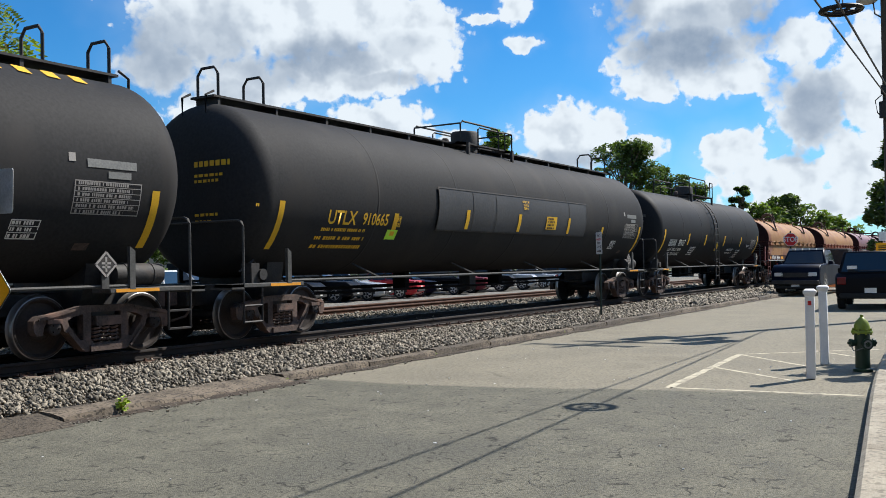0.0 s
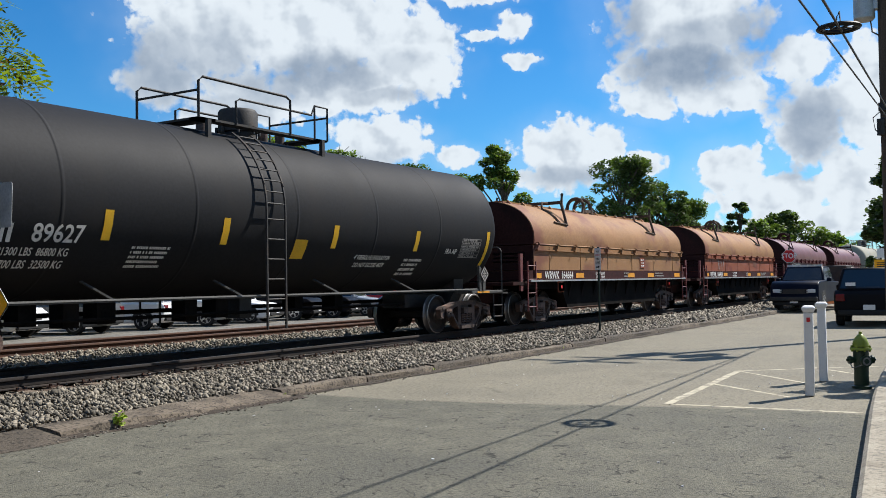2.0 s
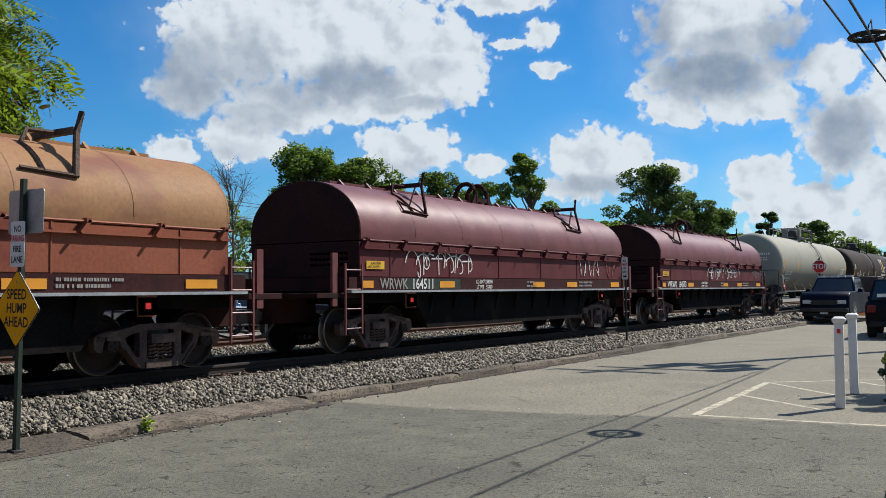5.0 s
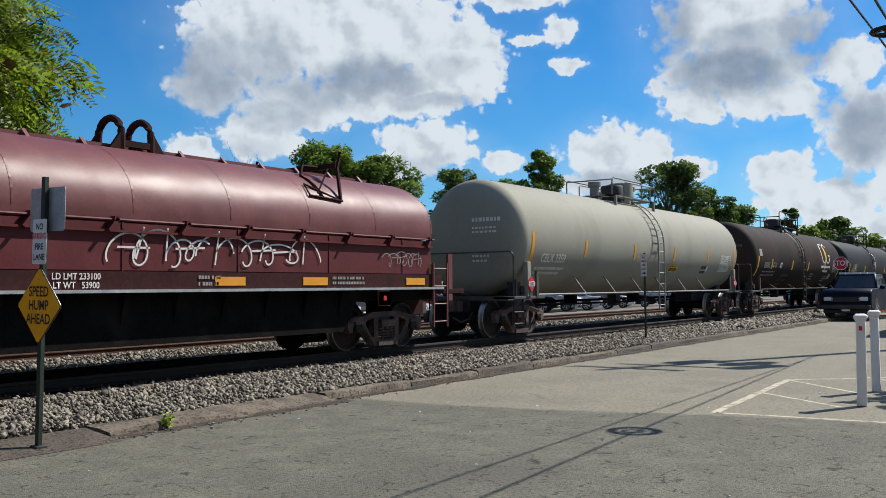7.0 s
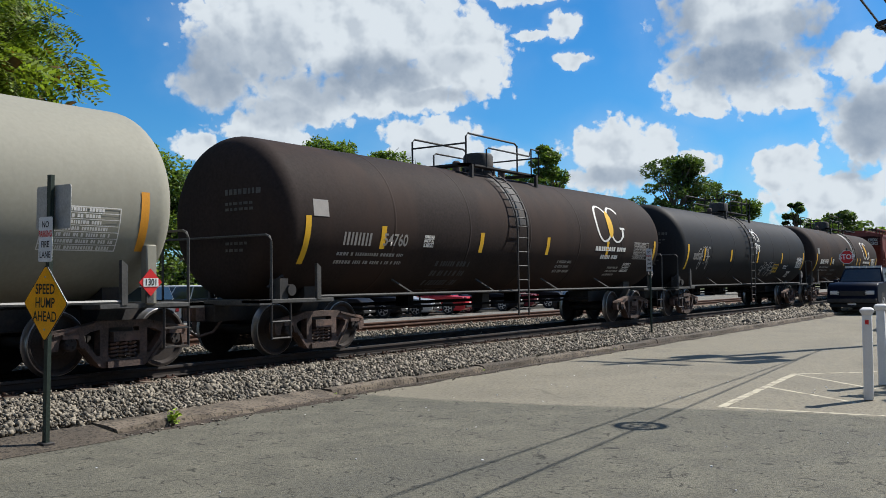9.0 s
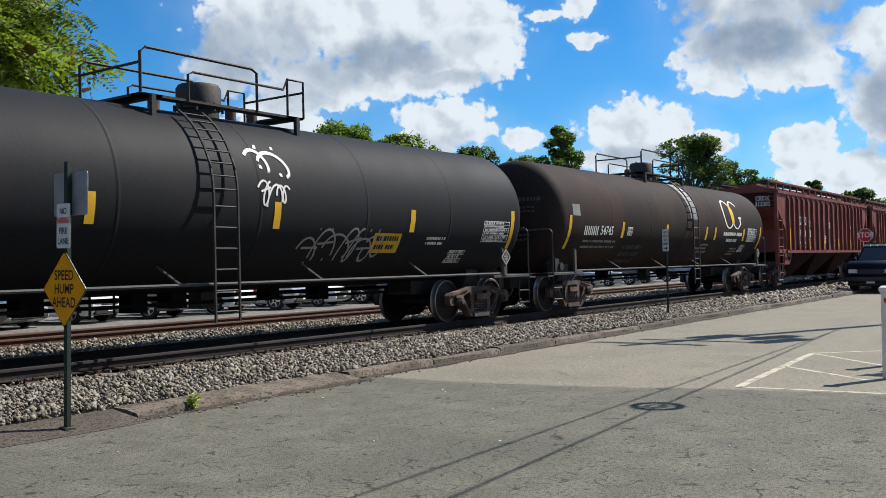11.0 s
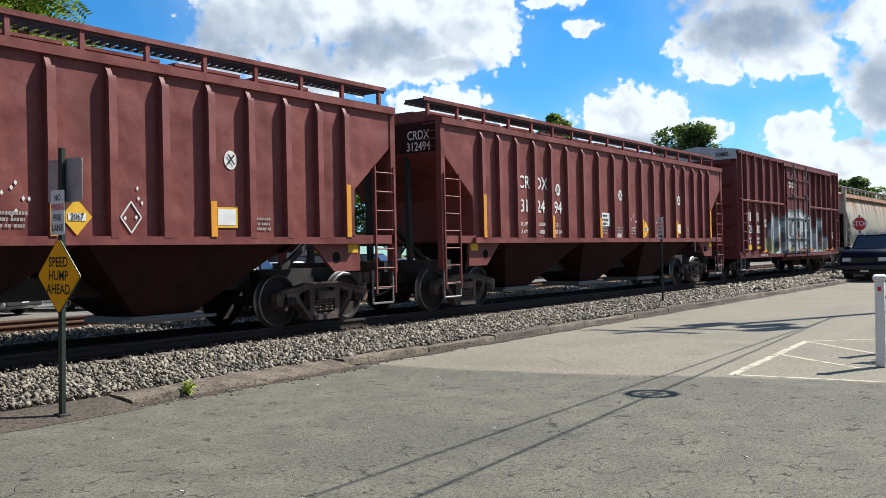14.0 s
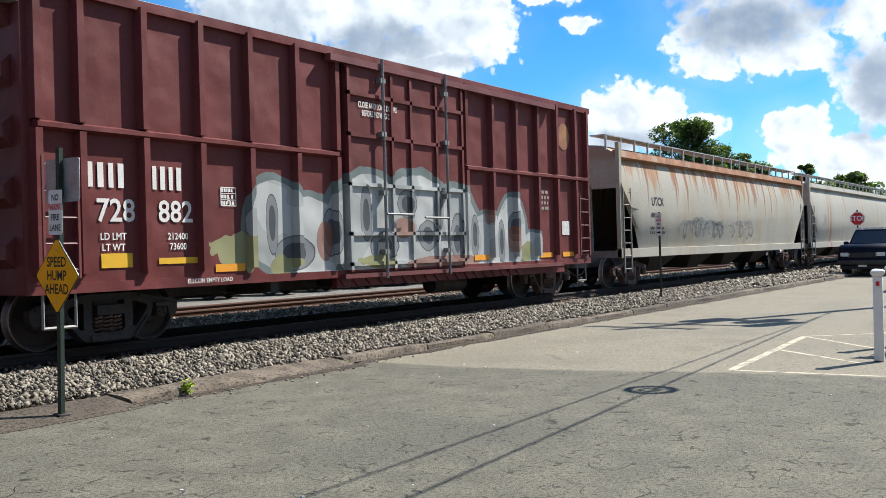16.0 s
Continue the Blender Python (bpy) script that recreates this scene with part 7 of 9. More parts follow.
    mark_block(car, -7.03, 2.4, 2, 0.34, W, flat, 0.95), mark_block(car, -5.98, 2.4, 2, 0.34, W, flat, 0.85)
    lettering(car, "728", -6.6, 1.9, 0.32, W, flat, squeeze=0.95), lettering(car, "882", -5.58, 1.9, 0.32, W, flat, squeeze=0.95)
    for t, xx, z in (("LD LMT", -6.65, 1.55), ("LT WT", -6.65, 1.4), ("212400", -5.55, 1.55), ("73600", -5.55, 1.4)):
        lettering(car, t, xx, z, 0.1, W, flat, squeeze=0.9)
    mark(car, "sticker", -6.85, -6.35, 1.12, 1.32, M["letter_yellow"], flat)
    mark(car, "sticker", -5.9, -5.2, 1.15, 1.24, M["letter_yellow"], flat)
    panel_of_data(car, -4.72, -4.4, 2.02, 2.32, flat, 3, "letter_white")
    lettering(car, "F", -4.56, 2.1, 0.1, W, flat)
    lettering(car, "ELLCON EMPTY LOAD", -5.0, 0.88, 0.07, W, lambda z: -y - 0.06, squeeze=0.9)
    out = lambda z: -y - 0.128
    lettering(car, "CLOSE AND LOCK DOORS", -0.95, 3.95, 0.11, W, out, squeeze=0.62)
    lettering(car, "BEFORE MOVING CAR", -0.95, 3.8, 0.11, W, out, squeeze=0.62)
    bm = bmesh.new()
    bmesh.ops.create_circle(bm, cap_ends=True, segments=24, radius=0.3)
    for v in bm.verts:
        v.co = (6.65 + v.co.x, -y - 0.012, 4.05 + v.co.y * 1.15)
    part("disc", bm, M["tan"], car, "faded cream painted disc")
    panel_of_data(car, 6.45, 6.85, 1.55, 1.9, flat, 6, "letter_white", "letter_white")
    bars(car, 5.6, 2.6, 0.5, 4, 0.13, M["letter_grey"], flat, 8)
    for sx in (-4.55, 2.7, 5.6, 6.75):
        mark(car, "reflector", sx - 0.3, sx + 0.3, 1.0, 1.12, M["amber"], flat, "amber reflective stripe")
    for k, (t, yy) in enumerate((("728882", -1.0),)):
        me = text_mesh(t, 0.15)
        for v in me.vertices:
            v.co = (-8.112, yy - v.co.x * 0.8, zt - 0.17 + v.co.y)
        part("lettering", me, M["letter_black"], car)
    bogie(car, -6.45, "frame"), bogie(car, 6.45)
    couplers(car, 8.9)


def rust_run():
    """Off-white paint with rust that runs down in tongues from the top beam."""
    m = surface("rust_run_white_paint", (0.37, 0.35, 0.295), 0.65, var=0.12, scale=0.8, fine=15, bump=0.03, stain=(0.36, 0.31, 0.23), amount=0.45, stain_scale=0.9, stretch=(1, 1, 0.35), spec=0.2)
    nt = m.node_tree
    N, L = nt.nodes.new, nt.links.new
    bsdf = nt.nodes["Principled BSDF"]
    base = bsdf.inputs["Base Color"].links[0].from_socket
    co = N("ShaderNodeTexCoord").outputs["Object"]
    sep = N("ShaderNodeSeparateXYZ")
    L(co, sep.inputs[0])
    colour = base
    for stretch, lo, hi, gain, rgb in (((0.9, 0, 0.05), 2.5, 3.8, 0.95, (0.34, 0.2, 0.11)), ((3.4, 0, 0.1), 1.6, 3.9, 0.85, (0.24, 0.1, 0.045))):
        mp, n, r, fall, mul, mix = N("ShaderNodeMapping"), N("ShaderNodeTexNoise"), N("ShaderNodeMapRange"), N("ShaderNodeMapRange"), N("ShaderNodeMath"), N("ShaderNodeMix")
        mp.inputs["Scale"].default_value = stretch
        n.inputs["Scale"].default_value, n.inputs["Detail"].default_value = 1.4, 5
        L(co, mp.inputs["Vector"]), L(mp.outputs[0], n.inputs["Vector"])
        L(sep.outputs[2], fall.inputs["Value"])
        fall.inputs["From Min"].default_value, fall.inputs["From Max"].default_value = lo, hi
        fall.inputs["To Min"].default_value, fall.inputs["To Max"].default_value = -0.22, 0.1
        mul.operation = "ADD"
        L(n.outputs["Fac"], mul.inputs[0]), L(fall.outputs[0], mul.inputs[1])
        r.interpolation_type = "SMOOTHSTEP"
        L(mul.outputs[0], r.inputs["Value"])
        r.inputs["From Min"].default_value, r.inputs["From Max"].default_value, r.inputs["To Max"].default_value = 0.5, 0.64, gain
        mix.data_type = "RGBA"
        L(r.outputs[0], mix.inputs["Factor"]), L(colour, mix.inputs["A"])
        mix.inputs["B"].default_value = (*rgb, 1)
        colour = mix.outputs["Result"]
    L(colour, bsdf.inputs["Base Color"])
    return m


def round_hopper(x, streaked):
    """A covered hopper with bulging smooth sides."""
    car = wagon("hopper_wagon", "dirty white covered hopper with rust streaks" if streaked else "off-white smooth-sided covered hopper", "hopper wagon", x)
    paint = rust_run() if streaked else M["white_car"]
    half = 9.9
    prof = [(-1.4, 1.1), (-1.5, 1.6), (-1.55, 2.3), (-1.52, 3.0), (-1.4, 3.6), (-1.25, 3.95), (-0.9, 4.15), (0, 4.25)]
    sect = prof + [(-a, b) for a, b in prof[-2::-1]]
    skin = lambda z: -np.interp(z, [1.1, 1.6, 2.3, 3.0, 3.6, 3.95], [1.4, 1.5, 1.55, 1.52, 1.4, 1.25])
    bm = bmesh.new()
    stations = []
    for xx, low in ((-half, 2.9), (-half + 0.55, 2.35), (-half + 1.1, 1.75), (-half + 1.35, 1.1), (half - 1.35, 1.1), (half - 1.1, 1.75), (half - 0.55, 2.35), (half, 2.9)):
        stations.append([bm.verts.new((xx, a, max(b, low))) for a, b in sect])
    for p, q in zip(stations, stations[1:]):
        for i in range(len(sect) - 1):
            bm.faces.new((p[i], p[i + 1], q[i + 1], q[i]))
    bm.faces.new(stations[0][::-1]), bm.faces.new(stations[-1])
    bmesh.ops.remove_doubles(bm, verts=bm.verts, dist=0.001)
    bmesh.ops.dissolve_degenerate(bm, edges=bm.edges, dist=0.001)
    part("body", bm, paint, car)
    for yy in (-1, 1):
        bm = bmesh.new()
        add_prism(bm, [(yy * 1.36, 3.72), (yy * 1.5, 3.78), (yy * 1.46, 3.98), (yy * 1.24, 4.0)], -half, half, "x")
        part("top_chord", bm, M["rust"] if streaked else paint, car, "rusted top beam" if streaked else "")
        bm = bmesh.new()
        add_box(bm, -half - 0.1, half + 0.1, *sorted((yy * 1.38, yy * 1.52)), 0.88, 1.15)
        part("side_sill", bm, paint, car, bevel=0.01)
        bm = bmesh.new()
        add_box(bm, -half - 0.2, half + 0.2, *sorted((yy * 0.65, yy * 1.15)), 4.42, 4.45)
        for k in range(21):
            xx = -half - 0.15 + (2 * half + 0.3) * k / 20
            add_box(bm, xx - 0.025, xx + 0.025, *sorted((yy * 1.1, yy * 1.15)), 4.0, 4.45)
        part("roof_walk", bm, M["galv"], car)
    for s in (-1, 1):
        for yy in (-1, 1):
            bm = bmesh.new()
            add_box(bm, *sorted((s * (half - 0.05), s * (half + 0.1))), *sorted((yy * 1.38, yy * 1.5)), 0.9, 4.2)
            part("corner_post", bm, paint, car)
            ladder(car, s * (half - 0.3), yy * 1.53, 0.45, 2.9, 0.5, "steel", rungs=7)
        bm = bmesh.new()
        add_box(bm, *sorted((s * (half - 2.6), s * (half + 0.4))), -0.33, 0.33, 0.62, 1.0)
        add_box(bm, *sorted((s * (half - 0.15), s * (half + 0.1))), -1.45, 1.45, 0.9, 1.1)
        for yy in (-0.5, 0.5):
            add_strut(bm, (s * (half - 0.05), 1.0), (s * half, 3.0), 0.1, yy - 0.05, yy + 0.05)
        part("end_frame", bm, M["steel"], car)
    for cx in (-5.4, -1.8, 1.8, 5.4):
        bm = bmesh.new()
        lo = [bm.verts.new((cx + a, b, 0.4)) for a, b in ((-0.5, -0.5), (0.5, -0.5), (0.5, 0.5), (-0.5, 0.5))]
        hi = [bm.verts.new((cx + a, b, 1.3)) for a, b in ((-1.7, -1.3), (1.7, -1.3), (1.7, 1.3), (-1.7, 1.3))]
        for i in range(4):
            bm.faces.new((lo[i], lo[(i + 1) % 4], hi[(i + 1) % 4], hi[i]))
        bm.faces.new(lo[::-1]), bm.faces.new(hi)
        part("discharge_bay", bm, M["frame"], car)
    if streaked:
        lettering(car, "UTCX", -7.35, 2.55, 0.26, M["letter_black"], skin, squeeze=0.95)
        bars(car, -7.4, 2.15, 0.9, 1, 0.24, M["letter_black"], skin, 3)
        bars(car, -7.3, 1.75, 1.2, 2, 0.14, M["letter_black"], skin, 5)
        scrawl(car, -5.3, -1.2, 1.45, 2.05, skin, 21, M["steel"], 7, 0.12)
        scrawl(car, -0.6, 2.2, 1.45, 2.1, skin, 22, M["letter_grey"], 5, 0.07)
    else:
        panel_of_data(car, -7.6, -7.0, 2.0, 2.5, skin, 4, "letter_grey")
    bogie(car, -8.45), bogie(car, 8.45)
    couplers(car, 10.4)


utlx_wagon(-110.55, False)
utlx_wagon(-89.45, True)
gatx_black(-70.12)
coil_wagons()
celx_wagon(14.4)
oil_wagon(33.8, "54760", -0.62, False)
car_j, skin_j = tank_wagon("matt black tank wagon with white scrawled graffiti", 52.5, 8.0, 1.5, 2.38, 7.0, "black2", (-6.1, -3.1, 0.37, 4.04), 0.44, ladder_x=-0.85)
scrawl(car_j, 1.09, 3.28, 1.3, 1.95, skin_j, 31, M["letter_grey"], 6, 0.04)
scrawl(car_j, -0.1, 0.6, 2.75, 3.3, skin_j, 32, M["letter_white"], 2, 0.06)
scrawl(car_j, 0.0, 0.6, 2.2, 2.7, skin_j, 34, M["letter_white"], 3, 0.035)
scrawl(car_j, -6.7, -5.6, 1.6, 2.4, skin_j, 35, M["letter_grey"], 3, 0.03)
mark(car_j, "contact_sign", 2.94, 3.76, 1.51, 1.88, M["letter_yellow"], skin_j, "yellow contact board with dark bars")
bars(car_j, 3.35, 1.78, 0.66, 2, 0.16, M["letter_black"], lambda z: skin_j(z) - 0.006, 2)
panel_of_data(car_j, 6.6, 7.65, 1.74, 2.2, skin_j, 4, "letter_white")
panel_of_data(car_j, 5.57, 6.16, 1.3, 1.56, skin_j, 5, "letter_white")
bars(car_j, 4.95, 1.8, 0.7, 2, 0.1, M["letter_white"], skin_j, 6)
mark_block(car_j, -7.2, 2.05, 4, 0.22, M["letter_grey"], skin_j)
placard(car_j, 7.5, 1.4, -1.45)
end_text(car_j, 8.0, 1.5, 2.38, "letter_grey", 9)
oil_wagon(71.0, "54745", 0.6, True)
hopper_wagon(89.7, "312302", "oxide-red ribbed covered hopper with patched number", True)
hopper_wagon(108.5, "312494", "oxide-red ribbed covered hopper with white stencils", False)
box_wagon(127.0)
round_hopper(147.0, True)
round_hopper(168.2, False)
round_hopper(189.4, False)


# ---- things beside the track ----
def box_part(name, parent, mat, x0, x1, y0, y1, z0, z1, bevel=0.0, label=""):
    bm = bmesh.new()
    add_box(bm, x0, x1, y0, y1, z0, z1)
    return part(name, bm, mat, parent, label, bevel=bevel)


def plate_text(parent, text, y, z, size, mat, x, squeeze=1.0):
    """Words on a plate that faces down the street, towards -x."""
    me = text_mesh(text, size)
    for v in me.vertices:
        v.co = (x, y - v.co.x * squeeze, z + v.co.y)
    return part("lettering", me, mat, parent)


def rounded(w, h, r, n=4):
    out = []
    for cx, cy, a0 in ((w - r, h - r, 0), (-w + r, h - r, 90), (-w + r, -h + r, 180), (w - r, -h + r, 270)):
        out += [(cx + r * math.cos(radians(a0 + 90 * k / n)), cy + r * math.sin(radians(a0 + 90 * k / n))) for k in range(n + 1)]
    return out


def plate(parent, name, outline, y, z, x, mat, thick=0.004, label=""):
    bm = bmesh.new()
    add_prism(bm, [(y + a, z + b) for a, b in outline], x, x + thick, "x")
    return part(name, bm, mat, parent, label)


def hump_sign():
    s = thing("road_sign", "yellow diamond sign on a dark post with smaller plates", "road sign", pose(5.128, 8.185, 0.0, 1.0, 0.5, -1))
    bm = bmesh.new()
    add_prism(bm, [(-0.03, -0.02), (0.03, -0.02), (0.03, 0.02), (0.018, 0.02), (0.018, -0.008), (-0.018, -0.008), (-0.018, 0.02), (-0.03, 0.02)], -0.1, 2.6, "z")
    for v in bm.verts:
        v.co.x, v.co.y = v.co.y, v.co.x
    part("post", bm, M["post"], s)
    box_part("post_base", s, M["frame"], -0.06, 0.06, -0.06, 0.06, 0.0, 0.05, 0.008)
    d = 0.37
    def diamond(k):
        o = rounded(0.263 * k, 0.263 * k, 0.03)
        c = math.sqrt(0.5)
        return [((a - b) * c, (a + b) * c) for a, b in o]
    plate(s, "diamond_plate", diamond(1.0), 0, 1.37, -0.034, M["letter_black"])
    plate(s, "diamond_face", diamond(0.965), 0, 1.37, -0.037, M["sign_yellow"], label="yellow reflective face")
    plate(s, "diamond_back", diamond(0.99), 0, 1.37, -0.029, M["galv"])
    for text, z in (("SPEED", 1.5), ("HUMP", 1.37), ("AHEAD", 1.24)):
        plate_text(s, text, 0, z, 0.098, M["letter_black"], -0.0395, 0.9)
    bm = bmesh.new()
    for z in (1.62, 1.12):
        add_lathe(bm, [(-0.045, 0.008), (-0.036, 0.01)], "x", (0, 0, z), 8)
    split("bolt", bm, M["galv"], s)
    plate(s, "small_plate", rounded(0.115, 0.215, 0.02), 0.02, 1.98, -0.034, M["sign_white"], label="white plate with red and black words")
    for text, z, m in (("NO", 2.12, "letter_black"), ("PARKING", 2.03, "sign_red"), ("FIRE", 1.93, "letter_black"), ("LANE", 1.83, "letter_black")):
        plate_text(s, text, 0.02, z, 0.062, M[m], -0.0365, 0.62 if len(text) > 5 else 0.9)
    plate(s, "back_plate", rounded(0.29, 0.21, 0.03), 0.0, 2.29, 0.03, M["galv"], label="bare aluminium back of a plate")
    plate(s, "back_face", rounded(0.285, 0.205, 0.03), 0.0, 2.29, 0.034, M["sign_white"])


def kerb_sign():
    s = thing("road_sign", "small white plate on a thin dark post", "road sign", pose(23.6, 9.62, 0.06, 0, 0, -30))
    box_part("post", s, M["post"], -0.02, 0.02, -0.025, 0.025, -0.1, 2.33, 0.004)
    plate(s, "plate", rounded(0.13, 0.3, 0.02), 0, 2.0, -0.03, M["sign_white"])
    for text, z, m in (("NO", 2.2, "letter_black"), ("PARKING", 2.1, "sign_red"), ("FIRE", 2.0, "letter_black"), ("LANE", 1.9, "letter_black")):
        plate_text(s, text, 0, z, 0.06, M[m], -0.033, 0.62 if len(text) > 5 else 0.9)
    bm = bmesh.new()
    add_prism(bm, [(0.08, 1.77), (-0.03, 1.77), (-0.03, 1.74), (-0.09, 1.785), (-0.03, 1.83), (-0.03, 1.8), (0.08, 1.8)], -0.034, -0.031, "x")
    part("arrow", bm, M["letter_black"], s)


def stop_sign():
    s = thing("road_sign", "red octagonal stop sign on a dark post", "road sign", pose(47.6, 9.45, 0.08, 0, 0, 12))
    box_part("post", s, M["post"], -0.03, 0.03, -0.035, 0.035, -0.1, 2.85, 0.005)
    octo = lambda r: [(r * math.cos(radians(22.5 + 45 * k)), r * math.sin(radians(22.5 + 45 * k))) for k in range(8)]
    plate(s, "border", octo(0.34), 0, 2.42, -0.05, M["sign_white"])
    plate(s, "face", octo(0.315), 0, 2.42, -0.054, M["sign_red"])
    plate_text(s, "STOP", 0, 2.42, 0.25, M["sign_white"], -0.057, 0.85)
    s = thing("road_sign", "small yellow and white plates on a post", "road sign", pose(44.0, 4.95, 0, 0, 0, 10))
    box_part("post", s, M["post"], -0.03, 0.03, -0.03, 0.03, -0.1, 2.75)
    plate(s, "yellow_plate", rounded(0.27, 0.22, 0.03), 0, 1.95, -0.05, M["sign_yellow"])
    plate(s, "white_plate", rounded(0.15, 0.2, 0.03), 0, 2.45, -0.05, M["sign_white"])
    bm = bmesh.new()
    for z in (2.03, 1.95, 1.87):
        add_box(bm, -0.054, -0.051, -0.17, 0.17, z - 0.02, z + 0.02)
    part("bars", bm, M["letter_black"], s)


def bollards():
    def build(at):
        b = thing("bollard", "white plastic-sleeved square bollard with a moulded cap", "bollard", at, "bollards")
        box_part("sleeve", b, M["bollard"], -0.056, 0.056, -0.056, 0.056, 0, 1.07, 0.008)
        bm = bmesh.new()
        add_prism(bm, [(-0.058, -0.058), (0.058, -0.058), (0.058, 0.058), (-0.058, 0.058)], 1.03, 1.05, "z")
        ring = [[bm.verts.new((sx * w, sy * w, z)) for sx, sy in ((-1, -1), (1, -1), (1, 1), (-1, 1))] for w, z in ((0.06, 1.05), (0.08, 1.085), (0.08, 1.11), (0.05, 1.135))]
        for p, q in zip(ring, ring[1:]):
            for k in range(4):
                bm.faces.new((p[k], p[(k + 1) % 4], q[(k + 1) % 4], q[k]))
        bm.faces.new(ring[-1])
        part("cap", bm, M["bollard"], b, bevel=0.004)
        return b
    a = build(pose(12.42, 2.26, 0, 0.4, -0.3, 8))
    box_part("sticker", a, M["sign_red"], -0.0585, -0.056, -0.02, 0.022, 0.93, 0.985, label="small red sticker")
    build(pose(14.18, 2.39, 0, -0.3, 0.2, 5))


def hydrant():
    s = thing("fire_hydrant", "dark green fire hydrant with a lime bonnet", "fire hydrant", pose(13.5, 1.8, 0.0, 0, 0, 32))
    bm = bmesh.new()
    add_lathe(bm, [(0, 0.125), (0.035, 0.125), (0.045, 0.095), (0.2, 0.092), (0.36, 0.095), (0.4, 0.1), (0.46, 0.1), (0.51, 0.096)], "z", (0, 0, 0), 24)
    part("barrel", bm, M["hydrant"], s)
    bm = bmesh.new()
    add_lathe(bm, [(0.51, 0.135), (0.53, 0.138), (0.545, 0.13)], "z", (0, 0, 0), 24)
    for k in range(8):
        a = k * math.pi / 4
        bolt = bmesh.new()
        add_lathe(bolt, [(0.49, 0.014), (0.57, 0.014)], "z", (0.118 * math.cos(a), 0.118 * math.sin(a), 0), 6)
        part("bolt", bolt, M["lime"], s)
    part("flange", bm, M["lime"], s)
    bm = bmesh.new()
    add_lathe(bm, [(0.55, 0.105), (0.6, 0.1), (0.66, 0.08), (0.7, 0.045), (0.715, 0.032), (0.72, 0.022), (0.75, 0.02), (0.755, 0.015)], "z", (0, 0, 0), 24)
    part("bonnet", bm, M["lime"], s)
    for yy in (-1, 1):
        bm = bmesh.new()
        add_lathe(bm, [(yy * 0.06, 0.042), (yy * 0.13, 0.042), (yy * 0.135, 0.054), (yy * 0.165, 0.054), (yy * 0.17, 0.018), (yy * 0.195, 0.018)], "y", (0, 0, 0.38), 16)
        part("side_nozzle", bm, M["hydrant"], s)
    bm = bmesh.new()
    add_lathe(bm, [(-0.06, 0.06), (-0.13, 0.06), (-0.135, 0.075), (-0.165, 0.075), (-0.17, 0.022), (-0.19, 0.022)], "x", (0, 0, 0.37), 18)
    part("front_nozzle", bm, M["hydrant"], s)
    bm = bmesh.new()
    add_lathe(bm, [(-0.166, 0.055), (-0.169, 0.055)], "x", (0, 0, 0.37), 18)
    part("nozzle_face", bm, M["steel"], s)
    bm = bmesh.new()
    add_tube(bm, [(-0.02, 0.16, 0.35), (-0.05, 0.14, 0.28), (-0.08, 0.1, 0.29), (-0.12, 0.05, 0.32)], 0.008, 5)
    part("chain", bm, M["steel"], s)


def sag(p, q, drop, n=24):
    p, q = Vector(p), Vector(q)
    return [p.lerp(q, k / n) - Vector((0, 0, drop * 4 * (k / n) * (1 - k / n))) for k in range(n + 1)]


POLE = (25.2, 2.6)


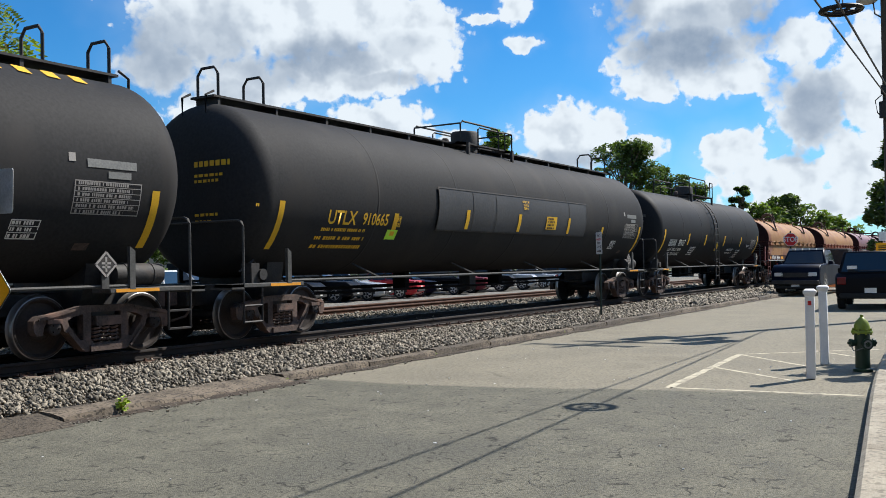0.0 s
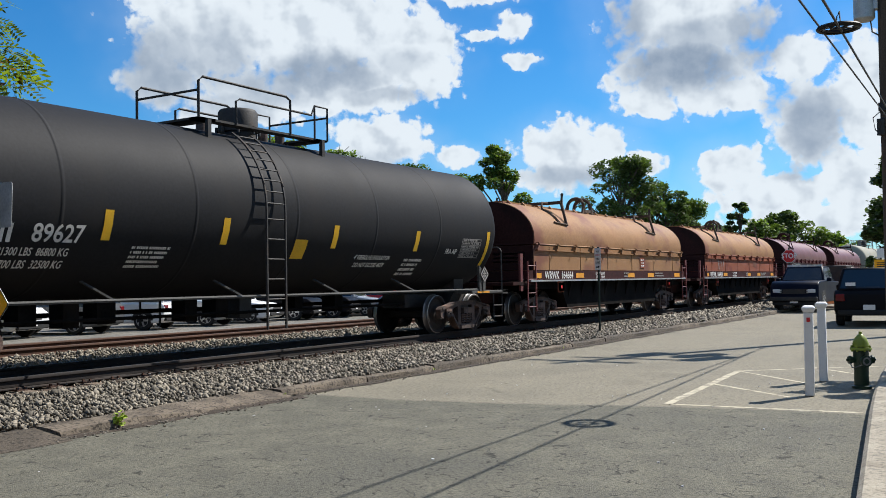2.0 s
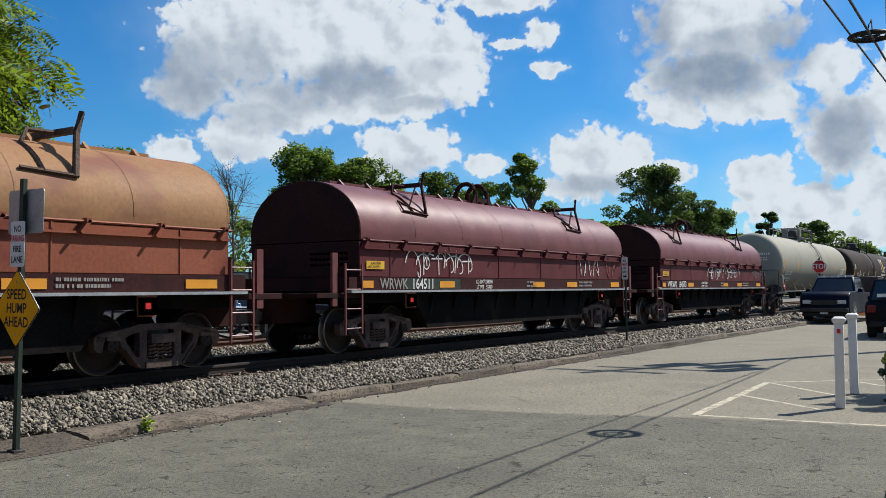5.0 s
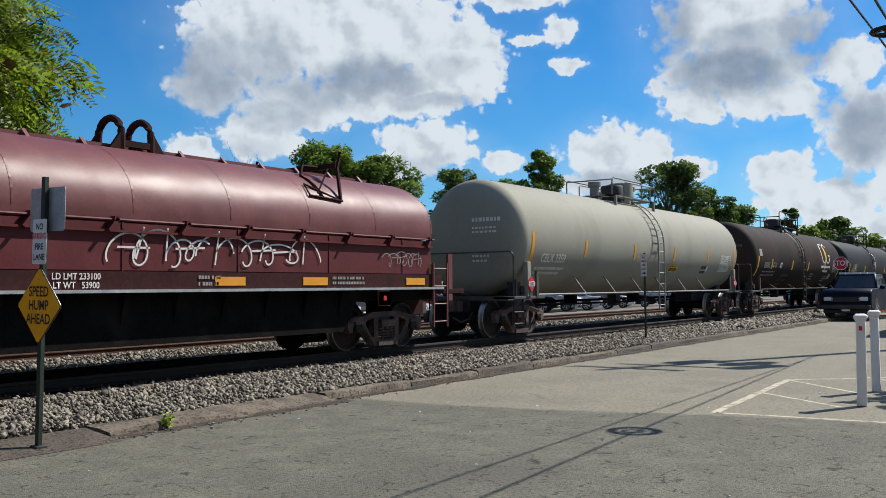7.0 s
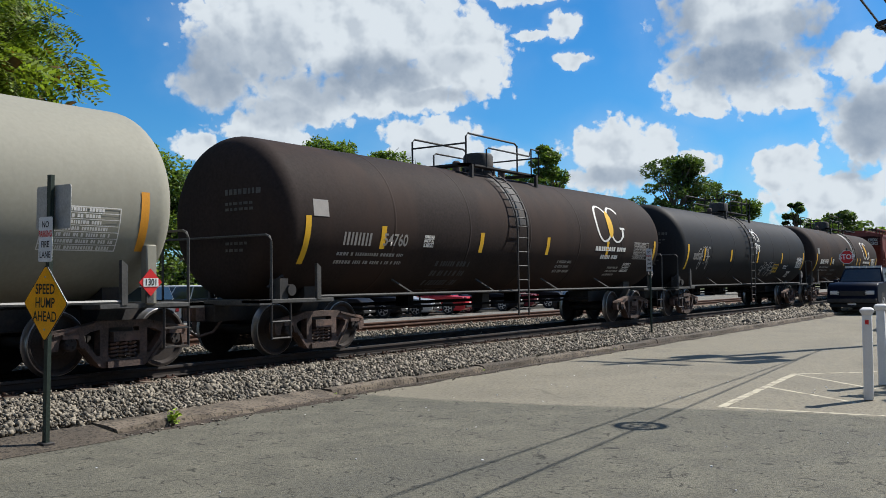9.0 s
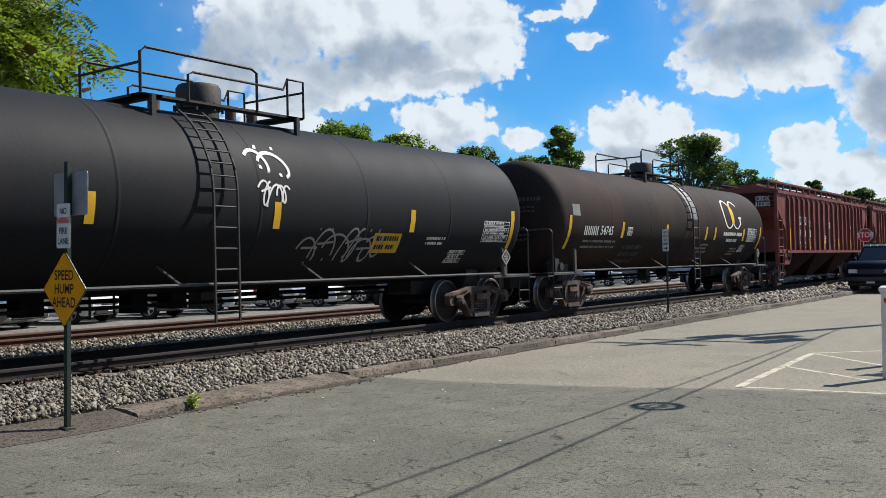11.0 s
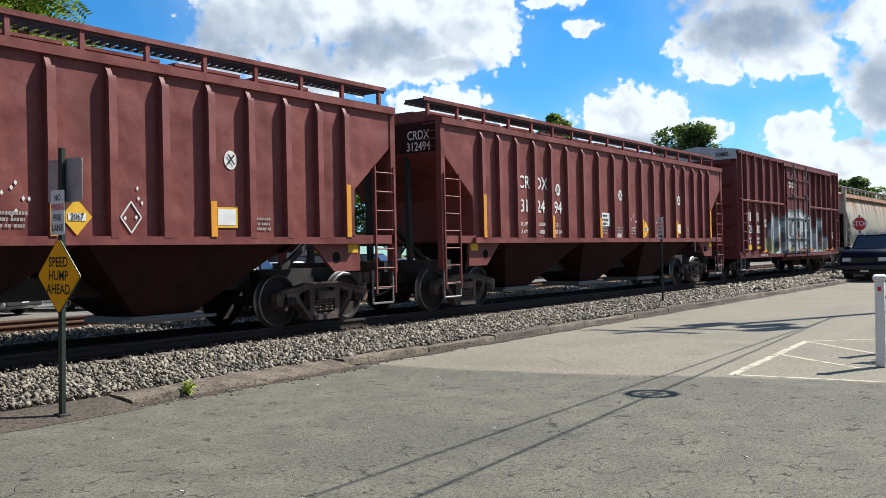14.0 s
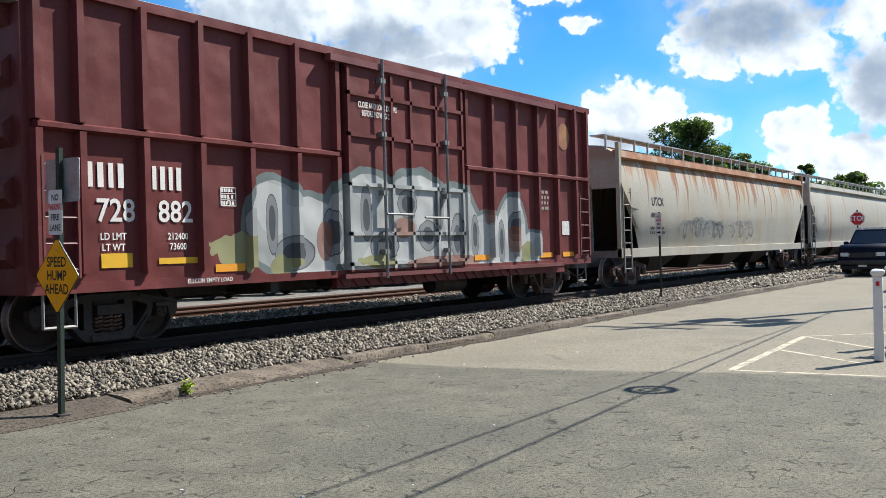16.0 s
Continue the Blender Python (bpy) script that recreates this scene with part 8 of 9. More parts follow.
def utility_pole():
    s = thing("utility_pole", "dark wooden utility pole with a grey transformer and crossarm", "utility pole", (*POLE, 0))
    bm = bmesh.new()
    add_lathe(bm, [(-0.3, 0.17), (0, 0.165), (6, 0.14), (11.3, 0.11)], "z", (0, 0, 0), 14)
    part("shaft", bm, M["pole"], s)
    box_part("crossarm", s, M["pole"], -0.06, 0.06, -1.1, 1.1, 10.6, 10.73, 0.01)
    bm = bmesh.new()
    for y in (-1.0, -0.4, 0.4, 1.0):
        add_lathe(bm, [(10.73, 0.03), (10.8, 0.05), (10.86, 0.03), (10.92, 0.045)], "z", (0, y, 0), 10)
    split("insulator", bm, M["steel"], s)
    bm = bmesh.new()
    add_lathe(bm, [(7.85, 0.2), (7.9, 0.25), (8.75, 0.25), (8.8, 0.2), (8.9, 0.06), (9.05, 0.05)], "z", (-0.1, 0.42, 0), 20)
    add_box(bm, -0.2, 0.05, 0.1, 0.3, 8.1, 8.5)
    part("transformer", bm, M["galv"], s)
    # two more transformers, arm and bracket, unseen, added for their shadow on the road
    bm = bmesh.new()
    for x, y, z in ((0.05, -0.72, 7.9), (-0.35, -1.2, 8.2)):
        add_lathe(bm, [(z, 0.2), (z + 0.05, 0.27), (z + 1.0, 0.27), (z + 1.05, 0.2), (z + 1.15, 0.06), (z + 1.3, 0.05)], "z", (x, y, 0), 18)
    split("transformer", bm, M["galv"], s)
    box_part("crossarm", s, M["pole"], 0.07, 0.17, -1.5, 0.9, 9.75, 9.88, 0.01)
    box_part("bracket", s, M["galv"], -0.1, 0.1, -1.1, 0.0, 8.3, 8.42, 0.01)
    bm = bmesh.new()
    add_tube(bm, [(0, 0.3, 7.9), (-0.1, 0.25, 7.55), (0, 0.1, 7.45)], 0.02, 5)
    add_tube(bm, [(-0.1, 0.42, 9.0), (-0.1, 0.2, 9.6), (0, 0.4, 10.7)], 0.015, 5)
    part("drop_wire", bm, M["cable"], s)
    bm = bmesh.new()
    add_box(bm, -0.2, -0.1, -0.08, 0.16, 5.55, 5.75)
    add_lathe(bm, [(4.95, 0.09), (5.35, 0.09)], "z", (-0.15, 0.12, 0), 12)
    add_tube(bm, [(-0.15, 0.05, 5.6), (-0.1, 0.3, 5.4), (-0.12, 0.25, 5.1), (-0.15, 0.12, 4.95)], 0.014, 5)
    part("clamps", bm, M["frame"], s)
    # two communication cables over the street, one with a round slack loop
    ring = Vector((13.24, 1.91, 4.8))
    for r, pts in ((0.017, sag((POLE[0] - 0.15, 2.47, 5.39), (13.0, 1.88, 4.78), 0.0, 12) + sag((13.0, 1.88, 4.78), (2.0, 1.34, 4.2), 0.0, 12)[1:] + sag((2.0, 1.34, 4.2), (-14, 0.6, 4.1), 0.15, 12)[1:]), (0.015, sag((POLE[0] - 0.12, 2.5, 5.25), (0.0, 1.91, 4.67), 0.0, 20) + sag((0.0, 1.91, 4.67), (-14, 1.6, 4.6), 0.1, 12)[1:])):
        bm = bmesh.new()
        add_tube(bm, pts, r, 5)
        tagged(part("overhead_cable", bm, M["cable"]), "black overhead cable strung from the wooden pole", "cable", "overhead cables")
    loop = thing("cable_loop", "black ring-shaped slack holder hanging on a cable", "cable loop", ring)
    bm = bmesh.new()
    for r, z in ((0.24, 0.0), (0.21, 0.02), (0.265, 0.01), (0.1, 0.03)):
        add_tube(bm, [(r * math.cos(k * 6.2832 / 28), r * math.sin(k * 6.2832 / 28), z) for k in range(28)], 0.022, 5, True)
    part("ring", bm, M["cable"], loop)
    bm = bmesh.new()
    for k in range(6):
        a = k * math.pi / 3
        add_tube(bm, [(0.08 * math.cos(a), 0.08 * math.sin(a), 0.02), (0.22 * math.cos(a), 0.22 * math.sin(a), 0)], 0.01, 4)
    for a in (0.3, 3.4):
        add_tube(bm, [(0.22 * math.cos(a), 0.22 * math.sin(a), 0), (0.12 * math.cos(a), 0.12 * math.sin(a), 0.2), (0, 0, 0.19)], 0.008, 4)
    split("spoke", bm, M["cable"], loop)


# ---- vehicles ----
def shape_road_wheel(bm, r, w):
    add_lathe(bm, [(-w / 2, r * 0.66), (-w / 2, r * 0.93), (-w / 2 + 0.03, r), (w / 2 - 0.03, r), (w / 2, r * 0.93), (w / 2, r * 0.66)], "y", (0, 0, 0), 24)


def shape_rim(bm, r, w):
    add_lathe(bm, [(-w / 2 + 0.03, r * 0.62), (-w / 2 - 0.005, r * 0.67), (-w / 2 - 0.005, r * 0.62), (-w / 2 + 0.035, r * 0.58), (-w / 2 + 0.03, 0.03)], "y", (0, 0, 0), 20)
    for k in range(5):
        a = k * 1.2566
        add_strut(bm, (0.05 * math.cos(a), 0.05 * math.sin(a)), (r * 0.62 * math.cos(a), r * 0.62 * math.sin(a)), 0.07, -w / 2 - 0.01, -w / 2 + 0.04)


def vehicle(name, label, at, paint, body, cabin, half_w, wheels, r, group="", roof_rack=False, lens="lamp_clear", screen="glass"):
    """A motor vehicle along its own x (front at +x). body, cabin: outlines in xz; cabin narrows upwards."""
    car = thing(name, label, "car" if "pickup" not in label else "pickup truck", at, group)
    bm = bmesh.new()
    n = len(body)
    rings = []
    for y, k, dz in ((-half_w, 0.985, 0.0), (-half_w + 0.06, 1.0, 0.0), (half_w - 0.06, 1.0, 0.0), (half_w, 0.985, 0.0)):
        cz = sum(p[1] for p in body) / n
        rings.append([bm.verts.new((p[0] * k, y, cz + (p[1] - cz) * (0.93 if abs(y) == half_w else 1.0))) for p in body])
    for a, b in zip(rings, rings[1:]):
        for i in range(n):
            bm.faces.new((a[i], a[(i + 1) % n], b[(i + 1) % n], b[i]))
    bm.faces.new(rings[0][::-1]), bm.faces.new(rings[-1])
    hull = part("body", bm, paint, car, bevel=0.03)
    base = min(p[1] for p in cabin)
    top = max(p[1] for p in cabin)
    inset = lambda z: (half_w - 0.07) - 0.17 * (z - base) / (top - base)
    bm = bmesh.new()
    lo = [bm.verts.new((x, -inset(z), z)) for x, z in cabin]
    hi = [bm.verts.new((x, inset(z), z)) for x, z in cabin]
    m = len(cabin)
    for i in range(m):
        bm.faces.new((lo[i], lo[(i + 1) % m], hi[(i + 1) % m], hi[i]))
    bm.faces.new(lo[::-1]), bm.faces.new(hi)
    part("cabin", bm, paint, car, bevel=0.03)
    # side windows and screens, set just proud of the cabin
    (x0, z0), (x1, z1), (x2, z2), (x3, z3) = cabin[0], cabin[1], cabin[2], cabin[3]
    zl, zh = base + 0.06, top - 0.07
    f = lambda xa, za, xb, zb, z: xa + (xb - xa) * (z - za) / (zb - za)
    for yy in (-1, 1):
        cuts = [0.03, 0.36, 0.68, 0.97]
        for c0, c1 in zip(cuts, cuts[1:]):
            bm = bmesh.new()
            vs = []
            for z, c in ((zl, c0 + 0.01), (zl, c1 - 0.01), (zh, c1 - 0.01), (zh, c0 + 0.01)):
                xa, xb = f(x0, z0, x1, z1, z), f(x3, z3, x2, z2, z)
                vs.append(bm.verts.new((xa + (xb - xa) * c, yy * (inset(z) + 0.008), z)))
            bm.faces.new(vs)
            part("side_window", bm, M["glass"], car)
    for (xa, za), (xb, zb), nm, sgn in (((x0, z0), (x1, z1), "rear_screen", -1), ((x3, z3), (x2, z2), "windscreen", 1)):
        bm = bmesh.new()
        vs = []
        for z, yy in ((zl, -1), (zl, 1), (zh, 1), (zh, -1)):
            vs.append(bm.verts.new((f(xa, za, xb, zb, z) + sgn * 0.012, yy * (inset(z) - 0.08), z + 0.006)))
        bm.faces.new(vs)
        part(nm, bm, M[screen], car)
    bm1, bm2 = bmesh.new(), bmesh.new()
    shape_road_wheel(bm1, r, 0.22), shape_rim(bm2, r, 0.22)
    tyre, rim = to_mesh("tyre", bm1), to_mesh("rim", bm2)
    for wx in wheels:
        for yy in (-1, 1):
            w = part("tyre", tyre, M["rubber"], car, at=pose(wx, yy * (half_w - 0.1), r, 0, 0, 0 if yy < 0 else 180))
            part("rim", rim, M["rim"], w)
            bm = bmesh.new()
            add_prism(bm, [(wx + (r + 0.07) * math.cos(a), r + (r + 0.07) * math.sin(a)) for a in [math.pi * k / 12 for k in range(13)]], *sorted((yy * (half_w - 0.2), yy * (half_w + 0.006))), "y")
            part("wheel_arch", bm, M["rubber"], car)
    xf, xr = max(p[0] for p in body), min(p[0] for p in body)
    zm = 0.6 * max(p[1] for p in body) + 0.1
    for yy in (-1, 1):
        ys = sorted((yy * (half_w - 0.12), yy * (half_w - 0.48)))
        box_part("headlight", car, M[lens], xf - 0.12, xf + 0.006, *ys, zm - 0.08, zm + 0.08, 0.02)
        box_part("tail_light", car, M["lamp_red"], xr - 0.006, xr + 0.12, *sorted((yy * (half_w - 0.05), yy * (half_w - 0.3))), zm, zm + 0.22, 0.02)
    box_part("front_bumper", car, M["rubber"], xf - 0.1, xf + 0.03, -half_w + 0.1, half_w - 0.1, 0.3, 0.46, 0.03)
    box_part("rear_bumper", car, M["rubber"], xr - 0.03, xr + 0.1, -half_w + 0.1, half_w - 0.1, 0.34, 0.5, 0.03)
    box_part("grille", car, M["frame"], xf - 0.05, xf + 0.012, -0.45, 0.45, zm - 0.12, zm + 0.06, 0.02)
    for xx, sg in ((xf + 0.03, 1), (xr - 0.03, -1)):
        box_part("plate", car, M["sign_white"], *sorted((xx, xx + sg * 0.012)), -0.16, 0.16, 0.5 if sg < 0 else 0.4, 0.65 if sg < 0 else 0.55)
    for yy in (-1, 1):
        box_part("mirror", car, paint, x3 - 0.35, x3 - 0.2, *sorted((yy * (half_w - 0.02), yy * (half_w + 0.17))), base, base + 0.16, 0.03)
    if roof_rack:
        for yy in (-1, 1):
            bm = bmesh.new()
            add_tube(bm, [(x1 + 0.2, yy * (half_w - 0.3), top + 0.05), (x2 - 0.2, yy * (half_w - 0.3), top + 0.05)], 0.02, 5)
            part("roof_rail", bm, M["frame"], car)
    return car


SEDAN = ([(-2.25, 0.32), (-2.3, 0.7), (-2.15, 0.92), (-1.3, 0.96), (0.95, 0.95), (1.9, 0.82), (2.25, 0.65), (2.28, 0.32), (2.0, 0.2), (-2.0, 0.2)], [(-1.55, 0.94), (-0.85, 1.4), (0.25, 1.42), (1.05, 0.94)])
SUV = ([(-2.2, 0.4), (-2.25, 0.85), (-2.15, 1.02), (1.0, 1.03), (2.0, 0.98), (2.25, 0.8), (2.28, 0.4), (2.0, 0.26), (-2.0, 0.26)], [(-2.15, 1.0), (-1.95, 1.68), (0.35, 1.7), (1.0, 1.0)])


def parked_cars():
    rnd = random.Random(12)
    row = ((8.5, "silver", SEDAN), (11.6, "black", SUV), (14.6, "silver", SEDAN), (17.6, "white", SUV), (20.6, "grey", SUV), (23.6, "white", SUV), (26.6, "silver", SUV), (29.4, "white", SEDAN), (32.2, "black", SUV), (34.9, "black", SUV), (37.3, "silver", SEDAN), (39.9, "red", SEDAN), (42.6, "navy", SEDAN), (45.4, "black", SEDAN), (48.2, "maroon", SEDAN), (51.2, "black", SUV), (54.2, "silver", SUV), (57.2, "silver", SEDAN), (60.4, "grey", SUV), (64.0, "white", SEDAN), (67.6, "black", SEDAN), (71.5, "silver", SUV))
    for k, (x, tone, (body, cabin)) in enumerate(row):
        kind = "sedan" if body is SEDAN[0] else "sport utility car"
        facing = -70 if rnd.random() < 0.5 else 110
        vehicle("parked_car", "%s %s parked in the gravelly car park" % (tone, kind), pose(x + 0.4, 29.3 + rnd.uniform(-0.3, 0.3), -0.12, 0, 0, facing), CAR_PAINT[tone], body, cabin, 0.9, (-1.35, 1.4), 0.33 if body is SEDAN[0] else 0.37, "cars in the car park")
    rnd = random.Random(3)
    for k in range(9):
        tone = rnd.choice(("silver", "white", "blue", "grey", "black"))
        vehicle("parked_car", "%s sedan parked further back in the car park" % tone, pose(10 + 6.5 * k, 40 + rnd.uniform(-0.5, 0.5), -0.12, 0, 0, -75), CAR_PAINT[tone], *SEDAN, 0.9, (-1.35, 1.4), 0.33, "cars in the car park")


def street_vehicles():
    pick_body = [(-2.8, 0.55), (-2.85, 1.2), (-0.6, 1.28), (0.9, 1.33), (2.4, 1.3), (2.66, 1.2), (2.76, 1.0), (2.78, 0.5), (2.4, 0.4), (-2.5, 0.4)]
    pick_cab = [(-0.75, 1.28), (-0.6, 1.9), (0.72, 1.92), (1.25, 1.3)]
    truck = vehicle("pickup_truck", "dark navy pickup truck with a chrome grille, facing the camera", pose(43.2, 7.78, 0, 0, 0, 178), CAR_PAINT["navy"], pick_body, pick_cab, 0.97, (-1.75, 1.75), 0.42, lens="lamp_clear", screen="glass")
    box_part("chrome_bumper", truck, M["frame"], 2.78, 2.9, -0.95, 0.95, 0.48, 0.66, 0.03)
    bm = bmesh.new()
    for z in (0.78, 0.86, 0.94):
        add_box(bm, 2.74, 2.8, -0.55, 0.55, z, z + 0.03)
    split("grille_bar", bm, M["frame"], truck)
    bm = bmesh.new()
    for k in range(5):
        add_box(bm, 0.55, 0.7, -0.72 + 0.29 * k, -0.46 + 0.29 * k, 1.92, 2.0)
    split("roof_lamp", bm, M["lamp_clear"], truck)
    suv_body = [(-2.3, 0.45), (-2.35, 0.95), (-2.2, 1.08), (1.0, 1.08), (2.1, 1.02), (2.3, 0.85), (2.32, 0.45), (2.0, 0.32), (-2.0, 0.32)]
    suv_cab = [(-2.2, 1.06), (-2.0, 1.72), (0.35, 1.74), (1.0, 1.06)]
    suv = vehicle("parked_car", "black sport utility car parked at the kerb, seen from behind", pose(31.75, 3.82, 0, 0, 0, 4), CAR_PAINT["black"], suv_body, suv_cab, 0.95, (-1.4, 1.45), 0.38, roof_rack=True)
    box_part("window_sticker", suv, M["sign_white"], -2.335, -2.325, 0.35, 0.62, 1.2, 1.3)
    box_part("wiper", suv, M["frame"], -2.3, -2.28, -0.3, 0.3, 1.15, 1.17)
    trailer = thing("compact_loader", "orange compact loader standing behind the pickup", "loader", pose(48.6, 7.45, 0, 0, 0, 180))
    box_part("hull", trailer, M["orange"], -1.2, 1.1, -0.6, 0.6, 0.45, 1.15, 0.06)
    box_part("cab", trailer, M["frame"], -0.7, 0.5, -0.55, 0.55, 1.15, 2.0, 0.05)
    for yy in (-1, 1):
        bm = bmesh.new()
        add_strut(bm, (-1.2, 1.5), (1.2, 0.95), 0.18, *sorted((yy * 0.62, yy * 0.74)))
        part("lift_arm", bm, M["orange"], trailer)
        for wx in (-0.65, 0.65):
            bm = bmesh.new()
            shape_road_wheel(bm, 0.42, 0.28)
            w = part("tyre", bm, M["rubber"], trailer, at=(wx, yy * 0.78, 0.42))
    bm = bmesh.new()
    add_prism(bm, [(1.2, 0.2), (1.9, 0.2), (1.75, 0.35), (1.4, 0.75), (1.25, 0.75)], -0.85, 0.85, "y")
    part("bucket", bm, M["orange"], trailer)
    trailer2 = thing("orange_cone_board", "orange and black barrier boards beside the loader", "barrier", pose(47.2, 6.75, 0, 0, 0, 5))
    box_part("board", trailer2, M["orange"], -0.03, 0.03, -0.3, 0.3, 0.5, 1.35, 0.01)
    box_part("board_band", trailer2, M["letter_black"], -0.034, 0.034, -0.3, 0.3, 0.8, 0.95)
    for yy in (-0.28, 0.24):
        box_part("leg", trailer2, M["frame"], -0.02, 0.02, yy, yy + 0.04, 0.0, 1.4)


# ---- trees ----
def leaf_cloud(rng, centres, radii, count, size, flat=0.75, frond=0):
    """Corner points of many small leaves spread through the outer part of each clump."""
    which = rng.choice(len(centres), count, p=radii ** 2 / (radii ** 2).sum())
    d = rng.normal(size=(count, 3))
    d /= np.linalg.norm(d, axis=1)[:, None]
    r = radii[which] * rng.uniform(0.45, 1.0, count) ** 0.5 * (1 + (0.24 if frond else 0.11) * rng.normal(size=count))
    p = centres[which] + d * r[:, None] * [1, 1, flat]
    u = rng.normal(size=(count, 3))
    u[:, 2] *= 0.5
    if frond:
        u = d * [1, 1, 0.3] + 0.5 * u - [0, 0, 0.5]
    u /= np.linalg.norm(u, axis=1)[:, None]
    w = np.cross(u, rng.normal(size=(count, 3)) * [0.5, 0.5, 0.4] + [0, 0, 1.0])
    w /= np.linalg.norm(w, axis=1)[:, None]
    s = size * rng.uniform(0.6, 1.3, count)[:, None]
    if not frond:
        return np.stack([p - u * s * 0.6, p + w * s * 0.38, p + u * s * 0.6, p - w * s * 0.38], 1).reshape(-1, 3)
    out = []
    for k in range(frond):
        along = p + u * s * (k / frond) - np.array([0, 0, 0.25]) * s * (k / frond) ** 2
        for side in (-1, 1):
            tip = along + (w * side * 0.34 + u * 0.16) * s
            mid = along + (w * side * 0.17 + u * 0.08) * s
            edge = u * s * 0.085
            out.append(np.stack([along, mid + edge, tip, mid - edge], 1).reshape(-1, 3))
    return np.concatenate(out)


def quads_mesh(name, pts, mat):
    n = len(pts) // 4
    me = bpy.data.meshes.new(name)
    me.vertices.add(n * 4), me.loops.add(n * 4), me.polygons.add(n)
    me.vertices.foreach_set("co", pts.astype(np.float32).ravel())
    me.loops.foreach_set("vertex_index", np.arange(n * 4, dtype=np.int32))
    me.polygons.foreach_set("loop_start", np.arange(0, n * 4, 4, dtype=np.int32))
    me.update(calc_edges=True)
    me.materials.append(mat)
    return me


def tree(label, az, dist, top, radius, leaf, seed, count=3500, size=0.42, low=0.35, clumps=34, frond=0, brown=0.0, trunk=None, bare=False, at=None):
    """A tree at a heading and distance from the camera: tapered trunk, limbs to each clump, leaves."""
    x, y = at or (dist * math.cos(radians(az)), dist * math.sin(radians(az)))
    t = thing("tree", label, "tree", (x, y, -0.13 if y > 9 or x > 25 else -0.02), "trees round the tracks")
    if size in (0.4, 0.42, 0.46):
        size, count = size * 0.6, int(count * 2.6)
    rng = np.random.default_rng(seed)
    zlow = top * low
    centres, radii = [], []
    for k in range(int(clumps * 1.7)):
        h = rng.uniform(0, 1)
        c = radius * rng.uniform(0.14, 0.31)
        width = radius * math.sin(math.pi * (0.16 + 0.74 * h)) ** 0.7 * math.sqrt(rng.uniform(0.05, 1.0)) - 0.3 * c
        a = rng.uniform(0, 6.2832)
        z = zlow + (top - zlow) * h
        centres.append((width * math.cos(a), width * math.sin(a), min(z, top - c * 0.75)))
        radii.append(c)
    centres, radii = np.array(centres), np.array(radii)
    rt = trunk or 0.022 * top
    bm = bmesh.new()
    bend = rng.normal(size=2) * 0.03 * top
    spine = [(bend[0] * (k / 8) ** 2, bend[1] * (k / 8) ** 2, top * 0.85 * k / 8) for k in range(9)]
    for k in range(8):
        add_lathe(bm, [(spine[k][2], rt * (1 - k / 9)), (spine[k + 1][2], rt * (1 - (k + 1) / 9))], "z", ((spine[k][0] + spine[k + 1][0]) / 2, (spine[k][1] + spine[k + 1][1]) / 2, 0), 9)
    part("trunk", bm, M["bark"], t)
    bm = bmesh.new()
    for c in centres:
        k = min(7, max(2, int(8 * (c[2] - 0.25 * radius) / (top * 0.85))))
        s0 = Vector(spine[k - 1])
        e = Vector(c)
        mid = s0.lerp(e, 0.5) + Vector((*rng.normal(size=2) * 0.04 * radius, 0.05 * radius))
        add_tube(bm, [s0, mid, s0.lerp(e, 0.8)], rt * (0.22 if not frond else 0.12), 5)
        for j in range(3 if not bare else 14):
            tip = e + Vector(rng.normal(size=3) * radius * (0.1 if not bare else 0.24))
            add_tube(bm, [mid.lerp(e, 0.5), e.lerp(tip, 0.4 if frond else 0.5), e.lerp(tip, 0.6) if frond else tip], rt * (0.04 if frond else 0.08 if not bare else 0.06), 4)
    tagged(part("branchwork", bm, M["bark"], t), kind="stuff")
    if not bare:
        main = leaf_cloud(rng, centres, radii, int(count * (1 - brown)), size, frond=frond)
        part("crown", quads_mesh("crown", main, LEAF[leaf]), None, t)
        if brown:
            some = rng.random(len(centres)) < 0.35
            some[0] = True
            part("withered_leaves", quads_mesh("withered_leaves", leaf_cloud(rng, centres[some], radii[some] * 1.15, int(count * brown), size * 0.5), LEAF["brown"]), None, t)
    return t


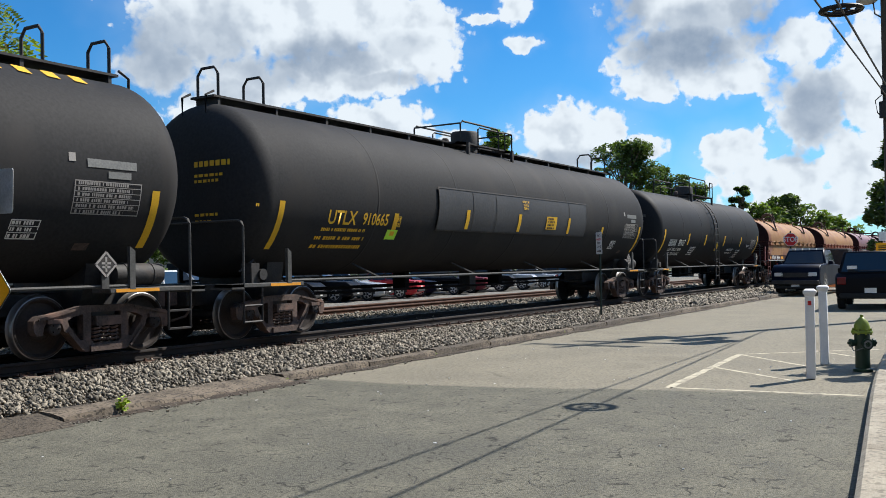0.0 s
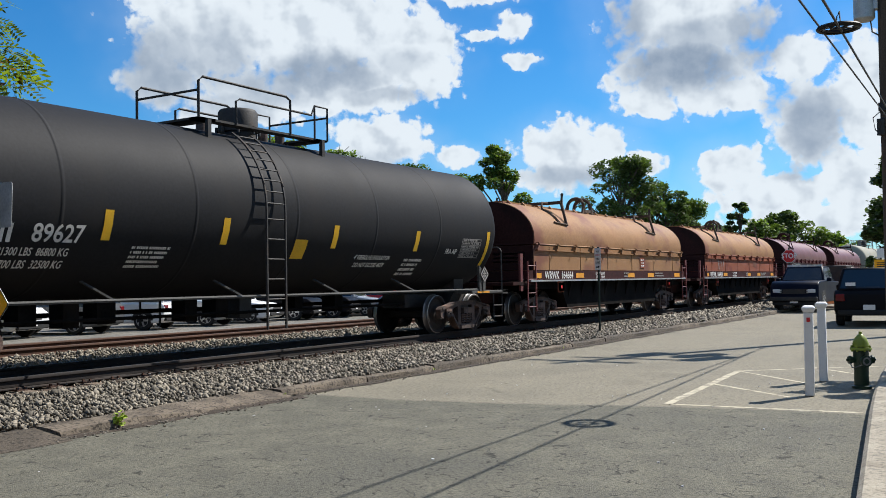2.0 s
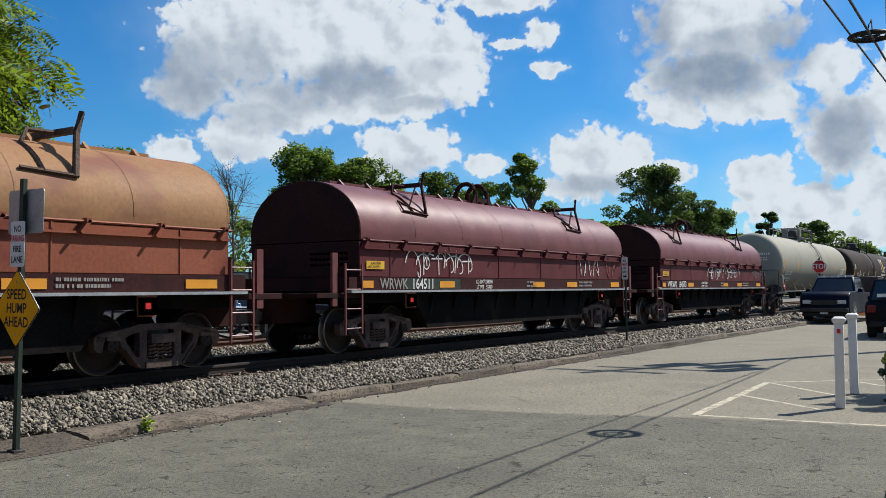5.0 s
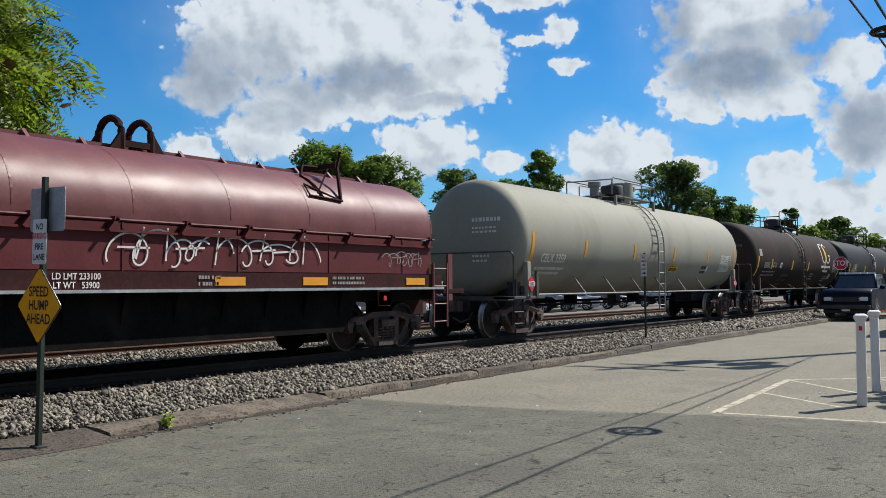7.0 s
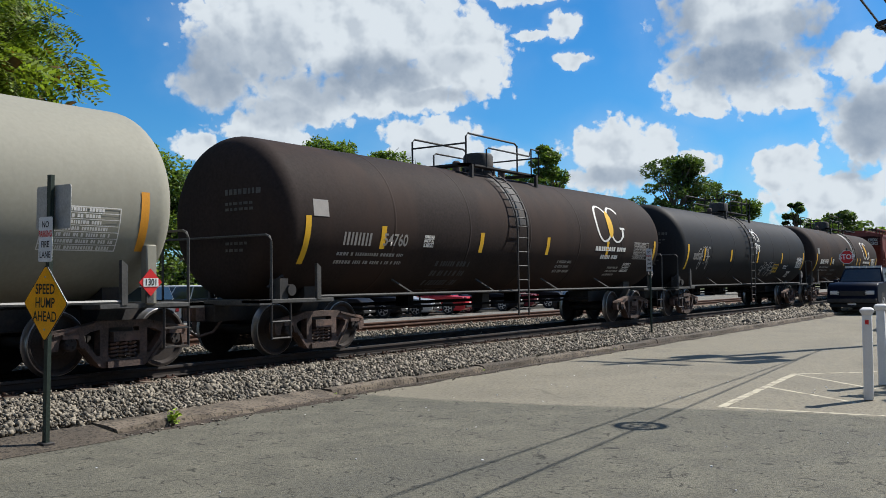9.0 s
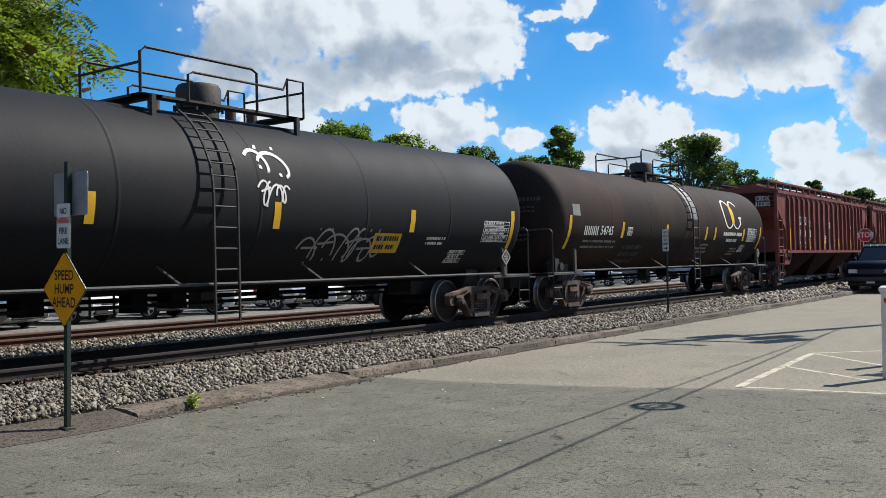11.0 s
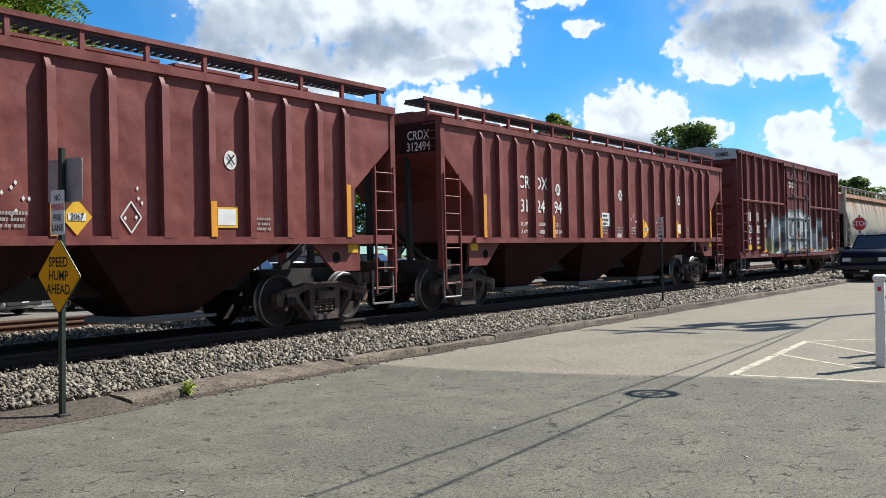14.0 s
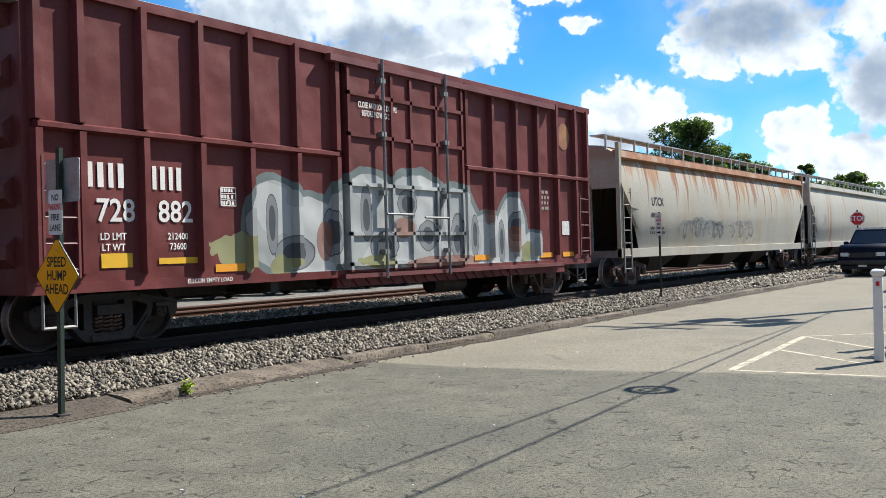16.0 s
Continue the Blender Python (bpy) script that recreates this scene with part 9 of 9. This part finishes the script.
def trees():
    tree("sunlit ailanthus tree with feathery fronds and some browned sprays", 67.0, 27, 14.0, 4.8, "light", 3, count=12500, size=0.62, low=0.2, clumps=80, frond=6, brown=0.1)
    tree("low feathery tree behind the tracks", 62.5, 31, 8.2, 3.0, "light", 13, count=5200, size=0.56, low=0.32, clumps=30, frond=5)
    tree("dense green tree with a rounded crown", 53.3, 62, 10.6, 4.6, "mid", 4, 9000, 0.4, 0.1, 44)
    tree("dark green tree with a rounded crown", 50.0, 66, 9.2, 2.9, "dark", 5, 5600, 0.4, 0.15)
    tree("nearly bare tree with thin twigs", 46.0, 80, 12.6, 3.4, "mid", 6, bare=True, clumps=14, trunk=0.16)
    tree("low leafy tree behind the bare twigs", 47.5, 84, 10.4, 3.8, "light", 36, 5000, 0.4, 0.2)
    tree("tall green tree with a ragged crown", 41.6, 75, 13.3, 4.3, "mid", 7, 9500, 0.42, 0.25, 44)
    tree("tall green tree with a ragged crown", 38.2, 77, 12.6, 3.9, "mid", 8, 8000, 0.42, 0.25, 40)
    tree("rounded green tree beyond the car park", 33.5, 86, 12.6, 3.4, "dark", 9, 6500, 0.42, 0.2)
    tree("rounded green tree beyond the car park", 31.0, 88, 11.9, 2.9, "mid", 10, 5600, 0.42, 0.2)
    tree("upright bright green tree", 28.2, 82, 13.6, 2.9, "mid", 11, 7500, 0.42, 0.2)
    tree("broad dark tree with an open crown against the sky", 20.7, 98, 14.4, 4.4, "dark", 12, 6800, 0.46, 0.3, 36)
    tree("broad dark tree with an open crown", 18.4, 104, 12.2, 3.4, "dark", 14, 5000, 0.46, 0.3)
    tree("rounded tree at the end of the street", 16.8, 110, 10.6, 3.4, "mid", 15, 4600, 0.46, 0.25)
    tree("small dark round-headed tree", 13.9, 112, 10.2, 1.7, "dark", 16, 2600, 0.46, 0.35, 16)
    for k, (az, dist, top, r) in enumerate(((12.6, 150, 10.6, 4.8), (11.6, 160, 12.2, 4.6), (10.4, 165, 11.0, 4.8), (9.2, 170, 8.9, 4.8), (15.4, 140, 9.2, 5.4), (24.6, 120, 10.6, 4.8), (22.9, 118, 10.2, 4.6), (26.4, 118, 9.8, 4.4), (36.2, 110, 10.2, 5.0), (44.0, 100, 9.4, 5.0), (57.0, 70, 9.4, 4.6), (60.0, 72, 9.8, 4.8), (8.3, 150, 6.6, 4.2))):
        tree("hazy green tree in the distance", az, dist, top, r, ("mid", "dark", "mid")[k % 3], 40 + k, 4000, 0.6, 0.06, 26)
    tree("dark dense tree by the roadside", 4.9, 62, 9.0, 2.9, "dark", 17, 9500, 0.36, 0.08, 44)
    tree("young street tree whose crown shades the hydrant", 0, 0, 5.0, 1.0, "mid", 18, 900, 0.17, 0.6, 14, trunk=0.05, at=(16.95, 0.05))


def background():
    b = thing("building", "low pale rendered building with a flat parapet", "building", pose(48, 62, -0.13, 0, 0, -36))
    box_part("wall", b, M["wall"], -11, 11, -4, 4, 0, 3.0)
    box_part("parapet", b, M["galv"], -11.15, 11.15, -4.15, 4.15, 3.0, 3.25, 0.03)
    for k in range(7):
        w = box_part("window", b, M["glass"], -9.6 + 2.9 * k, -8.2 + 2.9 * k, -4.03, -3.99, 1.0, 2.3)
        box_part("sill", w, M["galv"], -9.7 + 2.9 * k, -8.1 + 2.9 * k, -4.12, -4.0, 0.9, 1.0)
    bm = bmesh.new()
    add_lathe(bm, [(3.2, 0.25), (3.9, 0.25), (4.0, 0.35), (4.1, 0.2)], "z", (-4, 0, 0), 12)
    part("roof_vent", bm, M["galv"], b)
    b = thing("building", "single storey building with a brown shingle roof", "building", pose(33, 57, -0.13, 0, 0, -30))
    box_part("wall", b, M["wall"], -7, 7, -4, 4, 0, 2.4)
    bm = bmesh.new()
    add_prism(bm, [(-4.6, 2.3), (4.6, 2.3), (0, 4.0)], -7.5, 7.5, "x")
    part("roof", bm, M["roof"], b)
    bm = bmesh.new()
    add_lathe(bm, [(3.4, 0.15), (4.4, 0.15), (4.45, 0.2)], "z", (2, -1, 0), 10)
    part("flue", bm, M["galv"], b)
    for k in range(4):
        box_part("window", b, M["glass"], -5.8 + 3.1 * k, -4.4 + 3.1 * k, -4.03, -3.99, 1.0, 1.9)
    poles = []
    for k, (x, y) in enumerate(((8, 50), (38, 48), (68, 47), (100, 46))):
        p = thing("utility_pole", "grey far utility pole with a street lamp arm", "utility pole", (x, y, 0), "far utility poles")
        bm = bmesh.new()
        add_lathe(bm, [(-0.2, 0.15), (8.6, 0.1)], "z", (0, 0, 0), 10)
        part("shaft", bm, M["pole"], p)
        box_part("crossarm", p, M["pole"], -0.05, 0.05, -0.9, 0.9, 8.0, 8.1)
        bm = bmesh.new()
        add_tube(bm, [(0, 0, 6.2), (-0.6, -0.8, 6.6), (-1.1, -1.5, 6.7)], 0.04, 6)
        add_box(bm, -1.35, -1.0, -1.7, -1.4, 6.62, 6.75)
        part("lamp_arm", bm, M["galv"], p)
        poles.append((x, y))
    for (xa, ya), (xb, yb) in zip(poles, poles[1:]):
        for dy, z in ((-0.8, 8.15), (0.8, 8.15), (0.1, 7.2)):
            bm = bmesh.new()
            add_tube(bm, sag((xa, ya + dy, z), (xb, yb + dy, z), 0.5, 12), 0.02, 4)
            tagged(part("overhead_cable", bm, M["cable"]), "thin far overhead cable between poles", "cable", "overhead cables")


def weeds():
    rng = np.random.default_rng(2)
    for k, (x, y, h, n) in enumerate(((6.62, 8.17, 0.16, 70), (13.2, 8.36, 0.05, 20), (18.5, 8.4, 0.05, 18), (7.4, 8.25, 0.05, 16), (9.4, 8.3, 0.05, 20))):
        c = np.array([(0, 0, h * 0.5), (0.03, 0.02, h * 0.8)])
        me = quads_mesh("weed", leaf_cloud(rng, c, np.array([h * 0.45, h * 0.3]), n, h * 0.32, 1.0), M["weed"])
        ob = new("weed", me)
        ob.location = (x, y, 0.02)
        tagged(ob, "small yellow-green weed growing at the kerb", "weed", "weeds at the kerb")
    # bits of litter and chips on the road
    bm = bmesh.new()
    rnd = random.Random(6)
    for k in range(48):
        x, y, s = rnd.uniform(3.5, 16), rnd.uniform(1.2, 8.0), rnd.uniform(0.005, 0.015)
        add_prism(bm, [(x + s * math.cos(a) * rnd.uniform(0.6, 1.3), y + s * math.sin(a)) for a in (0, 1.3, 2.5, 3.8, 5.1)], 0.0, rnd.uniform(0.003, 0.012), "z")
    tagged(part("road_chips", bm, M["sign_white"]), "scattered pale stone chips on the road", "gravel", kind="stuff")


hump_sign()
kerb_sign()
stop_sign()
bollards()
hydrant()
utility_pole()
street_vehicles()
parked_cars()
background()
trees()
weeds()


# ---- what moves ----
def gone(t):
    """How far the train has come by t seconds, from where it stands at 8 s."""
    def late(v):
        u = v - 8
        return 13.948 * u + 0.02324 * u * u - 0.001061 * u ** 3

    def early(v):
        return -66.414 + 13.95 * (v - 3.2)
    k = min(1.0, max(0.0, (t - 3.2) / 2.1))
    k = k * k * (3 - 2 * k)
    return early(t) * (1 - k) + late(t) * k


def motions():
    for car, x in TRAIN:
        walk(car, [(0.5 * k, pose(x - gone(0.5 * k), TRACK_Y, RAIL_Z)) for k in range(33)])
    for axle, x, z, r in AXLES:
        walk(axle, [(k / FPS, pose(x, 0, z, 0, -math.degrees(gone(k / FPS) / r) % 360, 0)) for k in range(16 * FPS + 1)])


motions()
